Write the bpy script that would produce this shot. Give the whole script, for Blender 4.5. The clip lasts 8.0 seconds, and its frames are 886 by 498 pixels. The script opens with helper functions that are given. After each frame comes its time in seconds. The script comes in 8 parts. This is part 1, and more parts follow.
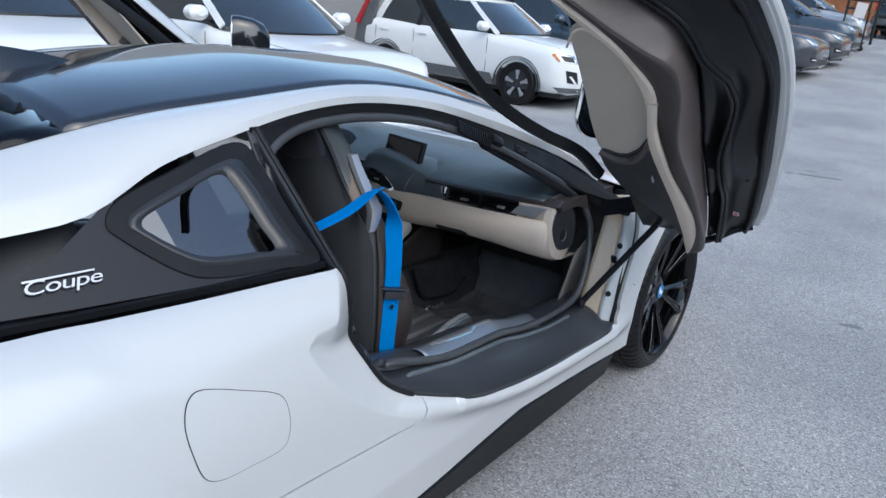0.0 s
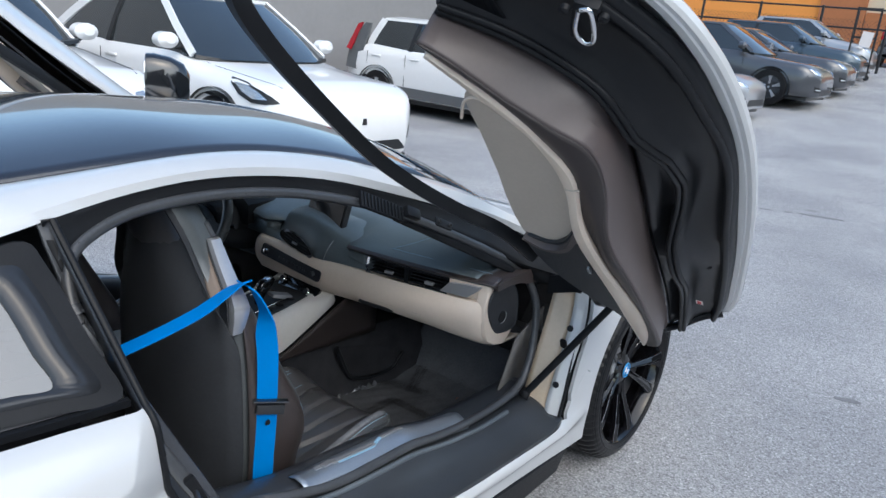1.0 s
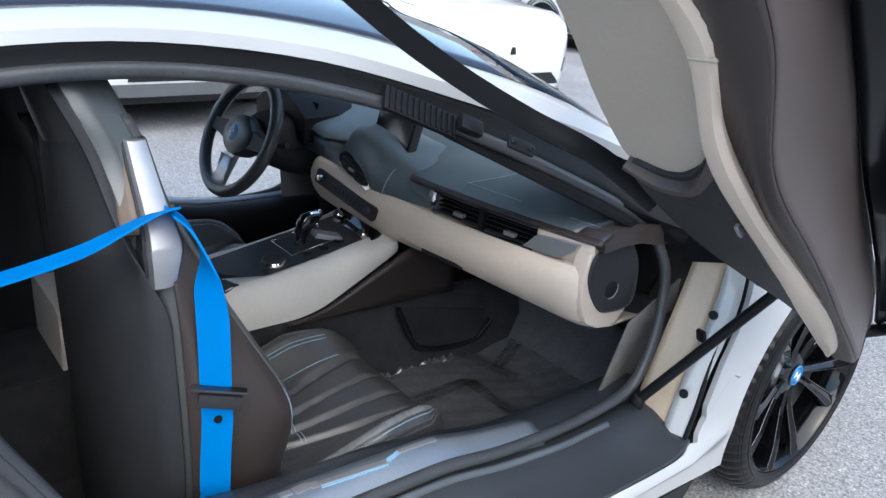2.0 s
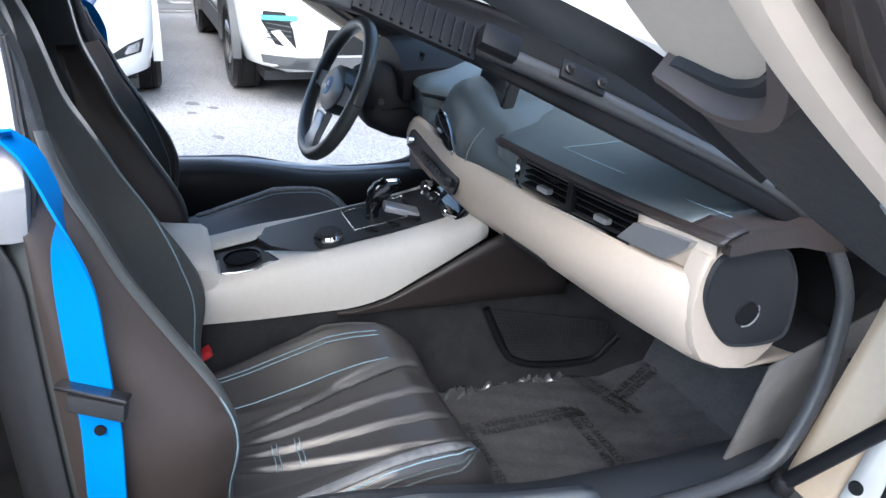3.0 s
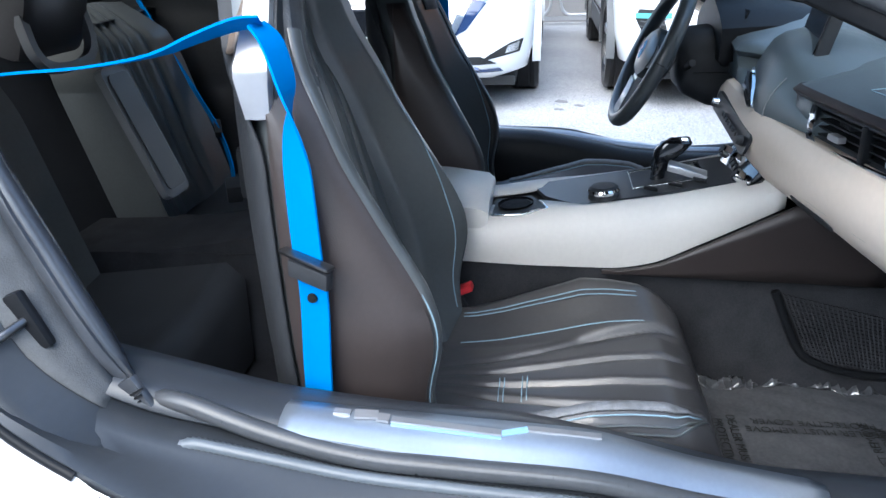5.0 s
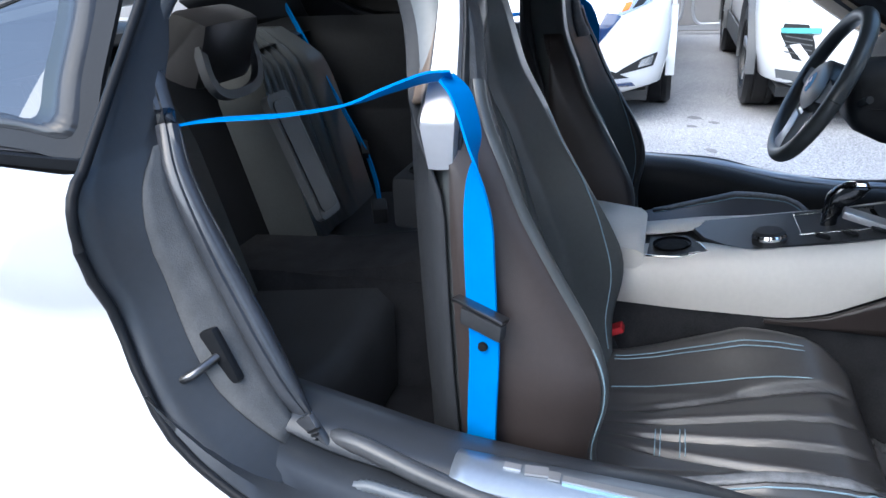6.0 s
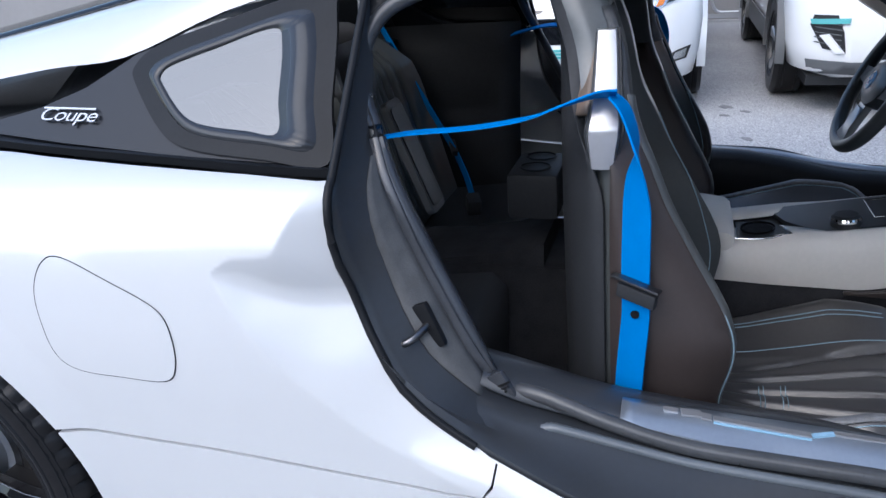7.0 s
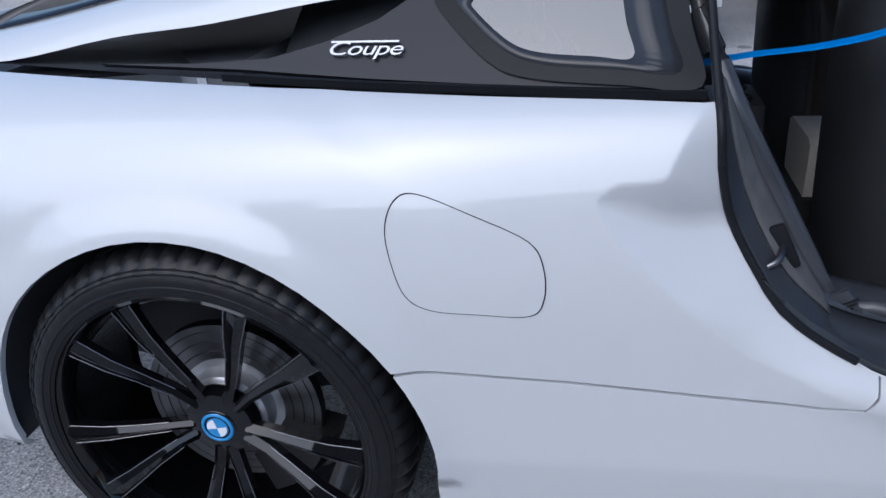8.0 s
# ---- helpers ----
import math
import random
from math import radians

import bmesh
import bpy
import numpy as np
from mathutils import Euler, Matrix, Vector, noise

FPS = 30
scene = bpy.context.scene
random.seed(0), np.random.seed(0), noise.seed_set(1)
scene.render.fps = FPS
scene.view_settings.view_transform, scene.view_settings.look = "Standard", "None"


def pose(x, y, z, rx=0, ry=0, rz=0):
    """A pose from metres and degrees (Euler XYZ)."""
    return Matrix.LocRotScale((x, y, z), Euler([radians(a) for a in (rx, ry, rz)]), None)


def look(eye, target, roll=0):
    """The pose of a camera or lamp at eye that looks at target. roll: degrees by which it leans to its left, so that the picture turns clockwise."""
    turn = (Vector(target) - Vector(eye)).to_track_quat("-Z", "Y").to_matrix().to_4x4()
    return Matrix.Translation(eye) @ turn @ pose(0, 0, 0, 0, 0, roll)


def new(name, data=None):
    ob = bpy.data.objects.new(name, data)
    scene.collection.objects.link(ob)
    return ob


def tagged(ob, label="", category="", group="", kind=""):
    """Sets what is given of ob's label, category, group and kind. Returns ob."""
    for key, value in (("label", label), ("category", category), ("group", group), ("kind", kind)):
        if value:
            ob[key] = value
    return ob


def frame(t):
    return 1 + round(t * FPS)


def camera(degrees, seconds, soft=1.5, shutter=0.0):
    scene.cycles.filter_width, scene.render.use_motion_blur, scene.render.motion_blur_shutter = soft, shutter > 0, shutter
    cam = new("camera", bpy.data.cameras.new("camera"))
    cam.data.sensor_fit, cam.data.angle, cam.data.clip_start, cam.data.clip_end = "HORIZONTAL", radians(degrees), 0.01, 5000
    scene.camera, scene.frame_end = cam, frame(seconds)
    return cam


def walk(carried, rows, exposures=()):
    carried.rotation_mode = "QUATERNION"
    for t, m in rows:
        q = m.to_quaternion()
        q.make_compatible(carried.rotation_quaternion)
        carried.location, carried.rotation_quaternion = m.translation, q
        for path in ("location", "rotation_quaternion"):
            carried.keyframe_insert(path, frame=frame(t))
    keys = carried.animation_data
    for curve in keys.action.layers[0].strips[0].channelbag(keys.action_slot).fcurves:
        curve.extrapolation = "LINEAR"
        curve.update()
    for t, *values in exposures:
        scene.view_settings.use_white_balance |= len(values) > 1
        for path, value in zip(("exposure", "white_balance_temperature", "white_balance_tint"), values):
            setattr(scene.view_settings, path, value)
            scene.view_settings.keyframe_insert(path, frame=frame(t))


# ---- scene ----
cam = camera(60.8, 8.0)
PATH = [
    (0, (1.906, -1.69, 1.479), (0.805, -0.142, 0.853), 5.2),
    (0.5, (1.89, -1.502, 1.491), (0.797, 0.062, 0.893), 5.4),
    (1, (1.855, -1.19, 1.561), (0.727, 0.359, 0.986), 5.7),
    (1.5, (1.744, -0.914, 1.466), (0.498, 0.512, 0.824), 6.0),
    (1.7, (1.673, -0.778, 1.419), (0.373, 0.577, 0.73), 6.0),
    (2.8, (1.518, -0.137, 1.235), (-0.132, 0.663, 0.435), 3.5),
    (3, (1.455, -0.081, 1.202), (-0.239, 0.619, 0.402), 3.1),
    (3.5, (1.396, 0.044, 1.157), (-0.379, 0.51, 0.362), 1.8),
    (4, (1.456, 0.181, 1.134), (-0.366, 0.421, 0.344), 0.6),
    (4.5, (1.525, 0.225, 1.079), (-0.316, 0.238, 0.297), -0.5),
    (5, (1.506, 0.13, 1.072), (-0.324, -0.137, 0.309), -1.9),
    (5.2, (1.485, 0.095, 1.088), (-0.336, -0.241, 0.332), -2.0),
    (6.3, (1.513, 0.041, 1.146), (-0.25, -0.548, 0.406), -3.1),
    (6.5, (1.575, 0.041, 1.164), (-0.184, -0.561, 0.427), -3.5),
    (7, (1.749, -0.124, 1.215), (-0.01, -0.689, 0.449), -3.9),
    (7.5, (1.881, -0.416, 1.243), (0.125, -0.9, 0.416), -4.1),
    (8, (1.896, -0.725, 1.211), (0.147, -1.135, 0.331), -4.6),
]
EXPOSURES = [(0, 0.58, 5950, 6), (1.0, 0.76, 6150, 6), (1.7, 1.0, 6150, 6), (2.8, 1.88, 6150, 8), (3.5, 2.05, 6150, 7), (4.5, 2.0, 6000, 6), (5.2, 2.05, 5750, 5), (6.3, 1.5, 5850, 8), (6.8, 1.1, 5850, 10), (7.5, 0.5, 5650, 11), (8.0, 0.36, 5700, 11)]
walk(cam, [(t, look(eye, target, roll)) for t, eye, target, roll in PATH], EXPOSURES)

# ---- world and light: high thin overcast, soft light from behind the viewer ----
world = bpy.data.worlds.new("world")
scene.world = world
world.use_nodes = True
wn, wl = world.node_tree.nodes, world.node_tree.links
sky = wn.new("ShaderNodeTexSky")
sky.sky_type = 'NISHITA'
sky.sun_disc = False
sky.sun_elevation = radians(48)
sky.sun_rotation = radians(113)
sky.dust_density = 2.0
sky.air_density = 1.2
wl.new(sky.outputs[0], wn["Background"].inputs[0])
wn["Background"].inputs[1].default_value = 0.15
sun = new("sun", bpy.data.lights.new("sun", 'SUN'))
sun.data.energy = 1.25
sun.data.angle = radians(80)
sun.data.color = (1.0, 0.94, 0.86)
sun.matrix_world = look((7.4, -3.2, 9), (0, 0, 0))

# ---- materials ----


def mat(name, color, rough=0.5, metal=0.0, coat=0.0, vary=0.08, scale=6.0, bump=0.0, bump_scale=200.0, coat_rough=0.04,
        spec=0.5, sheen=0.0):
    """A principled material with colour variation at two scales and fine relief, in object metres."""
    m = bpy.data.materials.new(name)
    m.use_nodes = True
    n, l = m.node_tree.nodes, m.node_tree.links
    b = n["Principled BSDF"]
    b.inputs["Roughness"].default_value = rough
    b.inputs["Metallic"].default_value = metal
    b.inputs["Coat Weight"].default_value = coat
    b.inputs["Coat Roughness"].default_value = coat_rough
    b.inputs["Specular IOR Level"].default_value = spec
    b.inputs["Sheen Weight"].default_value = sheen
    tc = n.new("ShaderNodeTexCoord")
    big = n.new("ShaderNodeTexNoise")
    big.inputs["Scale"].default_value = scale
    big.inputs["Detail"].default_value = 6
    fine = n.new("ShaderNodeTexNoise")
    fine.inputs["Scale"].default_value = scale * 14
    fine.inputs["Detail"].default_value = 3
    l.new(tc.outputs["Object"], big.inputs["Vector"])
    l.new(tc.outputs["Object"], fine.inputs["Vector"])
    mix = n.new("ShaderNodeMix")
    mix.data_type = 'FLOAT'
    mix.inputs[0].default_value = 0.4
    l.new(big.outputs["Fac"], mix.inputs[2])
    l.new(fine.outputs["Fac"], mix.inputs[3])
    ramp = n.new("ShaderNodeValToRGB")
    ramp.color_ramp.elements[0].position = 0.3
    ramp.color_ramp.elements[1].position = 0.7
    ramp.color_ramp.elements[0].color = (*[c * (1 - vary) for c in color], 1)
    ramp.color_ramp.elements[1].color = (*[min(1, c * (1 + vary)) for c in color], 1)
    l.new(mix.outputs[0], ramp.inputs[0])
    l.new(ramp.outputs[0], b.inputs["Base Color"])
    rr = n.new("ShaderNodeMapRange")
    rr.inputs[3].default_value = max(0.0, rough * (1 - vary))
    rr.inputs[4].default_value = min(1.0, rough * (1 + vary))
    l.new(fine.outputs["Fac"], rr.inputs[0])
    l.new(rr.outputs[0], b.inputs["Roughness"])
    if bump:
        grain = n.new("ShaderNodeTexVoronoi")
        grain.inputs["Scale"].default_value = bump_scale
        l.new(tc.outputs["Object"], grain.inputs["Vector"])
        bp = n.new("ShaderNodeBump")
        bp.inputs["Strength"].default_value = bump
        bp.inputs["Distance"].default_value = 0.0004
        l.new(grain.outputs["Distance"], bp.inputs["Height"])
        l.new(bp.outputs[0], b.inputs["Normal"])
    return m


def glass_mat(name, tint, clear, rough=0.02, dust=0.011, ior=1.52):
    """A thin pane: mostly clear, with gloss that grows at a glancing angle."""
    m = bpy.data.materials.new(name)
    m.use_nodes = True
    n, l = m.node_tree.nodes, m.node_tree.links
    n.remove(n["Principled BSDF"])
    out = n["Material Output"]
    tr = n.new("ShaderNodeBsdfTransparent")
    tr.inputs[0].default_value = (*tint, 1)
    dark = n.new("ShaderNodeBsdfDiffuse")
    dark.inputs[0].default_value = (dust, dust * 1.04, dust * 1.1, 1)
    body = n.new("ShaderNodeMixShader")
    body.inputs[0].default_value = clear
    l.new(dark.outputs[0], body.inputs[1])
    l.new(tr.outputs[0], body.inputs[2])
    gl = n.new("ShaderNodeBsdfGlossy")
    gl.inputs["Roughness"].default_value = rough
    fr = n.new("ShaderNodeFresnel")
    fr.inputs[0].default_value = ior
    mx = n.new("ShaderNodeMixShader")
    l.new(fr.outputs[0], mx.inputs[0])
    l.new(body.outputs[0], mx.inputs[1])
    l.new(gl.outputs[0], mx.inputs[2])
    l.new(mx.outputs[0], out.inputs[0])
    return m


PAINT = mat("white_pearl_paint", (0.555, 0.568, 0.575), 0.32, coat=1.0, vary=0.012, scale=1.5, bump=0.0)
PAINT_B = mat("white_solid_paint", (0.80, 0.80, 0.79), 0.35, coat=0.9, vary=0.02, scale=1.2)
GLOSS = mat("gloss_black", (0.006, 0.007, 0.009), 0.12, coat=1.0, vary=0.2, scale=3)
ROOF = mat("carbon_roof_lacquer", (0.012, 0.013, 0.018), 0.16, coat=1.0, vary=0.25, scale=40)
PANEL = mat("graphite_panel", (0.015, 0.0165, 0.021), 0.34, coat=0.0, spec=0.3, vary=0.06, scale=5)
TRIM = mat("black_trim_plastic", (0.010, 0.011, 0.013), 0.42, spec=0.16, vary=0.18, scale=9, bump=0.25, bump_scale=900)
FRIT = mat("printed_glass_border", (0.030, 0.032, 0.036), 0.14, vary=0.08, scale=8, spec=0.4)
SILLC = mat("black_sill_cover", (0.032, 0.036, 0.043), 0.30, vary=0.12, scale=7, bump=0.12, bump_scale=1200)
SEALC = mat("satin_seal_cover", (0.045, 0.049, 0.057), 0.24, vary=0.15, scale=10, bump=0.1, bump_scale=900, spec=0.7)
SILL = mat("satin_sill_seal", (0.10, 0.115, 0.13), 0.30, vary=0.12, scale=7, bump=0.12, bump_scale=1200)
RUBBER = mat("rubber_seal", (0.012, 0.013, 0.015), 0.36, vary=0.2, scale=12, spec=0.16)
SEALR = mat("door_seal_rubber", (0.055, 0.058, 0.063), 0.30, vary=0.2, scale=12)
TYRE = mat("tyre_rubber", (0.010, 0.010, 0.011), 0.36, spec=0.26, vary=0.25, scale=10, bump=0.2, bump_scale=300)
RIM = mat("black_wheel_lacquer", (0.004, 0.004, 0.005), 0.05, coat=0.0, spec=0.5, vary=0.2, scale=6)
DISC = mat("brushed_disc", (0.18, 0.18, 0.185), 0.34, metal=1.0, vary=0.12, scale=20)
ALU = mat("satin_aluminium", (0.50, 0.51, 0.53), 0.32, metal=0.7, vary=0.05, scale=8)
CHROME = mat("chrome", (0.82, 0.83, 0.85), 0.08, metal=1.0, vary=0.03, scale=6)
STRUT_GOLD = mat("primer_jamb", (0.50, 0.40, 0.29), 0.4, coat=0.4, vary=0.08, scale=6)
LEATHER = mat("dark_leather", (0.054, 0.053, 0.055), 0.30, vary=0.14, scale=9, bump=0.12, bump_scale=620, spec=0.8)
LEATHER_IN = mat("dark_leather_insert", (0.072, 0.080, 0.083), 0.30, vary=0.14, scale=9, bump=0.12, bump_scale=620, spec=0.8)
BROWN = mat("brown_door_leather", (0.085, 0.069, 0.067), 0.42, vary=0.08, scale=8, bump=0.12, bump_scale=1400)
SLATE = mat("slate_dash_leather", (0.105, 0.13, 0.145), 0.31, vary=0.12, scale=8, bump=0.45, bump_scale=560, spec=0.8)
BEIGE = mat("ivory_leather", (0.69, 0.585, 0.485), 0.46, vary=0.05, scale=7, bump=0.12, bump_scale=1500)
BEIGE_D = mat("stone_pocket_lining", (0.50, 0.44, 0.375), 0.6, vary=0.07, scale=9, bump=0.3, bump_scale=400)
IVORY = mat("ivory_console_leather", (0.70, 0.68, 0.645), 0.46, vary=0.05, scale=7, bump=0.3, bump_scale=560)
CARPET = mat("black_carpet", (0.032, 0.033, 0.037), 0.95, vary=0.35, scale=18, bump=0.9, bump_scale=500, spec=0.1)
DEEP = mat("deep_black_plastic", (0.012, 0.013, 0.015), 0.45, vary=0.2, scale=9, bump=0.2, bump_scale=700, spec=0.18)
KICK = mat("kick_carpet", (0.16, 0.15, 0.14), 0.85, vary=0.25, scale=20, bump=0.6, bump_scale=500)
WEDGE = mat("dark_brown_leather", (0.034, 0.027, 0.026), 0.42, vary=0.1, scale=8, bump=0.2, bump_scale=800)
WING = mat("brown_seat_leather", (0.045, 0.036, 0.034), 0.38, vary=0.14, scale=9, bump=0.3, bump_scale=620, spec=0.6)
BLACKIN = mat("black_interior_plastic", (0.034, 0.0365, 0.041), 0.5, vary=0.2, scale=9, bump=0.3, bump_scale=800, spec=0.25)
BELT = mat("blue_belt_webbing", (0.0, 0.185, 0.56), 0.75, vary=0.06, scale=20, bump=0.5, bump_scale=900, spec=0.2)
STITCH = mat("pale_blue_thread", (0.27, 0.39, 0.47), 0.7, vary=0.1, scale=60)
FELT = mat("grey_felt", (0.085, 0.088, 0.092), 0.9, vary=0.3, scale=30, bump=0.6, bump_scale=500)
PILLAR = mat("satin_pillar_cover", (0.036, 0.040, 0.046), 0.34, vary=0.12, scale=8, bump=0.2, bump_scale=900)
THREADG = mat("grey_piping_thread", (0.30, 0.32, 0.33), 0.7, vary=0.2, scale=90)
RED = mat("red_plastic", (0.55, 0.03, 0.04), 0.4, vary=0.05)
BLUE = mat("blue_enamel", (0.03, 0.24, 0.55), 0.25, vary=0.05)
PLATEBLUE = mat("blue_inlay", (0.27, 0.46, 0.62), 0.35, vary=0.05)
WHITEP = mat("white_enamel", (0.75, 0.77, 0.79), 0.3, vary=0.03)
FILM = mat("floor_film", (0.115, 0.12, 0.13), 0.22, vary=0.25, scale=10, bump=0.5, bump_scale=45, coat=0.4)
INK = mat("black_ink", (0.012, 0.012, 0.013), 0.5, vary=0.1)
SCREEN = mat("dark_display", (0.006, 0.007, 0.009), 0.12, vary=0.1)
GLASS = glass_mat("clear_glass", (0.86, 0.9, 0.9), 1.0)
QGLASS = glass_mat("tinted_glass", (0.12, 0.14, 0.15), 1.0, rough=0.0, ior=2.7)
LAMPIN = mat("lamp_reflector", (0.6, 0.62, 0.64), 0.2, metal=0.8, vary=0.3, scale=30)
CLEARF = mat("crumpled_film", (0.10, 0.105, 0.115), 0.10, coat=1.0, vary=0.4, scale=30, spec=1.0)
REDLENS = mat("red_lens", (0.35, 0.01, 0.02), 0.15, coat=0.6, vary=0.1)
AMBER = mat("amber_lens", (0.6, 0.18, 0.03), 0.2, vary=0.1)
TEAL = mat("teal_strip", (0.12, 0.42, 0.42), 0.2, vary=0.05)
NAVY = mat("navy_metallic", (0.01, 0.03, 0.10), 0.25, coat=1.0, vary=0.1)
GREYMET = mat("grey_metallic", (0.075, 0.08, 0.09), 0.3, metal=0.4, coat=1.0, vary=0.05, scale=2)
BLUEMET = mat("dark_blue_metallic", (0.05, 0.075, 0.10), 0.3, metal=0.4, coat=1.0, vary=0.05, scale=2)
SILVER = mat("silver_paint", (0.42, 0.43, 0.45), 0.3, metal=0.5, coat=1.0, vary=0.04, scale=2)
CLAD = mat("grey_cladding", (0.10, 0.105, 0.11), 0.55, vary=0.1)
BLACKP = mat("black_paint", (0.012, 0.012, 0.014), 0.25, coat=0.8, vary=0.1)
STEELB = mat("black_steel", (0.02, 0.02, 0.022), 0.45, metal=0.3, vary=0.25)

# ---- building tools ----


def part(name, bm, material, parent=None, label="", sharp=38, thick=0.0):
    """Links a bmesh as one mesh object under a thing or part."""
    me = bpy.data.meshes.new(name)
    bmesh.ops.recalc_face_normals(bm, faces=bm.faces[:])
    bm.to_mesh(me)
    bm.free()
    for p in me.polygons:
        p.use_smooth = True
    me.set_sharp_from_angle(angle=radians(sharp))
    me.materials.append(material)
    ob = new(name, me)
    if parent is not None:
        ob.parent = parent
    if label:
        tagged(ob, label)
    if thick:
        s = ob.modifiers.new("thickness", 'SOLIDIFY')
        s.thickness, s.offset = thick, 0.0
    return ob


def thing(name, label, category, group="", at=(0, 0, 0), turn=0.0):
    ob = new(name)
    ob.empty_display_size = 0.2
    ob.matrix_basis = pose(*at, 0, 0, turn)
    return tagged(ob, label, category, group)


def spline(points, n=6, closed=False):
    """Catmull-Rom through the points."""
    p = [Vector(q) for q in points]
    out, count = [], len(p)
    for i in range(count if closed else count - 1):
        if closed:
            a, b, c, d = p[i - 1], p[i], p[(i + 1) % count], p[(i + 2) % count]
        else:
            b, c = p[i], p[i + 1]
            a, d = (p[i - 1] if i else b * 2 - c), (p[i + 2] if i + 2 < count else c * 2 - b)
        for k in range(n):
            t = k / n
            out.append(0.5 * (2 * b + (c - a) * t + (2 * a - 5 * b + 4 * c - d) * t * t + (3 * b - a - 3 * c + d) * t ** 3))
    if not closed:
        out.append(p[-1])
    return out


def curve1(pairs):
    """A smooth function through (argument, value) pairs."""
    xs, ys = [a for a, _ in pairs], [b for _, b in pairs]
    fx = np.linspace(xs[0], xs[-1], 200)
    fy = np.interp(fx, xs, ys)
    w = np.hanning(25)
    w /= w.sum()
    fy = np.convolve(np.pad(fy, 12, mode='reflect', reflect_type='odd'), w, 'valid')
    return lambda v: float(np.interp(v, fx, fy))


def panel(outline, place, step=0.04, bm=None):
    """A curved sheet: the outline in two coordinates, cut into a grid and laid on the surface place(a, b)."""
    bm2 = bmesh.new()
    vs = [bm2.verts.new((p[0], p[1], 0)) for p in outline]
    bm2.faces.new(vs)
    lo = [min(p[k] for p in outline) for k in (0, 1)]
    hi = [max(p[k] for p in outline) for k in (0, 1)]
    for k in (0, 1):
        c = math.floor(lo[k] / step) * step + step
        while c < hi[k] - 1e-4:
            no = Vector((1, 0, 0)) if k == 0 else Vector((0, 1, 0))
            co = no * c
            bmesh.ops.bisect_plane(bm2, geom=bm2.verts[:] + bm2.edges[:] + bm2.faces[:], plane_co=co, plane_no=no, dist=1e-5)
            c += step
    bmesh.ops.remove_doubles(bm2, verts=bm2.verts[:], dist=1e-4)
    for v in bm2.verts:
        v.co = Vector(place(v.co.x, v.co.y))
    if bm is None:
        return bm2
    me = bpy.data.meshes.new("tmp")
    bm2.to_mesh(me)
    bm2.free()
    bm.from_mesh(me)
    bpy.data.meshes.remove(me)
    return bm


def skin(name, outline, place, side, material, parent, label="", step=0.03, hem=0.012, facing=(1, 0, 0), fine=None):
    """A pressed panel: the outline laid on the surface place(a, b), shaded by that surface, with a hem turned in all round."""
    flat = panel(outline, lambda a, b: (a, b, 0), step)
    if fine:
        # a closer grid over one stretch: (from, to) along both coordinates, and the step
        lo, hi, fs = fine
        for k in (0, 1):
            no = Vector((1 - k, k, 0))
            for j in range(1, int((hi[k] - lo[k]) / fs)):
                near = [f for f in flat.faces if all(lo[q] - 0.001 < c < hi[q] + 0.001 for q, c in enumerate(f.calc_center_median()[:2]))]
                geo = set(near)
                for f in near:
                    geo.update(f.verts)
                    geo.update(f.edges)
                bmesh.ops.bisect_plane(flat, geom=list(geo), plane_co=no * (lo[k] + fs * j), plane_no=no, dist=1e-5)
    flat.verts.ensure_lookup_table()
    flat.verts.index_update()
    verts, norms, faces = [], [], []
    for v in flat.verts:
        a, b = v.co.x, v.co.y
        p = Vector(place(a, b))
        e = 0.003
        n = (Vector(place(a + e, b)) - Vector(place(a - e, b))).cross(Vector(place(a, b + e)) - Vector(place(a, b - e)))
        if n.length < 1e-9:
            n = Vector((1, 0, 0))
        n.normalize()
        if n.dot(Vector(facing)) < 0:
            n = -n
        verts.append(p)
        norms.append(n)
    for f in flat.faces:
        ids = [v.index for v in f.verts]
        c = Vector((0, 0, 0))
        for i, j in zip(ids, ids[1:] + ids[:1]):
            c += verts[i].cross(verts[j])
        faces.append(ids if c.dot(norms[ids[0]]) > 0 else ids[::-1])
    for ed in flat.edges:
        if len(ed.link_faces) == 1:
            i, j = ed.verts[0].index, ed.verts[1].index
            mid = sum((v.co for v in ed.link_faces[0].verts), Vector()) / len(ed.link_faces[0].verts)
            m3 = Vector(place(mid.x, mid.y))
            out = (verts[j] - verts[i]).cross(norms[i])
            if out.length < 1e-9:
                continue
            out.normalize()
            if out.dot(verts[i] - m3) < 0:
                out = -out
            k = len(verts)
            verts += [verts[i].copy(), verts[j].copy(), verts[j] - norms[j] * hem, verts[i] - norms[i] * hem]
            norms += [out] * 4
            quad = [k, k + 1, k + 2, k + 3]
            fn = (verts[k + 1] - verts[k]).cross(verts[k + 2] - verts[k])
            faces.append(quad if fn.dot(out) > 0 else quad[::-1])
    flat.free()
    if side < 0:
        verts = [Vector((-p.x, p.y, p.z)) for p in verts]
        norms = [Vector((-p.x, p.y, p.z)) for p in norms]
        faces = [f[::-1] for f in faces]
    me = bpy.data.meshes.new(name)
    me.from_pydata([tuple(v) for v in verts], [], faces)
    for p in me.polygons:
        p.use_smooth = True
    me.normals_split_custom_set_from_vertices([tuple(n) for n in norms])
    me.materials.append(material)
    ob = new(name, me)
    ob.parent = parent
    if label:
        tagged(ob, label)
    return ob


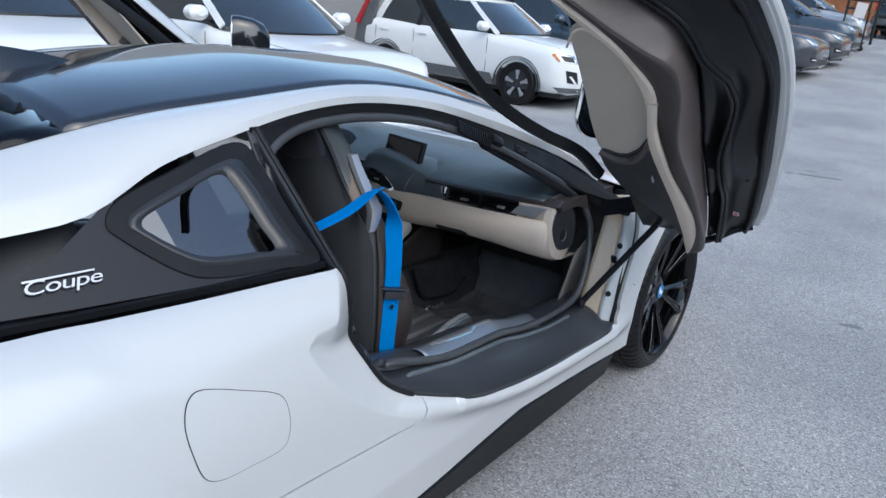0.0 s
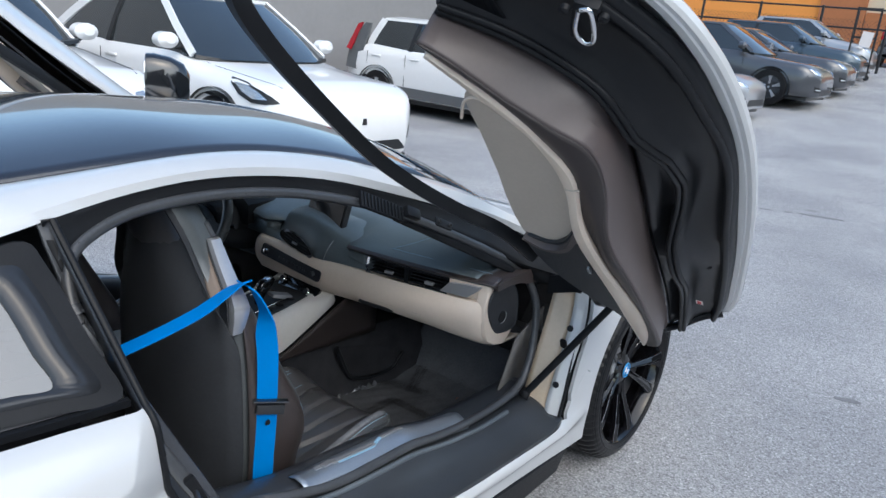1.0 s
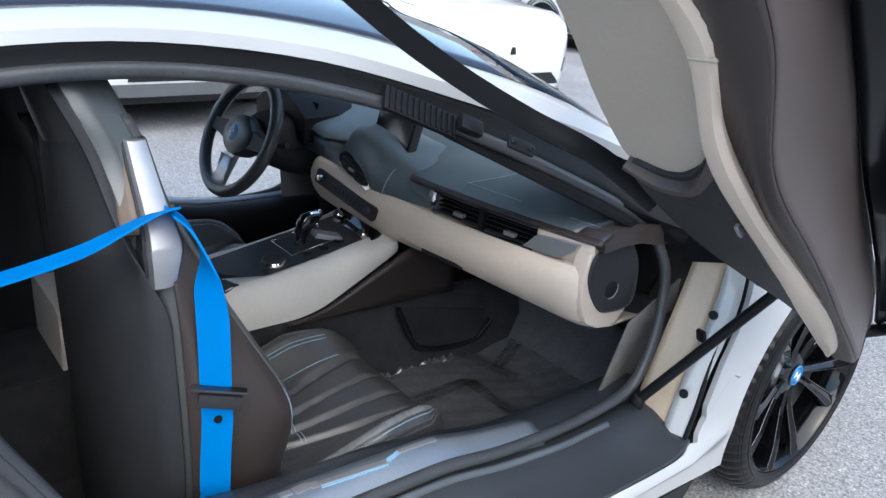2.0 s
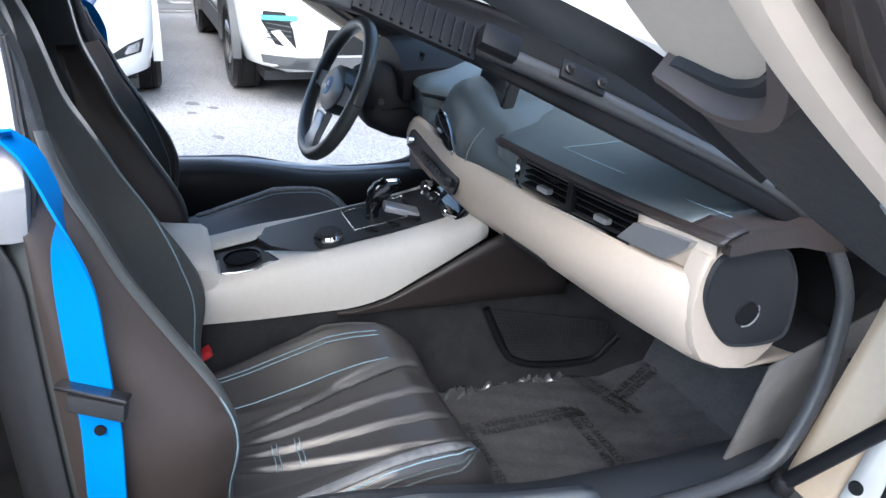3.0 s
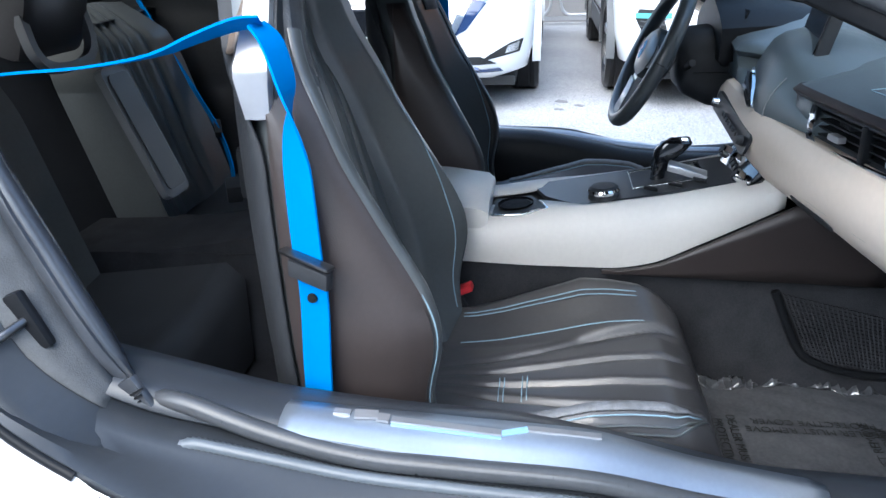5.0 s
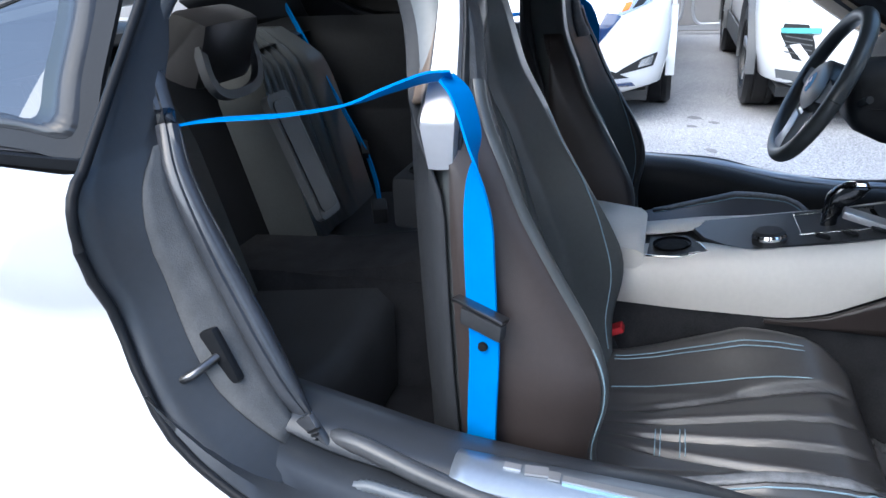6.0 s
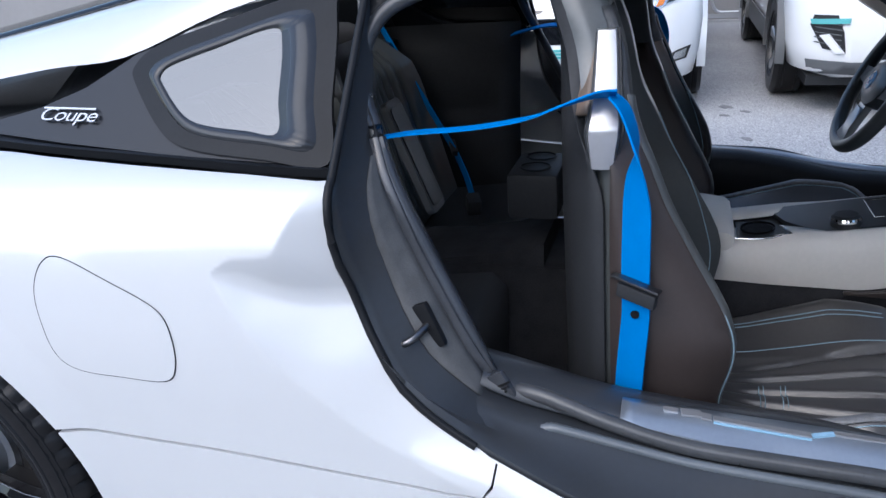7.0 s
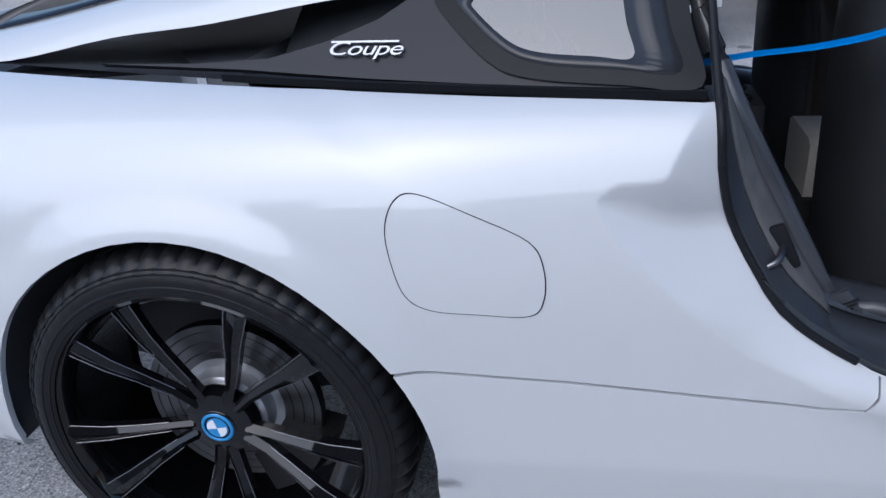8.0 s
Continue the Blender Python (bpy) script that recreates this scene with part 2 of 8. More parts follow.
def sheet(fn, nu, nv, bm=None, close_u=False, close_v=False):
    """A grid of fn(u, v), u and v from 0 to 1."""
    bm = bm or bmesh.new()
    rows = [[bm.verts.new(fn(i / (nu if close_u else nu), j / nv)) for j in range(nv + (0 if close_v else 1))]
            for i in range(nu + (0 if close_u else 1))]
    for i in range(nu):
        for j in range(nv):
            a, b = rows[i % len(rows)], rows[(i + 1) % len(rows)]
            bm.faces.new((a[j], b[j], b[(j + 1) % len(b)], a[(j + 1) % len(a)]))
    return bm


def loft(loops, bm=None, caps=True):
    """Closed loops of equal length, joined into a skin with end caps."""
    bm = bm or bmesh.new()
    rings = [[bm.verts.new(p) for p in loop] for loop in loops]
    n = len(rings[0])
    for a, b in zip(rings, rings[1:]):
        for k in range(n):
            bm.faces.new((a[k], a[(k + 1) % n], b[(k + 1) % n], b[k]))
    if caps:
        bm.faces.new(rings[0][::-1])
        bm.faces.new(rings[-1])
    return bm


def sweep(path, shape, bm=None, up=(0, 0, 1), caps=True):
    """Carries a closed 2D shape (side, up) along a path. shape: a list of pairs, or a radius."""
    if isinstance(shape, (int, float)):
        shape = [(shape * math.cos(k * math.tau / 10), shape * math.sin(k * math.tau / 10)) for k in range(10)]
    path = [Vector(p) for p in path]
    up = Vector(up)
    loops = []
    for i, p in enumerate(path):
        d = (path[min(i + 1, len(path) - 1)] - path[max(i - 1, 0)]).normalized()
        side = d.cross(up)
        if side.length < 1e-3:
            side = d.cross(Vector((1, 0, 0)))
        side.normalize()
        top = side.cross(d)
        loops.append([p + side * a + top * b for a, b in shape])
    return loft(loops, bm, caps)


def slab(outline, place, thick, bm=None):
    """A plate: a 2D outline given thickness; place(a, b, c) takes c from 0 to thick."""
    bm = bm or bmesh.new()
    return loft([[place(p[0], p[1], c) for p in outline] for c in (0, thick)], bm)


def box(size, m=None, bm=None, bevel=0.0):
    bm2 = bmesh.new()
    bmesh.ops.create_cube(bm2, size=1)
    bmesh.ops.scale(bm2, vec=size, verts=bm2.verts[:])
    if bevel:
        bmesh.ops.bevel(bm2, geom=bm2.edges[:], offset=bevel, segments=2, profile=0.6, affect='EDGES')
    if m is not None:
        bm2.transform(m)
    if bm is None:
        return bm2
    me = bpy.data.meshes.new("tmp")
    bm2.to_mesh(me)
    bm2.free()
    bm.from_mesh(me)
    bpy.data.meshes.remove(me)
    return bm


def lathe(profile, segments=32, m=None, bm=None):
    """Turns (radius, height) pairs round z."""
    bm2 = bmesh.new()
    rings = []
    for r, h in profile:
        if r < 1e-5:
            rings.append([bm2.verts.new((0, 0, h))])
        else:
            rings.append([bm2.verts.new((r * math.cos(k * math.tau / segments), r * math.sin(k * math.tau / segments), h))
                          for k in range(segments)])
    for a, b in zip(rings, rings[1:]):
        for k in range(segments):
            q = [a[k % len(a)], a[(k + 1) % len(a)], b[(k + 1) % len(b)], b[k % len(b)]]
            q = list(dict.fromkeys(q))
            if len(q) > 2:
                bm2.faces.new(q)
    if m is not None:
        bm2.transform(m)
    if bm is None:
        return bm2
    me = bpy.data.meshes.new("tmp")
    bm2.to_mesh(me)
    bm2.free()
    bm.from_mesh(me)
    bpy.data.meshes.remove(me)
    return bm


def rounded(w, h, r, n=4):
    """A rounded rectangle round the origin."""
    out = []
    for cx, cy, a0 in ((w / 2 - r, h / 2 - r, 0), (-w / 2 + r, h / 2 - r, 90), (-w / 2 + r, -h / 2 + r, 180), (w / 2 - r, -h / 2 + r, 270)):
        for k in range(n + 1):
            a = radians(a0 + 90 * k / n)
            out.append((cx + r * math.cos(a), cy + r * math.sin(a)))
    return out


def flip(bm, side):
    """Mirrors a bmesh to the car's left where side is -1."""
    if side < 0:
        bmesh.ops.scale(bm, vec=(-1, 1, 1), verts=bm.verts[:])
        bmesh.ops.reverse_faces(bm, faces=bm.faces[:])
    return bm


def lettering(text, size, m, depth, material, name, parent, shear=0.0, space=1.0):
    """Raised letters in the built-in font, as a mesh."""
    cu = bpy.data.curves.new(name, 'FONT')
    cu.body, cu.size, cu.extrude, cu.shear, cu.space_character = text, size, depth, shear, space
    cu.align_x, cu.align_y = 'CENTER', 'CENTER'
    tmp = bpy.data.objects.new("tmp", cu)
    scene.collection.objects.link(tmp)
    me = bpy.data.meshes.new_from_object(tmp.evaluated_get(bpy.context.evaluated_depsgraph_get()))
    bpy.data.objects.remove(tmp)
    bpy.data.curves.remove(cu)
    me.transform(m)
    me.materials.clear()
    me.materials.append(material)
    ob = new(name, me)
    ob.parent = parent
    return ob

# ---- the lot: asphalt, wall, far buildings ----


def asphalt_mat():
    m = bpy.data.materials.new("asphalt")
    m.use_nodes = True
    n, l = m.node_tree.nodes, m.node_tree.links
    b = n["Principled BSDF"]
    tc = n.new("ShaderNodeTexCoord")
    grit = n.new("ShaderNodeTexVoronoi")
    grit.inputs["Scale"].default_value = 130
    stone = n.new("ShaderNodeTexNoise")
    stone.inputs["Scale"].default_value = 130
    stone.inputs["Detail"].default_value = 5
    wear = n.new("ShaderNodeTexNoise")
    wear.inputs["Scale"].default_value = 0.7
    wear.inputs["Detail"].default_value = 7
    spots = n.new("ShaderNodeTexNoise")
    spots.inputs["Scale"].default_value = 3.5
    spots.inputs["Detail"].default_value = 4
    for t in (grit, stone, wear, spots):
        l.new(tc.outputs["Object"], t.inputs["Vector"])
    r1 = n.new("ShaderNodeValToRGB")
    r1.color_ramp.elements[0].position, r1.color_ramp.elements[1].position = 0.38, 0.66
    r1.color_ramp.elements[0].color = (0.27, 0.272, 0.277, 1)
    r1.color_ramp.elements[1].color = (0.50, 0.50, 0.503, 1)
    l.new(stone.outputs["Fac"], r1.inputs[0])
    r2 = n.new("ShaderNodeValToRGB")
    r2.color_ramp.elements[0].position, r2.color_ramp.elements[1].position = 0.35, 0.7
    r2.color_ramp.elements[0].color = (0.78, 0.78, 0.79, 1)
    r2.color_ramp.elements[1].color = (1.12, 1.11, 1.09, 1)
    l.new(wear.outputs["Fac"], r2.inputs[0])
    r3 = n.new("ShaderNodeValToRGB")
    r3.color_ramp.elements[0].position, r3.color_ramp.elements[1].position = 0.22, 0.3
    r3.color_ramp.elements[0].color = (0.55, 0.55, 0.56, 1)
    r3.color_ramp.elements[1].color = (1, 1, 1, 1)
    l.new(spots.outputs["Fac"], r3.inputs[0])
    m1 = n.new("ShaderNodeMix")
    m1.data_type, m1.blend_type = 'RGBA', 'MULTIPLY'
    m1.inputs[0].default_value = 1
    l.new(r1.outputs[0], m1.inputs[6])
    l.new(r2.outputs[0], m1.inputs[7])
    m2 = n.new("ShaderNodeMix")
    m2.data_type, m2.blend_type = 'RGBA', 'MULTIPLY'
    m2.inputs[0].default_value = 0.6
    l.new(m1.outputs[2], m2.inputs[6])
    l.new(r3.outputs[0], m2.inputs[7])
    # single stones of the aggregate: some pale, some dark
    r4 = n.new("ShaderNodeValToRGB")
    for pos, c in ((0.10, 0.60), (0.30, 0.88), (0.72, 1.0), (0.93, 1.1), (0.99, 1.5)):
        el = r4.color_ramp.elements.new(pos)
        el.color = (c, c, c, 1)
    r4.color_ramp.elements.remove(r4.color_ramp.elements[0])
    r4.color_ramp.elements.remove(r4.color_ramp.elements[-1])
    sep = n.new("ShaderNodeSeparateColor")
    l.new(grit.outputs["Color"], sep.inputs[0])
    l.new(sep.outputs[0], r4.inputs[0])
    m3 = n.new("ShaderNodeMix")
    m3.data_type, m3.blend_type = 'RGBA', 'MULTIPLY'
    m3.inputs[0].default_value = 1.0
    l.new(m2.outputs[2], m3.inputs[6])
    l.new(r4.outputs[0], m3.inputs[7])
    l.new(m3.outputs[2], b.inputs["Base Color"])
    b.inputs["Roughness"].default_value = 0.86
    bp = n.new("ShaderNodeBump")
    bp.inputs["Strength"].default_value = 0.7
    bp.inputs["Distance"].default_value = 0.003
    l.new(grit.outputs["Distance"], bp.inputs["Height"])
    l.new(bp.outputs[0], b.inputs["Normal"])
    return m


ASPHALT = asphalt_mat()
WALLG = mat("grey_painted_wall", (0.24, 0.235, 0.235), 0.8, vary=0.07, scale=0.8, bump=0.3, bump_scale=60)
ORANGE = mat("orange_stucco", (0.72, 0.28, 0.06), 0.85, vary=0.08, scale=0.6, bump=0.4, bump_scale=40)
BRICKO = mat("terracotta_stucco", (0.40, 0.15, 0.06), 0.85, vary=0.1, scale=0.6, bump=0.4, bump_scale=40)
CREAM = mat("cream_stucco", (0.62, 0.52, 0.38), 0.85, vary=0.06, scale=0.6, bump=0.4, bump_scale=40)
BARK = mat("bark", (0.09, 0.06, 0.04), 0.9, vary=0.3, scale=12)
LEAF = mat("tree_leaf", (0.07, 0.10, 0.025), 0.6, vary=0.4, scale=1.5)
PAPER = mat("paper_sign", (0.7, 0.66, 0.64), 0.7, vary=0.04)


def ground_height(y):
    """The lot rises gently beyond the parked car."""
    s = min(1.0, max(0.0, (y - 8.5) / 26.0))
    return 1.65 * s * s * (3 - 2 * s) * 0.55 + 1.65 * s * 0.45


def g_at(u, v):
    ys = (-300, -60, -20, -8, 0, 6, 9, 12, 15, 18, 21, 24, 27, 30, 33, 36, 45, 80, 400)
    k = v * (len(ys) - 1)
    i = min(int(k), len(ys) - 2)
    y = ys[i] + (ys[i + 1] - ys[i]) * (k - i)
    return (-300 + 600 * u, y, ground_height(y))


ground = part("ground", sheet(g_at, 8, 18 * 3), ASPHALT)
TAR = mat("tar_stain", (0.17, 0.17, 0.173), 0.7, vary=0.3, scale=40, bump=0.6, bump_scale=300)
rnd_t = random.Random(5)
for tx, ty, la, lb in ((0.42, 7.3, 0.22, 0.05), (0.30, 7.55, 0.06, 0.03), (0.15, 7.2, 0.05, 0.03), (-0.05, 7.1, 0.06, 0.02), (1.52, 2.7, 0.06, 0.025), (-3.75, 0.22, 0.05, 0.04), (-3.62, 0.34, 0.04, 0.03), (-3.5, 0.20, 0.03, 0.03), (-2.9, 0.30, 0.04, 0.03), (2.3, 4.1, 0.05, 0.04), (1.9, 5.6, 0.07, 0.03)):
    ring_t = [(la * (0.7 + 0.5 * rnd_t.random()) * math.cos(k * math.tau / 16), lb * (0.6 + 0.7 * rnd_t.random()) * math.sin(k * math.tau / 16)) for k in range(16)]
    part("tar_mark", slab(ring_t, lambda a, b, c: Vector((tx + a, ty + b + 0.3 * a, 0.0005 + c)), 0.002), TAR, ground)
tagged(ground, "worn grey asphalt of a car lot with dark specks", "ground", kind="structure")

# grey boundary wall behind the row, with a low rolling gate in front of it
wall_b = bmesh.new()
box((0.25, 34, 3.5), pose(-9.0, 3.0, 1.75), wall_b)
tagged(part("wall_west", wall_b, WALLG), "plain grey painted boundary wall behind the parked row", "wall", kind="structure")

# ---- the white coupe: body ----
coupe = thing("sports_car", "white two-door hybrid coupe with upswung doors and black roof", "car")

x_out = curve1([(-2.4, 0.85), (-1.8, 0.955), (-1.4, 0.971), (-1.0, 0.965), (-0.7, 0.945), (-0.34, 0.935), (0, 0.926), (0.8, 0.925), (1.2, 0.935), (1.6, 0.92), (2.35, 0.70)])
z_top = curve1([(-2.4, 0.98), (-1.7, 0.955), (-1.1, 0.93), (-0.6, 0.918), (0, 0.90), (0.9, 0.87), (1.4, 0.84), (2.35, 0.62)])
x_top = curve1([(-2.4, 0.5), (-1.6, 0.665), (-1.1, 0.745), (-0.6, 0.805), (0, 0.82), (0.9, 0.80), (1.4, 0.74), (2.35, 0.55)])


SHOULDER = curve1([(-0.6, 0.54), (-0.36, 0.515), (-0.2, 0.466), (0.0, 0.415), (0.2, 0.382), (0.5, 0.362), (0.8, 0.355), (1.0, 0.35)])


# the blade intake ahead of the wheel: its lower crease and its overhanging upper edge
CREASE = spline([(-0.25, 0.44), (-0.421, 0.519), (-0.508, 0.563), (-0.569, 0.609), (-0.637, 0.665), (-0.697, 0.73), (-0.727, 0.776), (-0.736, 0.800), (-0.728, 0.817)], 5)
OVERHANG = spline([(-0.728, 0.817), (-0.700, 0.822), (-0.665, 0.824), (-0.643, 0.830), (-0.632, 0.850), (-0.616, 0.880), (-0.594, 0.912), (-0.570, 0.95)], 5)
CREASE_Y = curve1([(p.y, p.x) for p in CREASE])
OVERHANG_Z = curve1([(p.x, p.y) for p in OVERHANG])


def line_distance(line, y, z):
    best = 1.0
    for a, b in zip(line, line[1:]):
        dy, dz = b.x - a.x, b.y - a.y
        q = min(1.0, max(0.0, ((y - a.x) * dy + (z - a.y) * dz) / (dy * dy + dz * dz)))
        best = min(best, math.hypot(a.x + q * dy - y, a.y + q * dz - z))
    return best


def blade_depth(y, z):
    """How far the skin is pressed in between the crease and the overhang."""
    if not (-0.74 < y < -0.2 and 0.45 < z < 0.95) or y < CREASE_Y(min(z, 0.817)) or (z > 0.817 and z > OVERHANG_Z(y)):
        return 0.0
    low = 0.62 * (math.hypot(line_distance(CREASE, y, z), 0.004) - 0.004) * min(1.0, max(0.0, (z - 0.45) / 0.10))
    high = 0.62 * (math.hypot(line_distance(OVERHANG, y, z), 0.003) - 0.003)
    k = max(0.0, 0.016 - abs(low - high)) / 0.016
    return max(0.0, min(low, high) - k * k * 0.004)


def side_x(y, z):
    """Half-width of the lower body."""
    zt = z_top(y)
    u = min(1.0, max(0.0, (z - 0.6) / (zt - 0.6)))
    x = x_top(y) + (x_out(y) - x_top(y)) * math.sqrt(max(0.0, 1 - u * u)) ** 0.7
    x -= max(0.0, 0.35 - z) * 0.12
    x -= blade_depth(y, z)
    # flared lip of the rear wheel arch
    lip = (math.hypot(y + 1.4, z - 0.345) - 0.397) / 0.075
    if y < -0.9 and z > 0.3 and lip < 1:
        lip = min(1.0, 1 - lip)
        x += 0.011 * lip * lip * (3 - 2 * lip)
    # the fender's upper line, with the hollow above it
    if y < -0.84:
        over = z - (0.946 - 0.535 * (y + 1.219))
        if over > -0.06:
            q = min(1.0, max(0.0, (over + 0.030) / 0.055))
            r = min(1.0, max(0.0, (over - 0.02) / 0.15))
            fade = min(1.0, (-0.84 - y) / 0.50)
            x -= 0.011 * fade * fade * (3 - 2 * fade) * q * q * (3 - 2 * q) * (1 - 0.8 * r * r * (3 - 2 * r))
    # a soft crease over the sill
    x += 0.034 * math.exp(-((z - SHOULDER(y)) / 0.034) ** 2) * min(1, max(0, (y + 0.45) / 0.3)) * min(1, max(0, (1.0 - y) / 0.2))
    return x


def glass_x(y, z):
    """Half-width of the glasshouse side."""
    return 0.80 - 0.857 * (z - 0.92) - 0.10 * max(0, -0.55 - y) ** 1.2 - 0.16 * max(0, y) ** 1.5


roof_z = curve1([(-2.4, 0.985), (-2, 1.03), (-1.4, 1.135), (-0.8, 1.245), (-0.2, 1.288), (0.3, 1.26), (0.6, 1.19), (0.9, 1.06), (1.05, 0.98)])


def roof_at(x, y):
    return (x, y, roof_z(y) - 0.35 * abs(x) ** 2.5)


def arc(cy, cz, r, a0, a1, n=20):
    return [(cy + r * math.cos(radians(a0 + (a1 - a0) * k / n)), cz + r * math.sin(radians(a0 + (a1 - a0) * k / n))) for k in range(n + 1)]


def on_side(y, z, out=0.0):
    return (side_x(y, z) + out, y, z)


def on_glass(y, z, out=0.0):
    return (glass_x(y, z) + out, y, z)


FUEL = spline([(-1.033, 0.765), (-1.018, 0.803), (-0.985, 0.811), (-0.905, 0.782), (-0.825, 0.745), (-0.803, 0.705), (-0.803, 0.655), (-0.825, 0.629), (-0.90, 0.631), (-0.97, 0.637), (-1.008, 0.660), (-1.027, 0.715)], 5, True)
# door cut: the rear edge of the opening in the outer skin, from the belt down and along the sill
DOOR_EDGE = [(-0.578, 0.912), (-0.575, 0.87), (-0.57, 0.82), (-0.552, 0.75), (-0.515, 0.68), (-0.465, 0.612), (-0.36, 0.545), (-0.21, 0.490), (-0.05, 0.445), (0.2, 0.405), (0.5, 0.385), (0.74, 0.378), (0.80, 0.392)]
JAMB_EDGE = [(0.80, 0.392), (0.815, 0.46), (0.85, 0.56), (0.91, 0.70), (0.96, 0.84)]


def build_side(s):
    nm = "right" if s > 0 else "left"
    # rear quarter: one pressing from tail to the door, with the wheel arch cut out
    arch = arc(-1.4, 0.345, 0.397, 188, -8, 26)
    low = [(-2.28, 0.42)] + [(-2.1, 0.29)] + arch + [(-0.98, 0.20)]
    door = [(p.x, p.y) for p in spline(DOOR_EDGE[:9], 4)]
    top = [(-0.70, z_top(-0.70) - 0.004), (-0.9, z_top(-0.9) - 0.004), (-1.1, z_top(-1.1) - 0.004), (-1.4, z_top(-1.4) - 0.004), (-1.8, z_top(-1.8) - 0.004), (-2.3, z_top(-2.3) - 0.01)]
    seam = [(-1.0, 0.531), (-0.77, 0.516), (-0.59, 0.500), (-0.40, 0.486), (-0.352, 0.489), (-0.338, 0.51), (-0.335, 0.534)]
    # upper panel above the seam
    def arch_foot(points):
        return [(y + 0.022 * min(1.0, max(0.0, (0.62 - z) / 0.26)) if y > -1.2 else y, z) for y, z in points]
    up_arch = arch_foot(arc(-1.4, 0.345, 0.397, 188, 27.5, 24))
    d_up = [(p.x, p.y) for p in spline(DOOR_EDGE[:7], 4)]
    upper = [(-2.28, 0.42), (-2.1, 0.30)] + up_arch + seam + d_up[::-1][1:] + top
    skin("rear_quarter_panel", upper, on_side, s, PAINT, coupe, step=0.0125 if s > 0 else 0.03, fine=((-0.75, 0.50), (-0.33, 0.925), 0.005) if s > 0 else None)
    lo_arch = arch_foot(arc(-1.4, 0.345, 0.397, 26.5, -10, 8))
    sill_low = [(-0.985, 0.215), (-0.6, 0.205), (-0.2, 0.235), (0.2, 0.28), (0.6, 0.255), (0.92, 0.23)]
    fr_arch = arc(1.4, 0.345, 0.39, 198, 150, 8)
    jam = [(p.x, p.y) for p in spline(JAMB_EDGE, 4)]
    d_lo = [(p.x, p.y) for p in spline(DOOR_EDGE[6:], 4)]
    seam2 = [(-0.332, 0.532), (-0.335, 0.507), (-0.352, 0.484), (-0.40, 0.481), (-0.59, 0.495), (-0.77, 0.511), (-1.0, 0.526)]
    lower = lo_arch + sill_low + fr_arch + [(0.97, 0.50), (0.94, 0.52), (0.86, 0.42), (0.83, 0.385)] + d_lo[::-1] + seam2
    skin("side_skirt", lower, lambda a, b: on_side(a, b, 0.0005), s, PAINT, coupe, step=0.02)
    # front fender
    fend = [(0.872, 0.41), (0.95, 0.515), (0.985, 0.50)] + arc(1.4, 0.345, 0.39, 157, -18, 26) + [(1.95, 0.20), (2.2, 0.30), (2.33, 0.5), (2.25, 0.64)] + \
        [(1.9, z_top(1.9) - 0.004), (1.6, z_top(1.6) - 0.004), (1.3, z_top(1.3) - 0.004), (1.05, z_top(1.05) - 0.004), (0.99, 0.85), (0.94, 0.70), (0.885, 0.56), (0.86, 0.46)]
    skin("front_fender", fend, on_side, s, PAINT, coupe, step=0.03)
    # dark lower edge under the skirt
    under = spline([(0.895, -0.97, 0.215), (0.90, -0.6, 0.200), (0.905, -0.2, 0.228), (0.905, 0.2, 0.27), (0.90, 0.6, 0.248), (0.895, 0.93, 0.225)], 6)
    bm = loft([[Vector((p.x, p.y, p.z + 0.01)), Vector((p.x + 0.012, p.y, p.z - 0.01)), Vector((p.x - 0.01, p.y, 0.12)), Vector((p.x - 0.20, p.y, 0.12)), Vector((p.x - 0.20, p.y, p.z + 0.01))] for p in under])
    part("rocker_trim", flip(bm, s), TRIM, coupe, "matt black lower skirt")
    # graphite panel with the script, from the belt to the buttress
    pan = [(-0.60, 0.920), (-0.88, 0.925), (-1.10, 0.933), (-1.33, 0.945), (-1.62, 0.953), (-1.42, 0.953), (-1.28, 0.960), (-1.18, 0.982), (-1.09, 1.012), (-1.02, 1.05), (-0.965, 1.08), (-0.972, 1.035), (-0.95, 1.008), (-0.89, 0.962), (-0.83, 0.942), (-0.70, 0.934), (-0.60, 0.932)]
    skin("c_pillar_panel", pan, lambda a, b: on_glass(a, b, 0.003), s, PANEL, coupe, step=0.03)
    # quarter window frame and pane
    ring_o = spline([(-0.592, 0.924), (-0.70, 0.926), (-0.84, 0.935), (-0.905, 0.958), (-0.98, 1.02), (-0.992, 1.045), (-0.955, 1.075), (-0.84, 1.108), (-0.66, 1.15), (-0.625, 1.11), (-0.605, 1.0)], 5, True)
    ring_i = spline([(-0.62, 0.942), (-0.70, 0.944), (-0.82, 0.952), (-0.88, 0.972), (-0.945, 1.022), (-0.955, 1.040), (-0.93, 1.058), (-0.83, 1.088), (-0.69, 1.122), (-0.655, 1.09), (-0.635, 1.0)], 5, True)
    bm = bmesh.new()
    a, b = [bm.verts.new(on_glass(p.x, p.y, 0.008)) for p in ring_o], [bm.verts.new(on_glass(p.x, p.y, 0.0095)) for p in ring_i]
    c = [bm.verts.new(on_glass(p.x, p.y, 0.004)) for p in ring_i]
    d = [bm.verts.new(on_glass(p.x, p.y, 0.0)) for p in ring_o]
    n = len(a)
    for k in range(n):
        q = (k + 1) % n
        bm.faces.new((a[k], a[q], b[q], b[k]))
        bm.faces.new((b[k], b[q], c[q], c[k]))
        bm.faces.new((d[k], d[q], a[q], a[k]))
    qw = part("quarter_window", flip(bm, s), RUBBER, coupe, "small fixed rear side window in a black frame", sharp=15)
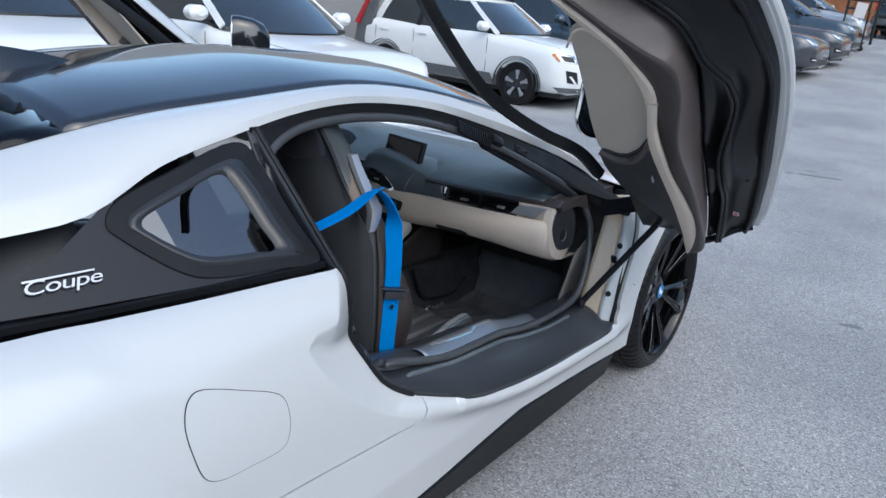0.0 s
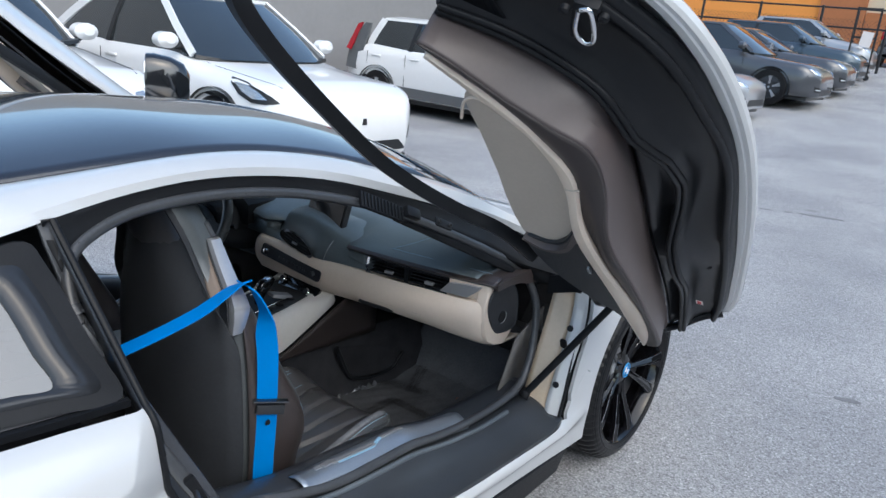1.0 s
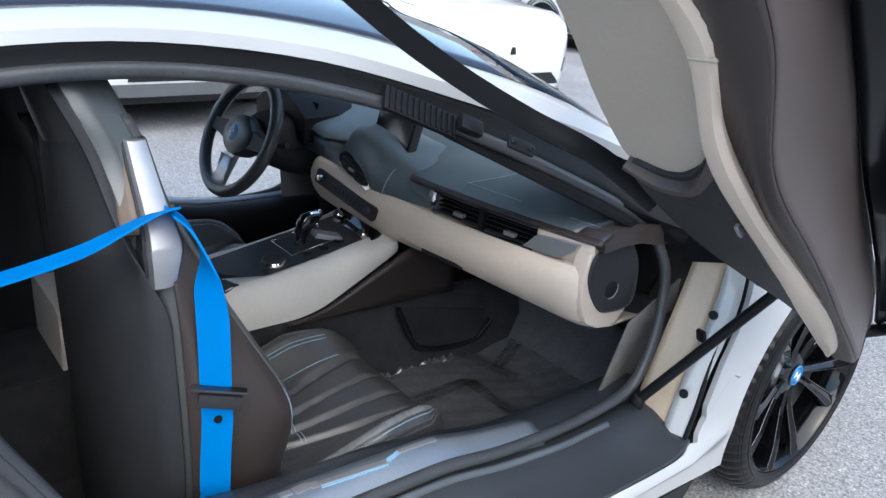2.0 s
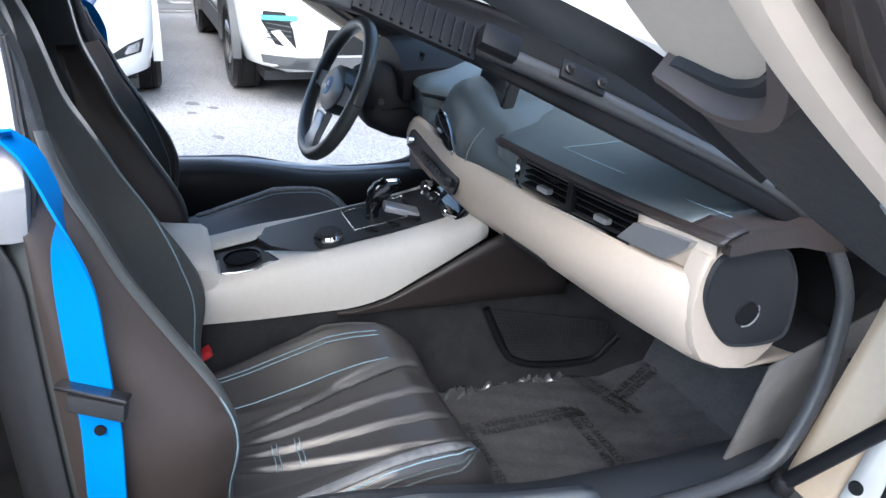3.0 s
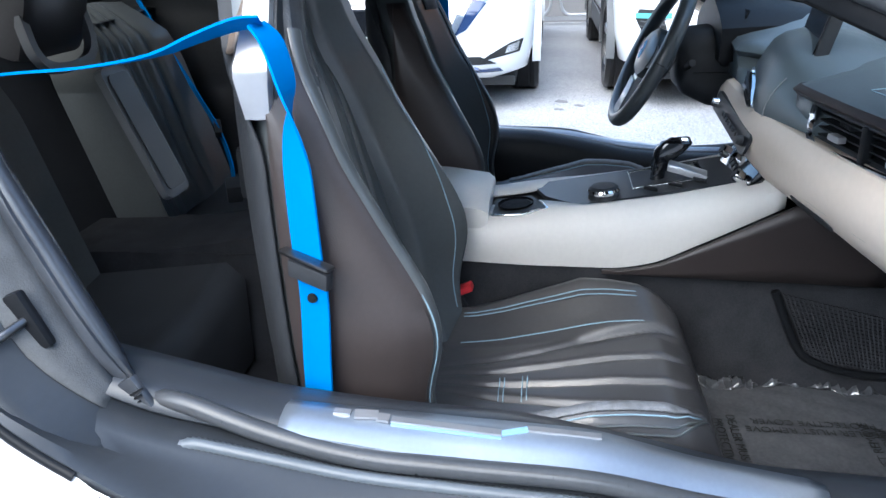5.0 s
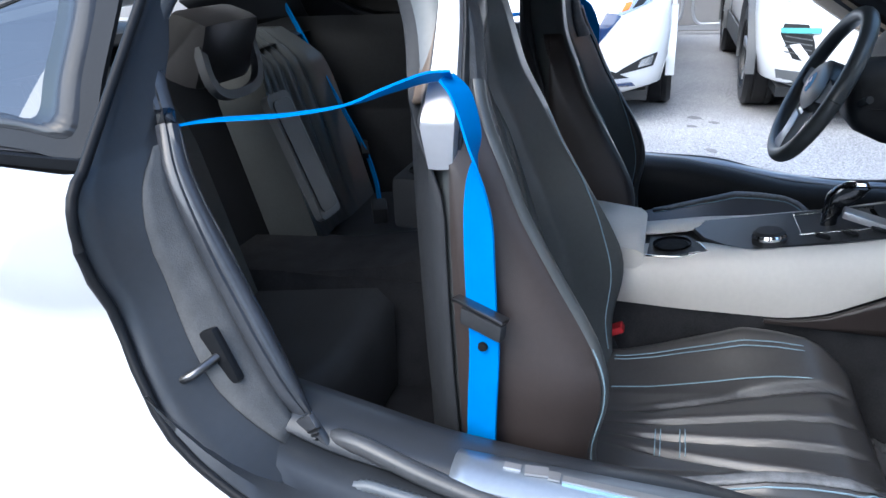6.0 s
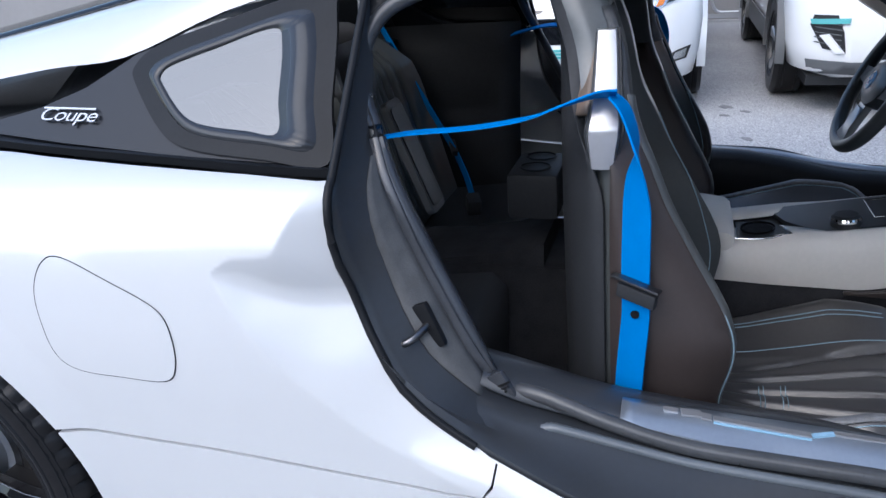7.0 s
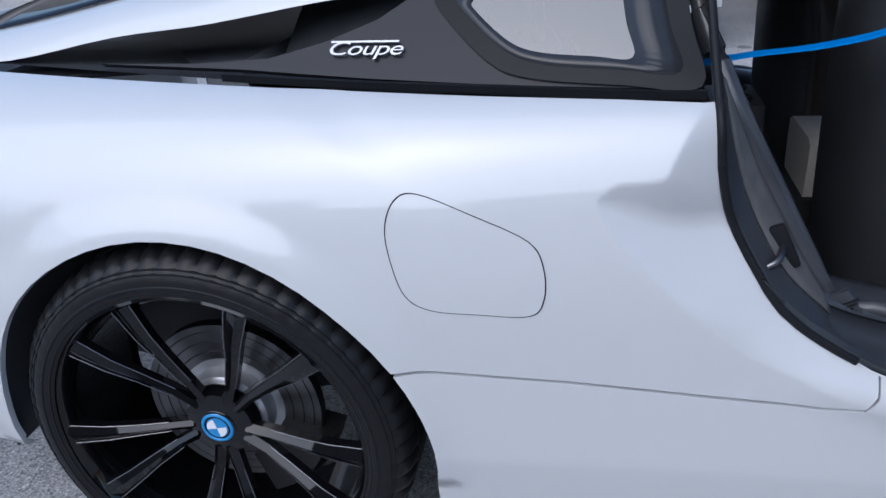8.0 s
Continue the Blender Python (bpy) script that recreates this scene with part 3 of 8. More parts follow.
    pane = skin("pane", [(p.x, p.y) for p in ring_i], lambda y, z: on_glass(y, z, 0.0075), s, QGLASS, qw, "tinted glass", step=0.05, hem=0.003)
    pane.visible_shadow = False
    bm = bmesh.new()
    fi = [Vector((-0.84 + (p.x + 0.84) * (0.70 if p.x > -0.84 else 0.80), 1.018 + (p.y - 1.018) * 0.77, 0)) for p in ring_i]
    a, b = [bm.verts.new(on_glass(p.x, p.y, 0.0090)) for p in ring_i], [bm.verts.new(on_glass(p.x, p.y, 0.0090)) for p in fi]
    for k in range(n):
        bm.faces.new((a[k], a[(k + 1) % n], b[(k + 1) % n], b[k]))
    part("printed_border", flip(bm, s), FRIT, qw, "dark grey printed glass border", thick=0.001)
    # belt strip under the window
    strip = spline([(glass_x(y, 0.918) + 0.008, y, z) for y, z in ((-0.585, 0.914), (-0.7, 0.915), (-0.88, 0.921), (-1.1, 0.927), (-1.35, 0.939))], 5)
    part("belt_strip", flip(sweep(strip, [(-0.006, -0.006), (0.006, -0.006), (0.006, 0.006), (-0.006, 0.006)]), s), TRIM, coupe)
    # white roof rail: from the windscreen foot over the door and back as the flying buttress
    low_edge = [(1.0, 0.86), (0.89, 0.92), (0.72, 0.985), (0.5, 1.055), (0.3, 1.115), (0.05, 1.178), (-0.2, 1.205), (-0.42, 1.198), (-0.65, 1.163), (-0.84, 1.122), (-1.02, 1.058), (-1.2, 1.038), (-1.42, 1.008), (-1.62, 0.99), (-1.85, 0.955), (-2.05, 0.95)]
    rail = bmesh.new()
    lo = spline([(glass_x(y, z) + 0.005 + (0.0 if y > -1.05 else -0.02 * min(1, (-1.05 - y) / 0.2)), y, z) for y, z in low_edge], 4)
    loops = []
    for p in lo:
        hw = 0.545 if p.y > 0.25 else (0.45 if p.y < -0.1 else 0.45 + 0.095 * ((p.y + 0.1) / 0.35) ** 2)
        if p.y > 0.25:
            hw = 0.545 + 0.10 * (p.y - 0.25)
        inner = Vector(roof_at(hw, p.y))
        inner.z -= 0.001
        mid = (p + inner) / 2 + Vector((0.022, 0, 0.022))
        up1 = p * 0.82 + inner * 0.18 + Vector((0.017, 0, 0.012))
        up2 = p * 0.22 + inner * 0.78 + Vector((0.010, 0, 0.014))
        back = inner - Vector((0.0, 0, 0.03))
        loops.append([p, up1, mid, up2, inner, back, p - Vector((0.03, 0, 0.0))])
    part("roof_rail", flip(loft(loops), s), PAINT, coupe)
    # black gap floor between fender and buttress
    gap = bmesh.new()
    sheet(lambda a, b: ((x_top(-1.0 - 1.25 * a) + 0.005) * (1 - b) + 0.30 * b, -1.0 - 1.25 * a, z_top(-1.0 - 1.25 * a) - 0.012 - 0.02 * b), 16, 4, gap)
    part("air_channel", flip(gap, s), BLACKIN, coupe)
    # belt rail inner filler so that no daylight shows at the joint
    fil = bmesh.new()
    sheet(lambda a, b: (x_top(-0.60 - 0.5 * a) - 0.002 - b * 0.06, -0.60 - 0.5 * a, z_top(-0.60 - 0.5 * a) - 0.004 - 0.01 * b), 8, 2, fil)
    part("belt_ledge", flip(fil, s), TRIM, coupe)
    # fuel flap: a thin raised plate in a dark gap
    if s > 0:
        gapring = bmesh.new()
        n = len(FUEL)
        cen = Vector((-0.915, 0.715))
        o = [gapring.verts.new(on_side(p.x, p.y, 0.0007)) for p in FUEL]
        i2 = [gapring.verts.new(on_side(*(cen + (Vector(p[:2]) - cen) * 0.981), 0.0007)) for p in FUEL]
        for k in range(n):
            q = (k + 1) % n
            gapring.faces.new((o[k], o[q], i2[q], i2[k]))
        flap = skin("charge_flap", [tuple(cen + (Vector(p[:2]) - cen) * 0.983) for p in FUEL], lambda y, z: on_side(y, z, 0.0013), 1, PAINT, coupe, hem=0.0012)
        part("gap", gapring, TRIM, flap, "dark shut line")


for s in (1, -1):
    build_side(s)

HATCH = glass_mat("hatch_glass", (0.16, 0.17, 0.18), 1.0)
# roof, rear glass and windscreen


def rim_x(y):
    if y > 0.25:
        return 0.545 + 0.10 * (y - 0.25)
    return 0.45 if y < -0.1 else 0.45 + 0.095 * ((y + 0.1) / 0.35) ** 2


part("roof_panel", sheet(lambda a, b: roof_at((2 * a - 1) * (rim_x(-0.95 + 1.45 * b) + 0.002), -0.95 + 1.45 * b), 24, 28), ROOF, coupe, "glossy black carbon roof", thick=0.004)
part("rear_screen", sheet(lambda a, b: roof_at((2 * a - 1) * 0.452, -2.1 + 1.149 * b), 16, 14), HATCH, coupe, "dark rear hatch glass", thick=0.004).visible_shadow = False
part("windscreen", sheet(lambda a, b: roof_at((2 * a - 1) * (rim_x(0.5 + 0.5 * b) + 0.002), 0.502 + 0.5 * b), 16, 10), GLASS, coupe, "clear windscreen", thick=0.004).visible_shadow = False
fin = loft([[Vector((x * w, -0.69 - 0.34 * k, roof_z(-0.69 - 0.34 * k) - 0.004 + h * zf)) for x, zf in ((-1, 0), (-0.75, 0.5), (-0.25, 1), (0.25, 1), (0.75, 0.5), (1, 0))] for k, w, h in ((0, 0.008, 0.006), (0.25, 0.03, 0.035), (0.5, 0.042, 0.060), (0.8, 0.04, 0.085), (1, 0.02, 0.085))])
part("antenna_fin", fin, GLOSS, coupe, "glossy black shark-fin antenna")
# bonnet and tail close the body
part("bonnet", sheet(lambda a, b: ((2 * a - 1) * (x_top(1.02 + 1.3 * b) + 0.004), 1.02 + 1.3 * b, z_top(1.02 + 1.3 * b) + 0.03 * (1 - (2 * a - 1) ** 2)), 16, 12), PAINT, coupe, thick=0.006)
part("tail", sheet(lambda a, b: ((2 * a - 1) * 0.86, -2.29 - 0.04 * math.sin(math.pi * b), 0.28 + 0.7 * b), 12, 6), PAINT, coupe, thick=0.006)
part("nose", sheet(lambda a, b: ((2 * a - 1) * 0.72, 2.30 + 0.05 * math.sin(math.pi * b), 0.2 + 0.45 * b), 12, 6), GLOSS, coupe, thick=0.006)


RIMEDGE = mat("machined_rim_edge", (0.22, 0.22, 0.23), 0.2, metal=0.9, vary=0.1)


def wheel(name, at, s, rad, width, parent):
    """A 20-inch black alloy with five pairs of blade spokes, disc and hub cap. Axis along x, face outwards."""
    hub = new(name)
    hub.parent = parent
    hub.matrix_basis = pose(*at, 0, 90 if s > 0 else -90, 0)
    w2 = width / 2
    prof = [(rad * 0.80, -w2), (rad * 0.835, -w2 - 0.004), (rad * 0.93, -w2 + 0.008), (rad * 0.985, -w2 + 0.03), (rad, -w2 + 0.055), (rad, w2 - 0.055), (rad * 0.985, w2 - 0.03), (rad * 0.95, w2 - 0.012), (rad * 0.885, w2 + 0.002), (rad * 0.835, w2 + 0.003), (rad * 0.80, w2 - 0.004)]
    # lateral grooves over the shoulder part the tread into blocks; two grooves run round it
    prof[5:5] = [(rad, w2 - 0.075), (rad - 0.008, w2 - 0.074), (rad - 0.008, w2 - 0.067), (rad, w2 - 0.066)]
    tb = lathe(prof, 252)
    for v in tb.verts:
        rr_ = math.hypot(v.co.x, v.co.y)
        seg = int(round(math.atan2(v.co.y, v.co.x) / math.tau * 252)) % 4
        if rr_ > rad * 0.945 and v.co.z > w2 - 0.064 and seg == 0:
            deep = 0.009 if rr_ > rad * 0.98 else 0.005
            v.co.x, v.co.y = v.co.x * (1 - deep / rr_), v.co.y * (1 - deep / rr_)
    tyre = part("tyre", tb, TYRE, hub)
    part("sidewall_rib", lathe([(rad * 0.845, w2 + 0.003), (rad * 0.85, w2 + 0.005), (rad * 0.858, w2 + 0.0045), (rad * 0.863, w2 + 0.002)], 72), RUBBER, tyre)
    for f_, z_ in ((0.815, -0.001), (0.905, -0.004), (0.925, -0.0085)):
        part("sidewall_rib", lathe([(rad * f_, w2 + z_), (rad * (f_ + 0.003), w2 + z_ + 0.0022), (rad * (f_ + 0.008), w2 + z_ + 0.0018), (rad * (f_ + 0.011), w2 + z_ - 0.002)], 72), RUBBER, tyre)
    rim_p = [(rad * 0.802, -w2), (rad * 0.802, w2 - 0.006), (rad * 0.785, w2 - 0.003), (rad * 0.765, w2 - 0.012), (rad * 0.75, w2 - 0.05), (rad * 0.73, -w2)]
    rim = part("rim", lathe(rim_p, 72), RIM, hub)
    for k in range(5):
        for side in (-1, 1):
            a = k * 72 + side * 13.5
            blade = loft([[Vector((r, side * o + wd * q, h + dz)) for q, dz in ((-1, -0.012), (-0.9, 0.004), (-0.15, 0.010), (0.9, 0.0), (1, -0.014))] for r, o, wd, h in ((0.050, -0.002, 0.012, w2 - 0.055), (0.10, -0.004, 0.011, w2 - 0.050), (0.16, -0.002, 0.013, w2 - 0.036), (0.215, 0.002, 0.017, w2 - 0.022), (rad * 0.772, 0.006, 0.022, w2 - 0.014))])
            blade.transform(pose(0, 0, 0, 0, 0, a))
            sp_ = part("spoke", blade, RIM, hub)
            for q_ in (-0.9, 0.9):
                eg = sweep([Vector((r, side * o + wd * q_, h + 0.003)) for r, o, wd, h in ((0.10, -0.004, 0.011, w2 - 0.050), (0.16, -0.002, 0.013, w2 - 0.036), (0.215, 0.002, 0.017, w2 - 0.022), (rad * 0.772, 0.006, 0.022, w2 - 0.014))], 0.0013)
                eg.transform(pose(0, 0, 0, 0, 0, a))
                part("machined_edge", eg, RIMEDGE, sp_)
    part("hub", lathe([(0.0, w2 - 0.045), (0.034, w2 - 0.045), (0.062, w2 - 0.052), (0.07, w2 - 0.075), (0.05, -0.02)], 40), RIM, hub)
    cap = part("centre_cap", lathe([(0.0, w2 - 0.040), (0.030, w2 - 0.041), (0.034, w2 - 0.044), (0.034, w2 - 0.05)], 36), RIM, hub, "blue ringed centre cap")
    part("blue_ring", lathe([(0.0245, w2 - 0.0405), (0.026, w2 - 0.0385), (0.029, w2 - 0.0388), (0.031, w2 - 0.041)], 36), BLUE, cap)
    # quartered roundel in plain shapes
    part("field", lathe([(0, w2 - 0.0396), (0.0205, w2 - 0.0396), (0.021, w2 - 0.0405)], 32), BLUE, cap)
    disc = bmesh.new()
    for k in (0, 2):
        fan = [Vector((0, 0, w2 - 0.0388))] + [Vector((0.019 * math.cos(radians(90 * k + q * 15 + 12)), 0.019 * math.sin(radians(90 * k + q * 15 + 12)), w2 - 0.0388)) for q in range(7)]
        disc.faces.new([disc.verts.new(p) for p in fan])
    part("roundel", disc, WHITEP, cap)
    for k in range(5):
        nut = lathe([(0.0, w2 - 0.052), (0.007, w2 - 0.052), (0.009, w2 - 0.066)], 8)
        nut.transform(pose(0.048 * math.cos(radians(k * 72 + 36)), 0.048 * math.sin(radians(k * 72 + 36)), 0))
        part("wheel_bolt", nut, ALU, hub)
    part("brake_disc", lathe([(0.06, 0.0), (0.17, 0.0), (0.17, -0.022), (0.06, -0.022)], 48), DISC, hub, "worn steel brake disc")
    part("disc_hat", lathe([(0.0, 0.035), (0.066, 0.035), (0.078, 0.028), (0.084, 0.002), (0.10, 0.001)], 40), ALU, hub, "bright cast brake disc hat")
    for r_ in (0.115, 0.135, 0.155):
        part("disc_groove", lathe([(r_, 0.0004), (r_ + 0.001, 0.0012), (r_ + 0.0025, 0.0004)], 48), STEELB, hub)
    cal = loft([[Vector((r * math.cos(radians(a)), r * math.sin(radians(a)), h)) for r, h in ((0.10, 0.03), (0.19, 0.03), (0.205, 0.0), (0.205, -0.05), (0.10, -0.05))] for a in range(20, 86, 11)])
    part("brake_caliper", cal, STEELB, hub, "dark brake caliper")
    return hub


wheel("rear_wheel", (0.866, -1.388, 0.362), 1, 0.362, 0.225, coupe)
wheel("front_wheel", (0.835, 1.4, 0.352), 1, 0.352, 0.195, coupe)
wheel("rear_wheel", (-0.855, -1.4, 0.352), -1, 0.352, 0.215, coupe)
wheel("front_wheel", (-0.835, 1.4, 0.352), -1, 0.352, 0.195, coupe)


def wheel_well(cy, s):
    bm = bmesh.new()
    rr = 0.425 if cy < 0 else 0.40
    loops = []
    for x in (0.945 if cy < 0 else 0.905, 0.60):
        loops.append([Vector((x, cy + rr * math.cos(radians(a)), 0.345 + rr * math.sin(radians(a)))) for a in range(-12, 193, 8)])
    a, b = [[bm.verts.new(p) for p in l] for l in loops]
    for k in range(len(a) - 1):
        bm.faces.new((a[k], a[k + 1], b[k + 1], b[k]))
    cv = bm.verts.new((0.60, cy, 0.2))
    for k in range(len(b) - 1):
        bm.faces.new((b[k], b[k + 1], cv))
    part("wheel_housing", flip(bm, s), BLACKIN, coupe, "black wheel arch liner", thick=0.004)


for s in (1, -1):
    wheel_well(-1.4, s)
    wheel_well(1.4, s)
# script on the graphite panel
nrm = Vector((1, 0.0, 0.857)).normalized()
side_d = Vector((0.10, 1, 0)).normalized()
up_d = nrm.cross(side_d).normalized()
base = Vector(on_glass(-1.105, 0.973, 0.010))
rot = Matrix((side_d, up_d, nrm)).transposed().to_4x4()
lettering("Coupe", 0.034, Matrix.Translation(base) @ rot @ Matrix.Diagonal((1.5, 1.0, 1.0, 1.0)), 0.002, ALU, "script_badge", coupe, shear=0.25, space=0.92)
bar = box((0.118, 0.0035, 0.004), Matrix.Translation(Vector(on_glass(-1.105, 0.983, 0.010))) @ rot)
part("badge_bar", bar, ALU, coupe)

# ---- door surrounds, sills, tub ----
SEAL = [(0.77, -0.36, 0.553), (0.765, -0.405, 0.633), (0.75, -0.459, 0.734), (0.73, -0.525, 0.863), (0.70, -0.556, 0.933), (0.656, -0.59, 1.02), (0.61, -0.575, 1.095), (0.58, -0.52, 1.132), (0.556, -0.40, 1.160), (0.552, -0.20, 1.166), (0.573, 0.03, 1.140), (0.611, 0.285, 1.071), (0.664, 0.56, 0.958), (0.72, 0.77, 0.85), (0.762, 0.83, 0.755), (0.785, 0.82, 0.66), (0.80, 0.785, 0.56), (0.803, 0.74, 0.49), (0.80, 0.66, 0.462), (0.80, 0.50, 0.457), (0.805, 0.33, 0.475), (0.812, 0.19, 0.505), (0.812, 0.04, 0.512), (0.812, -0.08, 0.520), (0.805, -0.19, 0.541), (0.79, -0.29, 0.565), (0.778, -0.335, 0.562)]


def outer_edge(p):
    """The edge of the body skin that faces a point of the door seal."""
    y, z = p[1], p[2]
    if z > 0.945 or (y > 0.60 and z > 0.9):
        best = None
        for q in RAIL_LOW:
            d = (q[1] - y) ** 2 + (q[2] - z) ** 2
            if best is None or d < best[0]:
                best = (d, q)
        return best[1]
    best = None
    for q in SKIN_EDGE:
        d = (q[1] - y) ** 2 + (q[2] - z) ** 2 * 1.0
        if best is None or d < best[0]:
            best = (d, q)
    return best[1]


RAIL_LOW = [(glass_x(p.x, p.y), p.x, p.y) for p in spline([(1.0, 0.86), (0.89, 0.92), (0.72, 0.985), (0.5, 1.055), (0.3, 1.115), (0.05, 1.178), (-0.2, 1.205), (-0.42, 1.198), (-0.65, 1.163)], 12)]
SKIN_EDGE = [(side_x(p.x, p.y) - 0.002, p.x, p.y) for p in spline(DOOR_EDGE, 12)] + [(side_x(p.x, p.y) - 0.004, p.x, p.y) for p in spline(JAMB_EDGE, 8)]


def build_surround(s):
    ring = spline(SEAL, 5, True)
    n = len(ring)
    # bulb seal round the opening, with a thin lip
    part("door_seal", flip(sweep(ring + ring[:2], 0.0125, caps=False), s), SEALR, coupe, "black rubber door seal")
    # dark reveal between the seal and the skin
    upper, bpost, sill, apost = [], [], [], []
    for i, p in enumerate(ring):
        (bpost if i <= 28 else upper if i <= 66 else apost if i <= 88 else sill).append(p)

    def reveal(pts, name, material, drop, label=""):
        bm = bmesh.new()
        rows = []
        for p in pts:
            o = Vector(outer_edge(p))
            a = p + Vector((0.006, 0, 0))
            m1 = a.lerp(o, 0.35) + Vector((-drop, 0, -0.3 * drop))
            m2 = a.lerp(o, 0.8) + Vector((-drop * 0.5, 0, -0.2 * drop))
            rows.append([bm.verts.new(v) for v in (a, m1, m2, o)])
        for r, q in zip(rows, rows[1:]):
            for k in range(3):
                bm.faces.new((r[k], q[k], q[k + 1], r[k + 1]))
        part(name, flip(bm, s), material, coupe, label, thick=0.004)

    reveal(ring[:30], "b_pillar_trim", PILLAR, 0.012, "black plastic lock pillar cover")
    reveal(ring[28:68], "header_trim", DEEP, 0.006)
    if s < 0:
        reveal(ring[66:90], "hinge_pillar_trim", TRIM, 0.0)
    # outer lip seal and felt insert of the lock pillar
    lipb = [Vector(outer_edge(p)) + Vector((0.002, 0.006, 0.0)) for p in ring[1:24]]
    part("pillar_lip_seal", flip(sweep(lipb, 0.0065), s), RUBBER, coupe)
    bm = bmesh.new()
    fr_ = []
    for i, p in enumerate(ring[2:20]):
        o = Vector(outer_edge(p))
        wide = 0.25 + 0.85 * math.sin(math.pi * min(1.0, (i + 2.5) / 19.0)) ** 0.8
        fr_.append([bm.verts.new(p.lerp(o, f) + Vector((0.004 - 0.010 * math.sin(math.pi * f), 0.002, 0.0))) for f in (0.12, 0.12 + 0.12 * wide, 0.12 + 0.26 * wide, 0.12 + 0.40 * wide)])
    for a, b in zip(fr_, fr_[1:]):
        for k in range(3):
            bm.faces.new((a[k], a[k + 1], b[k + 1], b[k]))
    part("felt_insert", flip(bm, s), FELT, coupe, "grey felt pillar insert", thick=0.003)
    if s > 0:
        # broad satin seal cover on the lock pillar, pinched to a tongue at its foot
        loops = []
        cov = ring[1:27]
        for i, p in enumerate(cov):
            along = (cov[min(i + 1, len(cov) - 1)] - cov[max(i - 1, 0)]).normalized()
            out = (Vector(outer_edge(p)) - p)
            out = (out - along * out.dot(along)).normalized()
            face = along.cross(out).normalized()
            if face.x + face.y < 0:
                face = -face
            w_ = 0.017 * min(1.0, 0.35 + i / 5) * (1 - 0.35 * max(0, i - 16) / 10)
            loops.append([p + out * (w_ * a) + face * b for a, b in ((-1.25, -0.004), (-1.1, 0.007), (-0.5, 0.0145), (0.1, 0.0155), (0.35, 0.0115), (0.6, 0.013), (1.0, 0.008), (1.1, -0.002))])
        part("pillar_seal_cover", loft(loops), SEALC, coupe, "broad satin black pillar seal", sharp=50)
        foot = part("seal_foot", box((0.012, 0.040, 0.062), pose(0.790, -0.352, 0.566, 34, 0, -14), bevel=0.005), SEALC, coupe, "ridged seal end piece")
        for k in range(4):
            part("ridge", box((0.003, 0.026, 0.003), pose(0.797, -0.357 + 0.003 * k, 0.556 + 0.009 * k, 34, 0, -14)), RUBBER, foot)
    # sill ledge, from the seal out to the painted skirt
    bm = bmesh.new()
    ys = [-0.50 + 1.30 * k / 40 for k in range(41)]
    seal_z = curve1([(-0.52, 0.66), (-0.42, 0.60), (-0.33, 0.562), (-0.2, 0.540), (-0.08, 0.518), (0.04, 0.510), (0.19, 0.502), (0.33, 0.472), (0.5, 0.452), (0.66, 0.452), (0.80, 0.46)])
    edge_z = curve1([(p[0], p[1]) for p in DOOR_EDGE[4:]])
    rows = []
    for y in ys:
        zo = edge_z(y) + 0.004
        xo = side_x(y, zo) - 0.001
        zi = seal_z(y)
        lip = Vector((xo + 0.003, y, zo + 0.003))
        a = Vector((0.80, y, zi - 0.008))
        b = Vector((0.838, y, zi - 0.022))
        c = Vector((0.858, y, min(zi - 0.03, zo + 0.035)))
        d = Vector((0.895, y, zo + 0.008))
        rows.append([bm.verts.new(v) for v in (a, b, c, d, lip, Vector((xo + 0.003, y, zo - 0.014)))])
    for r, q in zip(rows, rows[1:]):
        for k in range(5):
            bm.faces.new((r[k], q[k], q[k + 1], r[k + 1]))
    # near ledge gets a lighter black: sky sheen put into its colour
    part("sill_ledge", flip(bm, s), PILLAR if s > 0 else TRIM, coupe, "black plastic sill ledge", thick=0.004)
    # second lip of the seal along the sill
    lip2 = [(0.826, y, seal_z(y) - 0.016 - 0.05 * max(0, (-0.27 - y) / 0.1)) for y in ys[4:36]]
    if s > 0:
        # ribbed hose of the seal: one small ring after another
        hose = spline(lip2, 9)
        rings = []
        for i, p in enumerate(hose):
            r_ = 0.0086 if i % 2 else 0.0074
            rings.append([p + Vector((r_ * math.cos(k * math.tau / 8), 0, r_ * math.sin(k * math.tau / 8))) for k in range(8)])
        part("sill_seal", loft(rings), SILL, coupe, "grey ribbed sill seal", sharp=60)
    else:
        part("sill_seal", flip(sweep(lip2, 0.0075), s), RUBBER, coupe)
    # inner sill cover, bending down into the cabin
    zi2 = curve1([(-0.45, 0.60), (-0.33, 0.572), (-0.2, 0.540), (-0.05, 0.525), (0.1, 0.519), (0.25, 0.49), (0.39, 0.456), (0.62, 0.447), (0.8, 0.45)])
    bm = bmesh.new()
    rows = []
    for y in [-0.46 + 1.28 * k / 40 for k in range(41)]:
        z = zi2(y)
        zs_ = seal_z(y)
        rows.append([bm.verts.new(v) for v in ((0.803, y, zs_ - 0.004), (0.775, y, (z + zs_) / 2 + 0.007), (0.735, y, z + 0.007), (0.705, y, z), (0.690, y, z - 0.018), (0.684, y, z - 0.06), (0.68, y, 0.23))])
    for r, q in zip(rows, rows[1:]):
        for k in range(6):
            bm.faces.new((r[k], q[k], q[k + 1], r[k + 1]))
    # near cover's colour is raised for reflected sky; the far one stays black
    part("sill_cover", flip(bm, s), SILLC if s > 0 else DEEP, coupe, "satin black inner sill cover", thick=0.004)
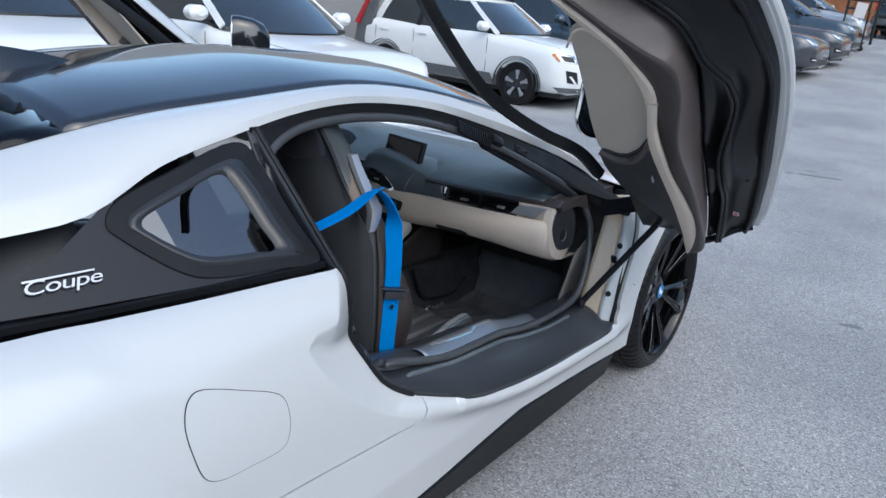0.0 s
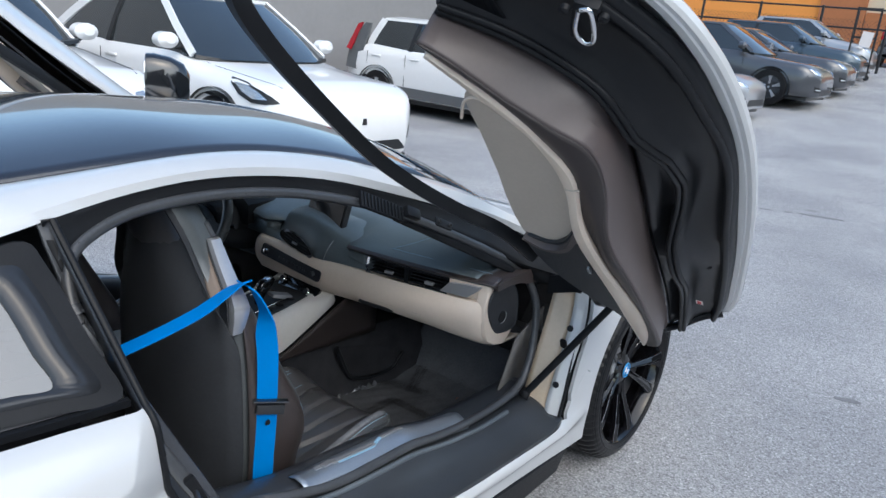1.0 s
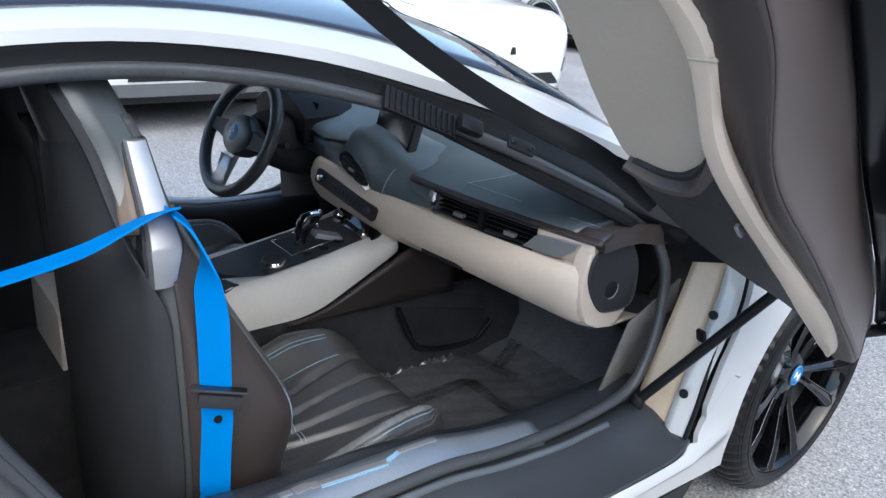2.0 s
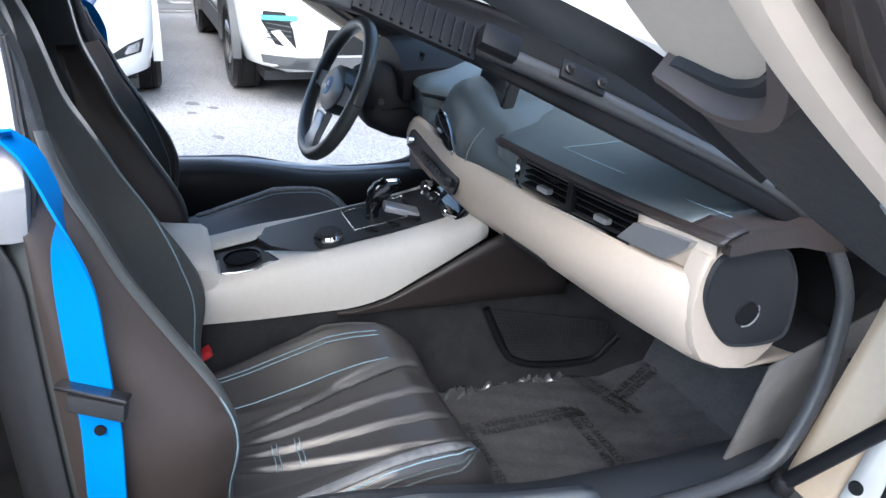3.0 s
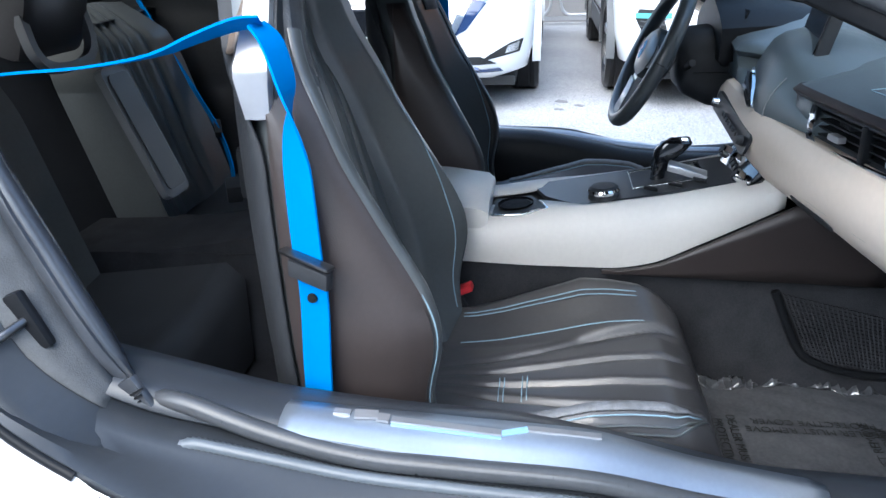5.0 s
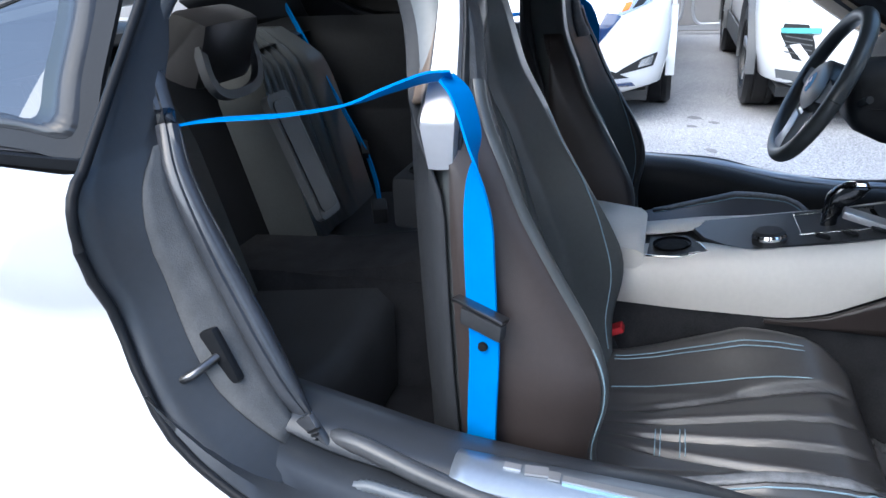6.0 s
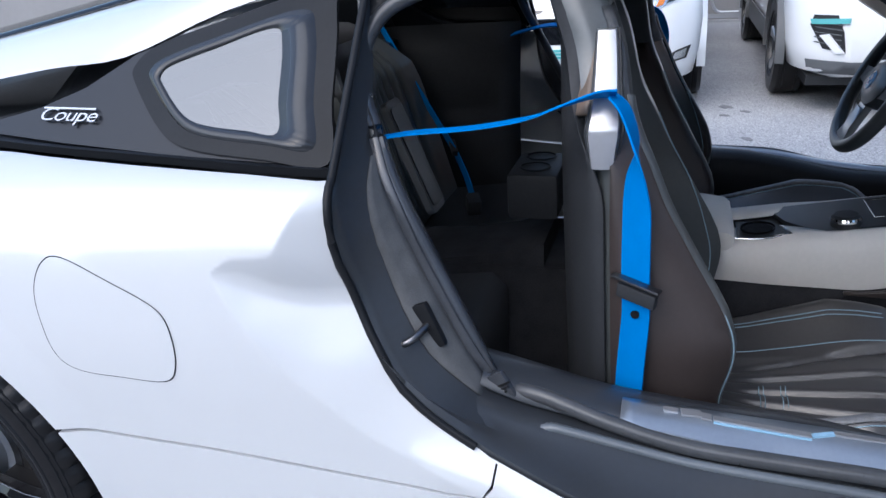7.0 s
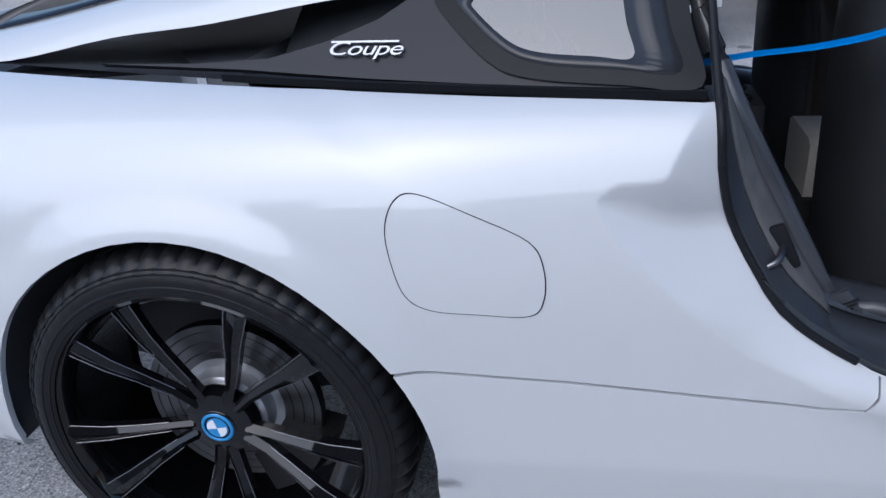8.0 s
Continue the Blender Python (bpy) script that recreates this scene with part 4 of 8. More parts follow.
    if s < 0:
        # bright tread strip on the far sill
        bm = bmesh.new()
        rows = []
        for k in range(37):
            y = -0.30 + 1.04 * k / 36
            z = seal_z(y)
            rows.append([bm.verts.new(v) for v in ((0.760, y, (zi2(y) + z) / 2 + 0.008), (0.778, y, z + 0.012), (0.800, y, z + 0.013), (0.815, y, z + 0.004))])
        for r, q in zip(rows, rows[1:]):
            for j in range(3):
                bm.faces.new((r[j], q[j], q[j + 1], r[j + 1]))
        part("tread_plate", flip(bm, s), TREAD, coupe, "satin metal tread plate", thick=0.003)
    if s > 0:
        # tread plate with a bar motif
        up = curve1([(-0.175, 0.549), (0.03, 0.538), (0.19, 0.530), (0.31, 0.498), (0.455, 0.474)])
        dn = curve1([(-0.175, 0.545), (0.03, 0.518), (0.19, 0.513), (0.31, 0.484), (0.455, 0.459)])
        bm = bmesh.new()
        rows = []
        for k in range(33):
            y = -0.175 + 0.63 * k / 32
            cut = 0.02 if k == 32 else 0.0
            rows.append([bm.verts.new(v) for v in ((0.752 + cut * 0.4, y, up(y) + 0.002), (0.772, y, (up(y) + dn(y)) / 2 + 0.010), (0.792, y, dn(y) + 0.009), (0.808, y, dn(y) + 0.001), (0.812, y, dn(y) - 0.012))])
        for r, q in zip(rows, rows[1:]):
            for j in range(4):
                bm.faces.new((r[j], q[j], q[j + 1], r[j + 1]))
        plate = part("tread_plate", bm, TREAD, coupe, "satin metal tread plate", thick=0.003)

        def plate_at(y, t):
            zc = up(y) * (1 - t) + dn(y) * t
            return Vector((0.756 + 0.036 * t, y, zc + 0.0115 - 0.004 * abs(2 * t - 1)))
        marks = [((-0.115, 0.42), (-0.095, 0.42), 0.010, ALU), ((-0.090, 0.45), (-0.062, 0.35), 0.016, ALU), ((-0.062, 0.46), (-0.048, 0.46), 0.014, ALU), ((-0.045, 0.48), (0.085, 0.52), 0.010, ALU), ((-0.045, 0.64), (0.085, 0.66), 0.004, PLATEBLUE), ((0.085, 0.54), (0.115, 0.30), 0.008, PLATEBLUE), ((0.115, 0.28), (0.20, 0.26), 0.009, ALU)]
        for (y0, t0), (y1, t1), w, mt in marks:
            a, b = plate_at(y0, t0), plate_at(y1, t1)
            part("plate_inlay", sweep([a, a.lerp(b, 0.5), b], [(-w / 2, -0.0015), (w / 2, -0.0015), (w / 2, 0.0015), (-w / 2, 0.0015)]), mt, plate)


TAN = mat("tan_leather_edge", (0.14, 0.105, 0.08), 0.5, vary=0.08, scale=20, bump=0.2, bump_scale=900)
TREAD = mat("satin_tread_metal", (0.33, 0.37, 0.42), 0.32, metal=0.7, vary=0.06, scale=12)
for s in (1, -1):
    build_surround(s)

# lock striker on the right lock pillar
sb = sweep(spline([(0.800, -0.520, 0.650), (0.838, -0.506, 0.656), (0.844, -0.474, 0.672), (0.802, -0.456, 0.682)], 5), 0.0055)
striker = part("striker", sb, DISC, coupe, "steel lock striker loop")
part("striker_plate", box((0.014, 0.095, 0.075), pose(0.800, -0.487, 0.664, 25, 0, -8), bevel=0.006), DEEP, striker)
for dz in (-0.018, 0.02):
    part("screw", lathe([(0, 0.006), (0.006, 0.006), (0.008, 0)], 10, pose(0.808, -0.49 - dz, 0.664 + dz * 1.3, 0, 90, 0)), STEELB, striker)

# painted front jamb of the right door: pale primer face, white flange, holes, gas strut
jb = bmesh.new()
jy = curve1([(0.37, 0.755), (0.46, 0.775), (0.56, 0.81), (0.70, 0.86), (0.84, 0.90)])


def jamb_at(a, b):
    z = 0.375 + 0.47 * a
    yo = float(np.interp(z, [q[1] for q in JAMB_EDGE], [q[0] for q in JAMB_EDGE]))
    yi = jy(z) - 0.005
    return Vector((0.805 * (1 - b) + (side_x(yo, z) - 0.004) * b, yi * (1 - b) + yo * b + 0.0, z))


part("hinge_pillar", sheet(lambda a, b: jamb_at(a, 0.62 * b), 14, 5), STRUT_GOLD, coupe, "bare beige-gold painted hinge pillar", thick=0.004)
flange = part("jamb_flange", sheet(lambda a, b: jamb_at(a, 0.62 + 0.38 * b) + Vector((0, -0.004, 0)), 14, 3), PAINT, coupe, "white painted door flange", thick=0.005)
for p_, r_ in (((0.905, 0.783, 0.509), 0.0105), ((0.890, 0.856, 0.675), 0.0105)):
    part("bung", lathe([(0, 0.003), (r_ * 0.8, 0.003), (r_, 0.0)], 16, Matrix.Translation(p_) @ Vector((0.25, -1, 0.35)).to_track_quat('Z', 'Y').to_matrix().to_4x4()), TRIM, flange, "black rubber bung")
part("bump_stop", box((0.022, 0.010, 0.030), pose(0.880, 0.846, 0.622, 20, 0, -10), bevel=0.003), TRIM, flange)
fl_seal = spline([(0.9265, 0.795, 0.40), (0.925, 0.815, 0.47), (0.915, 0.85, 0.57), (0.905, 0.905, 0.70), (0.88, 0.95, 0.80)], 6)
part("flange_seal", sweep(fl_seal, 0.0055), RUBBER, flange)
strut_a, strut_b = Vector((0.825, 0.742, 0.462)), Vector((1.02, 0.86, 0.80))
mid = strut_a.lerp(strut_b, 0.45)
strut = part("gas_strut", sweep([strut_a, strut_a.lerp(strut_b, 0.2), mid, strut_a.lerp(strut_b, 0.96)], 0.0115), TRIM, coupe, "black door gas strut")
part("rod", sweep([mid, strut_b], 0.006), STEELB, strut)
part("ball_joint", lathe([(0, 0.016), (0.012, 0.012), (0.016, 0), (0.012, -0.012), (0, -0.016)], 14, Matrix.Translation(strut_a)), STEELB, strut)
part("bracket", box((0.03, 0.02, 0.04), pose(0.818, 0.752, 0.455, 0, 0, 10), bevel=0.004), STEELB, strut)
hinge = part("door_hinge", loft([[Vector((x, y, z + dz)) + Vector((0, 0.02 * q, 0)) for q, dz in ((-1, -0.03), (1, -0.03), (1, 0.03), (-1, 0.03))] for x, y, z in ((0.80, 0.86, 0.80), (0.88, 0.85, 0.83), (0.98, 0.82, 0.87), (1.06, 0.78, 0.90))]), TRIM, coupe, "black cast door hinge arm")

# hinge fittings under the right windscreen pillar
pd_ = Vector((0.053, 0.275, -0.113)).normalized()
pn_ = Vector((0.80, 0.10, 0.55)).normalized()
pm_ = Matrix((pd_, pn_.cross(pd_).normalized(), pd_.cross(pn_.cross(pd_)).normalized())).transposed().to_4x4()
pad_r = part("ribbed_pad", box((0.15, 0.045, 0.010), Matrix.Translation((0.628, 0.215, 1.098)) @ pm_, bevel=0.003), TRIM, coupe, "black ribbed hinge pad")
for k in range(12):
    part("rib", box((0.003, 0.038, 0.004), Matrix.Translation(Vector((0.628, 0.215, 1.098)) + pd_ * (-0.066 + 0.012 * k) + (pm_.to_3x3() @ Vector((0, 0, 0.007)))) @ pm_), RUBBER, pad_r)
brk = part("hinge_bracket", box((0.062, 0.026, 0.008), Matrix.Translation((0.690, 0.400, 1.040)) @ pm_, bevel=0.004), DEEP, coupe, "dark steel hinge bracket")
for k in (-0.022, 0.022):
    part("bolt", lathe([(0, 0.007), (0.003, 0.007), (0.0042, 0.005), (0.0045, 0.002), (0.0065, 0.001), (0.0065, 0)], 8, Matrix.Translation(Vector((0.690, 0.400, 1.040)) + pd_ * k + (pm_.to_3x3() @ Vector((0, 0, 0.006)))) @ pm_), STEELB, brk, "dark steel bolt")
part("hinge_stop", box((0.05, 0.03, 0.02), Matrix.Translation((0.655, 0.305, 1.075)) @ pm_, bevel=0.006), RUBBER, coupe, "rubber door stop")
# tub: floor, tunnel, firewall, bulkhead, headliner
tub = bmesh.new()
box((1.38, 2.0, 0.03), pose(0, 0.18, 0.222), tub)
part("floor_pan", tub, CARPET, coupe, "black carpeted floor")
part("firewall", sheet(lambda a, b: (-0.72 + 1.44 * a, 0.98 + 0.14 * math.sin(math.pi * min(1, b * 1.4) / 2), 0.23 + 0.55 * b), 6, 6), CARPET, coupe, thick=0.01)
part("tunnel", loft([[Vector((x * w, y, z)) for x, z in ((-1.25, 0.23), (-1, 0.40), (-0.95, 0.47), (0.95, 0.47), (1, 0.40), (1.25, 0.23))] for y, w in ((-0.75, 0.125), (-0.1, 0.128), (0.3, 0.132), (0.7, 0.15), (1.0, 0.19))]), CARPET, coupe, "carpeted centre tunnel")
part("headliner", sheet(lambda a, b: (lambda p: (p[0], p[1], p[2] - 0.035))(roof_at((2 * a - 1) * 0.50, -0.93 + 1.38 * b)), 10, 16), BLACKIN, coupe, "black headlining", thick=0.006)
for s in (1, -1):
    # lower kick panels and rear side trims
    part("kick_panel", flip(sheet(lambda a, b: (0.70 + 0.09 * (1 - a) * b, 0.70 + 0.32 * a, 0.23 + 0.42 * b), 5, 5), s), KICK, coupe, "grey-brown carpeted kick panel", thick=0.006)
    part("rear_side_trim", flip(sheet(lambda a, b: (0.70 - 0.05 * math.sin(math.pi * b) - 0.06 * a, -0.60 - 0.60 * a, 0.23 + 0.72 * b), 8, 8), s), BLACKIN, coupe, "black rear side trim", thick=0.006)
    part("upper_side_trim", flip(sheet(lambda a, b: (0.715 - 0.15 * b - 0.10 * a - 0.02, -1.02 - 0.28 * a, 0.93 + 0.17 * b * (1 - 0.5 * a)), 6, 5), s), BLACKIN, coupe, thick=0.006)
    part("a_pillar_trim", flip(sheet(lambda a, b: Vector(roof_at(0.50 + 0.14 * a, 0.30 + 0.66 * a)).lerp(Vector((0.61 + 0.15 * a, 0.29 + 0.55 * a, 1.07 - 0.26 * a)), b) + Vector((0, 0, -0.022)), 10, 4), s), DEEP, coupe, "black windscreen pillar trim", thick=0.008)
part("rear_bulkhead", sheet(lambda a, b: (-0.68 + 1.36 * a, -1.12 - 0.22 * b, 0.23 + 0.72 * b), 8, 6), BLACKIN, coupe, "black rear bulkhead", thick=0.01)
part("parcel_shelf", sheet(lambda a, b: (-0.6 + 1.2 * a, -1.30 - 0.65 * b, 0.93 - 0.02 * b), 6, 6), BLACKIN, coupe, thick=0.01)

# ---- front seats ----
yc = curve1([(0.30, -0.03), (0.36, -0.045), (0.43, -0.072), (0.48, -0.095), (0.62, -0.137), (0.73, -0.165), (0.86, -0.198), (0.94, -0.228), (1.05, -0.235), (1.16, -0.27)])
yb = curve1([(0.30, 0.02), (0.40, 0.035), (0.47, 0.06), (0.55, 0.105), (0.60, 0.118), (0.66, 0.105), (0.72, 0.085), (0.82, 0.055), (0.92, 0.045), (1.05, 0.03), (1.16, 0.02)])
wb = curve1([(0.30, 0.19), (0.42, 0.222), (0.55, 0.238), (0.68, 0.238), (0.80, 0.232), (0.90, 0.215), (0.97, 0.18), (1.03, 0.145), (1.10, 0.128), (1.16, 0.10)])
SEAT_X = 0.405


BOLSTER = curve1([(0.30, 0.50), (0.45, 0.55), (0.62, 0.55), (0.78, 0.46), (0.92, 0.34), (1.05, 0.22), (1.16, 0.18)])


def back_front(c, z):
    """Front face of the backrest at c from -1 to 1 across."""
    cc = BOLSTER(z)
    bol = yb(z) * min(1.0, max(0.0, (abs(c) - cc + 0.06) / 0.38)) ** 1.2
    edge = max(0.0, (abs(c) - 0.86) / 0.14)
    pleat = 0.0
    if abs(c) < 0.5:
        for k in (-0.3, -0.1, 0.1, 0.3):
            kk = k * (0.62 + 0.75 * max(0, z - 0.45)) + 0.035 * math.sin((z - 0.5) * 7.0) * (1 if k > 0 else -1)
            pleat -= 0.013 * math.exp(-((c - kk) / 0.024) ** 2) * min(1.0, max(0.0, (z - 0.46) / 0.10))
    crease = -0.021 * math.exp(-((abs(c) - cc) / 0.026) ** 2)
    return yc(z) + bol - 0.05 * edge ** 2.2 + pleat + crease


def cushion_top(c, y):
    zc = float(np.interp(y, [-0.14, -0.05, 0.05, 0.15, 0.25, 0.33, 0.375, 0.395], [0.375, 0.372, 0.378, 0.392, 0.408, 0.412, 0.395, 0.36]))
    bol = float(np.interp(y, [-0.14, 0.0, 0.1, 0.2, 0.30, 0.36, 0.395], [0.03, 0.035, 0.055, 0.072, 0.058, 0.03, 0.0])) * min(1.0, max(0.0, (abs(c) - 0.45) / 0.38)) ** 1.2
    edge = max(0.0, (abs(c) - 0.86) / 0.14)
    pleat = 0.0
    for k in (-0.40, -0.13, 0.13, 0.38):
        kk = k * (0.40 + 1.15 * max(0, min(1, (y + 0.05) / 0.45)))
        pleat -= 0.013 * math.exp(-((c - kk) / 0.030) ** 2) * min(1.0, max(0.0, (0.37 - y) / 0.04)) * min(1.0, max(0.15, (y + 0.02) / 0.10))
    return zc + bol - 0.05 * edge ** 2.2 + pleat


WOVEN2 = mat("dark_woven_cloth", (0.045, 0.05, 0.058), 0.55, vary=0.6, scale=45, bump=0.9, bump_scale=330)
WOVEN = mat("grey_woven_band", (0.16, 0.165, 0.175), 0.5, vary=0.5, scale=60, bump=0.8, bump_scale=420)


def seat(s):
    def X(c, w):
        return SEAT_X + c * w
    nc = 120
    cs = [-1 + 2 * k / nc for k in range(nc + 1)]
    seat_ob = new("front_seat")
    seat_ob.parent = coupe
    tagged(seat_ob, "dark leather bucket seat with pale blue stitching")
    # backrest
    loops = []
    for i in range(45):
        z = 0.31 + 0.85 * i / 44
        w = wb(z)
        front = [Vector((X(c, w), back_front(c, z), z)) for c in cs]
        yr = -0.205 - 0.03 * max(0, z - 0.5)
        back = [Vector((X(c, w * 0.97), min(yr - 0.085 * (1 - abs(c) ** 3), back_front(c, z) - 0.03), z)) for c in (0.985, 0.75, 0.4, 0.0, -0.4, -0.75, -0.985)]
        loops.append(front + back)
    part("backrest", flip(loft(loops), s), LEATHER_IN, seat_ob, sharp=60)
    # moulded black shell over the back of the rest
    bm = bmesh.new()
    rws = []
    for i in range(30):
        z = 0.33 + 0.82 * i / 29
        w = wb(z)
        yr = -0.205 - 0.03 * max(0, z - 0.5)
        rws.append([bm.verts.new(Vector((X(c, w * 0.985), min(yr - 0.085 * (1 - abs(c) ** 3), back_front(c, z) - 0.03) - 0.005, z))) for c in [-1 + 2 * k / 16 for k in range(17)]])
    for a, b in zip(rws, rws[1:]):
        for k in range(16):
            bm.faces.new((a[k], a[k + 1], b[k + 1], b[k]))
    part("back_shell", flip(bm, s), BLACKIN, seat_ob, "black moulded back shell", thick=0.004)
    # side wing covers in browner leather, outer and inner
    for sg in (1, -1):
        wing = []
        for i in range(36):
            z = 0.38 + 0.56 * i / 35
            w = wb(z)
            row = [Vector((X(sg * c, w) + sg * 0.002, back_front(sg * c, z) + 0.0035, z)) for c in ((0.80, 0.86, 0.92, 0.97, 1.0) if sg > 0 else (0.93, 0.96, 1.0))]
            yr = -0.20 - 0.03 * max(0, z - 0.5)
            y1 = back_front(sg * 1.0, z)
            for q in (0.25, 0.6, 1.0):
                row.append(Vector((X(sg * 1.0, w) + sg * 0.004, y1 * (1 - q) + yr * q, z)))
            wing.append(row)
        bm = bmesh.new()
        vs = [[bm.verts.new(p) for p in r] for r in wing]
        for a, b in zip(vs, vs[1:]):
            for k in range(len(a) - 1):
                bm.faces.new((a[k], a[k + 1], b[k + 1], b[k]))
        part("side_wing", flip(bm, s), WING, seat_ob, "brown-black leather side wing", thick=0.003)
    # dark stitched roll along the wing's front edge
    roll = [Vector((X(0.86, wb(z)), back_front(0.86, z) + 0.002, z)) for z in [0.37 + 0.60 * k / 40 for k in range(41)]]
    part("edge_roll", flip(sweep(roll, [(0.012 * math.cos(k * math.tau / 12), 0.007 * math.sin(k * math.tau / 12)) for k in range(12)], up=(0.35, 1, 0.2)), s), LEATHER_IN, seat_ob, "dark leather edge roll")
    # woven patch on the shoulder
    bm = bmesh.new()
    wp = [[bm.verts.new(Vector((X(c, wb(z)), back_front(c, z) + 0.0025, z))) for c in [0.50 + 0.44 * k / 8 for k in range(9)]] for z in [0.90 + 0.20 * k / 12 for k in range(13)]]
    for a, b in zip(wp, wp[1:]):
        for k in range(8):
            bm.faces.new((a[k], a[k + 1], b[k + 1], b[k]))
    part("woven_shoulder", flip(bm, s), WOVEN2, seat_ob, "dark woven shoulder patch", thick=0.003)
    # headrest pad
    hl = []
    for i in range(11):
        q = i / 10
        z = 0.985 + 0.19 * q
        w = 0.10 * math.sqrt(max(0.05, 1 - (2 * q - 1) ** 4))
        yy = yc(z) + 0.006
        hl.append([Vector((SEAT_X + w * math.cos(a), yy - 0.035 + 0.052 * math.sin(a) * (1 - 0.3 * (2 * q - 1) ** 2), z)) for a in [k * math.tau / 20 for k in range(20)]])
    part("headrest", flip(loft(hl), s), LEATHER, seat_ob)
    # cushion
    loops = []
    for i in range(47):
        y = -0.14 + 0.535 * i / 46
        w = float(np.interp(y, [-0.14, 0.0, 0.2, 0.34, 0.395], [0.215, 0.232, 0.245, 0.225, 0.19]))
        top = [Vector((X(c, w), y, cushion_top(c, y))) for c in cs]
        bot = [Vector((X(c, w * 0.96), y - (0.02 if y > 0.3 else 0), 0.27)) for c in (0.98, 0.5, 0.0, -0.5, -0.98)]
        loops.append(top + bot)
    part("cushion", flip(loft(loops), s), LEATHER, seat_ob, sharp=60)
    part("seat_base", flip(box((0.42, 0.46, 0.06), pose(SEAT_X, 0.11, 0.262), bevel=0.015), s), BLACKIN, seat_ob)
    # raised piping roll on the front edge
    def outer_edge_at(y, c):
        w = float(np.interp(y, [-0.14, 0.0, 0.2, 0.34, 0.395], [0.215, 0.232, 0.245, 0.225, 0.19]))
        return Vector((X(c, w), y, cushion_top(c, y)))

    def roll_c(y):
        return 0.80 - 0.25 * max(0.0, (y - 0.30) / 0.08) ** 2
    ys_b = [0.02 + 0.345 * k / 70 for k in range(71)]
    bm = bmesh.new()
    wv = [[bm.verts.new(outer_edge_at(y, roll_c(y) + 0.10 * j / 3) + Vector((0, 0, 0.0022 + (0.0012 if (k + j) % 2 else 0.0)))) for j in range(4)] for k, y in enumerate(ys_b)]
    for a, b in zip(wv, wv[1:]):
        for k in range(3):
            bm.faces.new((a[k], a[k + 1], b[k + 1], b[k]))
    part("woven_band", flip(bm, s), WOVEN, seat_ob, "grey woven band on the edge roll", thick=0.002, sharp=180)
    for off in (-0.012, 0.115, 0.15, 0.17):
        part("piping", flip(sweep([outer_edge_at(y, min(0.985, roll_c(y) + off)) + Vector((0, 0, 0.0006)) for y in ys_b], 0.0013 if off < 0.15 else 0.0022), s), STITCH if off < 0.15 else LEATHER_IN, seat_ob, "fine edge piping")
    # stitch rows: on the wing edge, the inner bolster and the cushion bolster
    rows = []
    for c_, off in ((0.925, 0.0), (0.900, 0.0), (0.80, 0.0)):
        rows.append([Vector((X(c_, wb(z)), back_front(c_, z) + 0.0046, z)) for z in [0.40 + 0.52 * k / 40 for k in range(41)]])
    rows.append([Vector((X(-0.80, wb(z)), back_front(-0.80, z) + 0.0016, z)) for z in [0.42 + 0.45 * k / 30 for k in range(31)]])
    for c_ in (-0.78, -0.75):
        rows.append([Vector((X(c_, 0.235), y, cushion_top(c_, y) + 0.0012)) for y in [-0.02 + 0.36 * k / 30 for k in range(31)]])
    rows.append([Vector((X(-0.5 - 0.25 * (y - 0.0), 0.235), y, cushion_top(-0.5 - 0.25 * y, y) + 0.0012)) for y in [-0.02 + 0.36 * k / 30 for k in range(31)]])
    for sg in (1, -1):
        part("seam", flip(sweep([Vector((X(sg * BOLSTER(z), wb(z)), back_front(sg * BOLSTER(z), z) + 0.001, z)) for z in [0.42 + 0.64 * k / 50 for k in range(51)]], 0.0022), s), DEEP, seat_ob, "dark bolster seam")
    for r in rows:
        part("stitching", flip(sweep(r, 0.0012), s), STITCH, seat_ob, "pale blue stitching")
    for y0 in (0.06, 0.068, 0.098, 0.106):
        part("stitching", flip(sweep([Vector((X(c, 0.235), y0, cushion_top(c, y0) + 0.0015)) for c in [0.02 + 0.26 * k / 10 for k in range(11)]], 0.0009), s), STITCH, seat_ob)
    for z0 in (0.694, 0.702, 0.722, 0.730):
        part("stitching", flip(sweep([Vector((X(c, wb(z0)), back_front(c, z0) + 0.0015, z0 - 0.08 * c)) for c in [0.06 + 0.22 * k / 10 for k in range(11)]], 0.0009), s), STITCH, seat_ob)
    # aluminium shoulder guide of the belt
    g = spline([(0.540, -0.226, 1.068), (0.558, -0.224, 1.035), (0.588, -0.222, 0.99), (0.618, -0.221, 0.950), (0.628, -0.222, 0.925), (0.618, -0.223, 0.872)], 5)
    wds = np.interp(np.linspace(0, 1, len(g)), [0, 0.4, 0.66, 0.8, 1], [0.015, 0.019, 0.024, 0.025, 0.018])
    lp = []
    for p, wd in zip(g, wds):
        lp.append([p + Vector((a, b * wd, 0)) for a, b in ((0.010, -0.85), (0.012, 0), (0.008, 0.85), (0.0, 1.0), (-0.014, 0.9), (-0.014, -0.9), (0.0, -1.0))])
    part("belt_guide", flip(loft(lp), s), ALU, seat_ob, "brushed aluminium belt guide")
    part("guide_socket", flip(loft([[p + Vector((a, b * wd * 1.18, 0)) for a, b in ((-0.004, -1), (-0.004, 1), (-0.03, 1), (-0.03, -1))] for p, wd in zip(g, wds)]), s), BLACKIN, seat_ob)
    bm = bmesh.new()
    tr_ = [[bm.verts.new(p + Vector((-0.014 - 0.022 * q, -wd * 1.1 - 0.024 * q, 0.006 * (1 - q)))) for q in (0, 0.33, 0.66, 1)] for p, wd in zip(g[1:17], wds[1:17])]
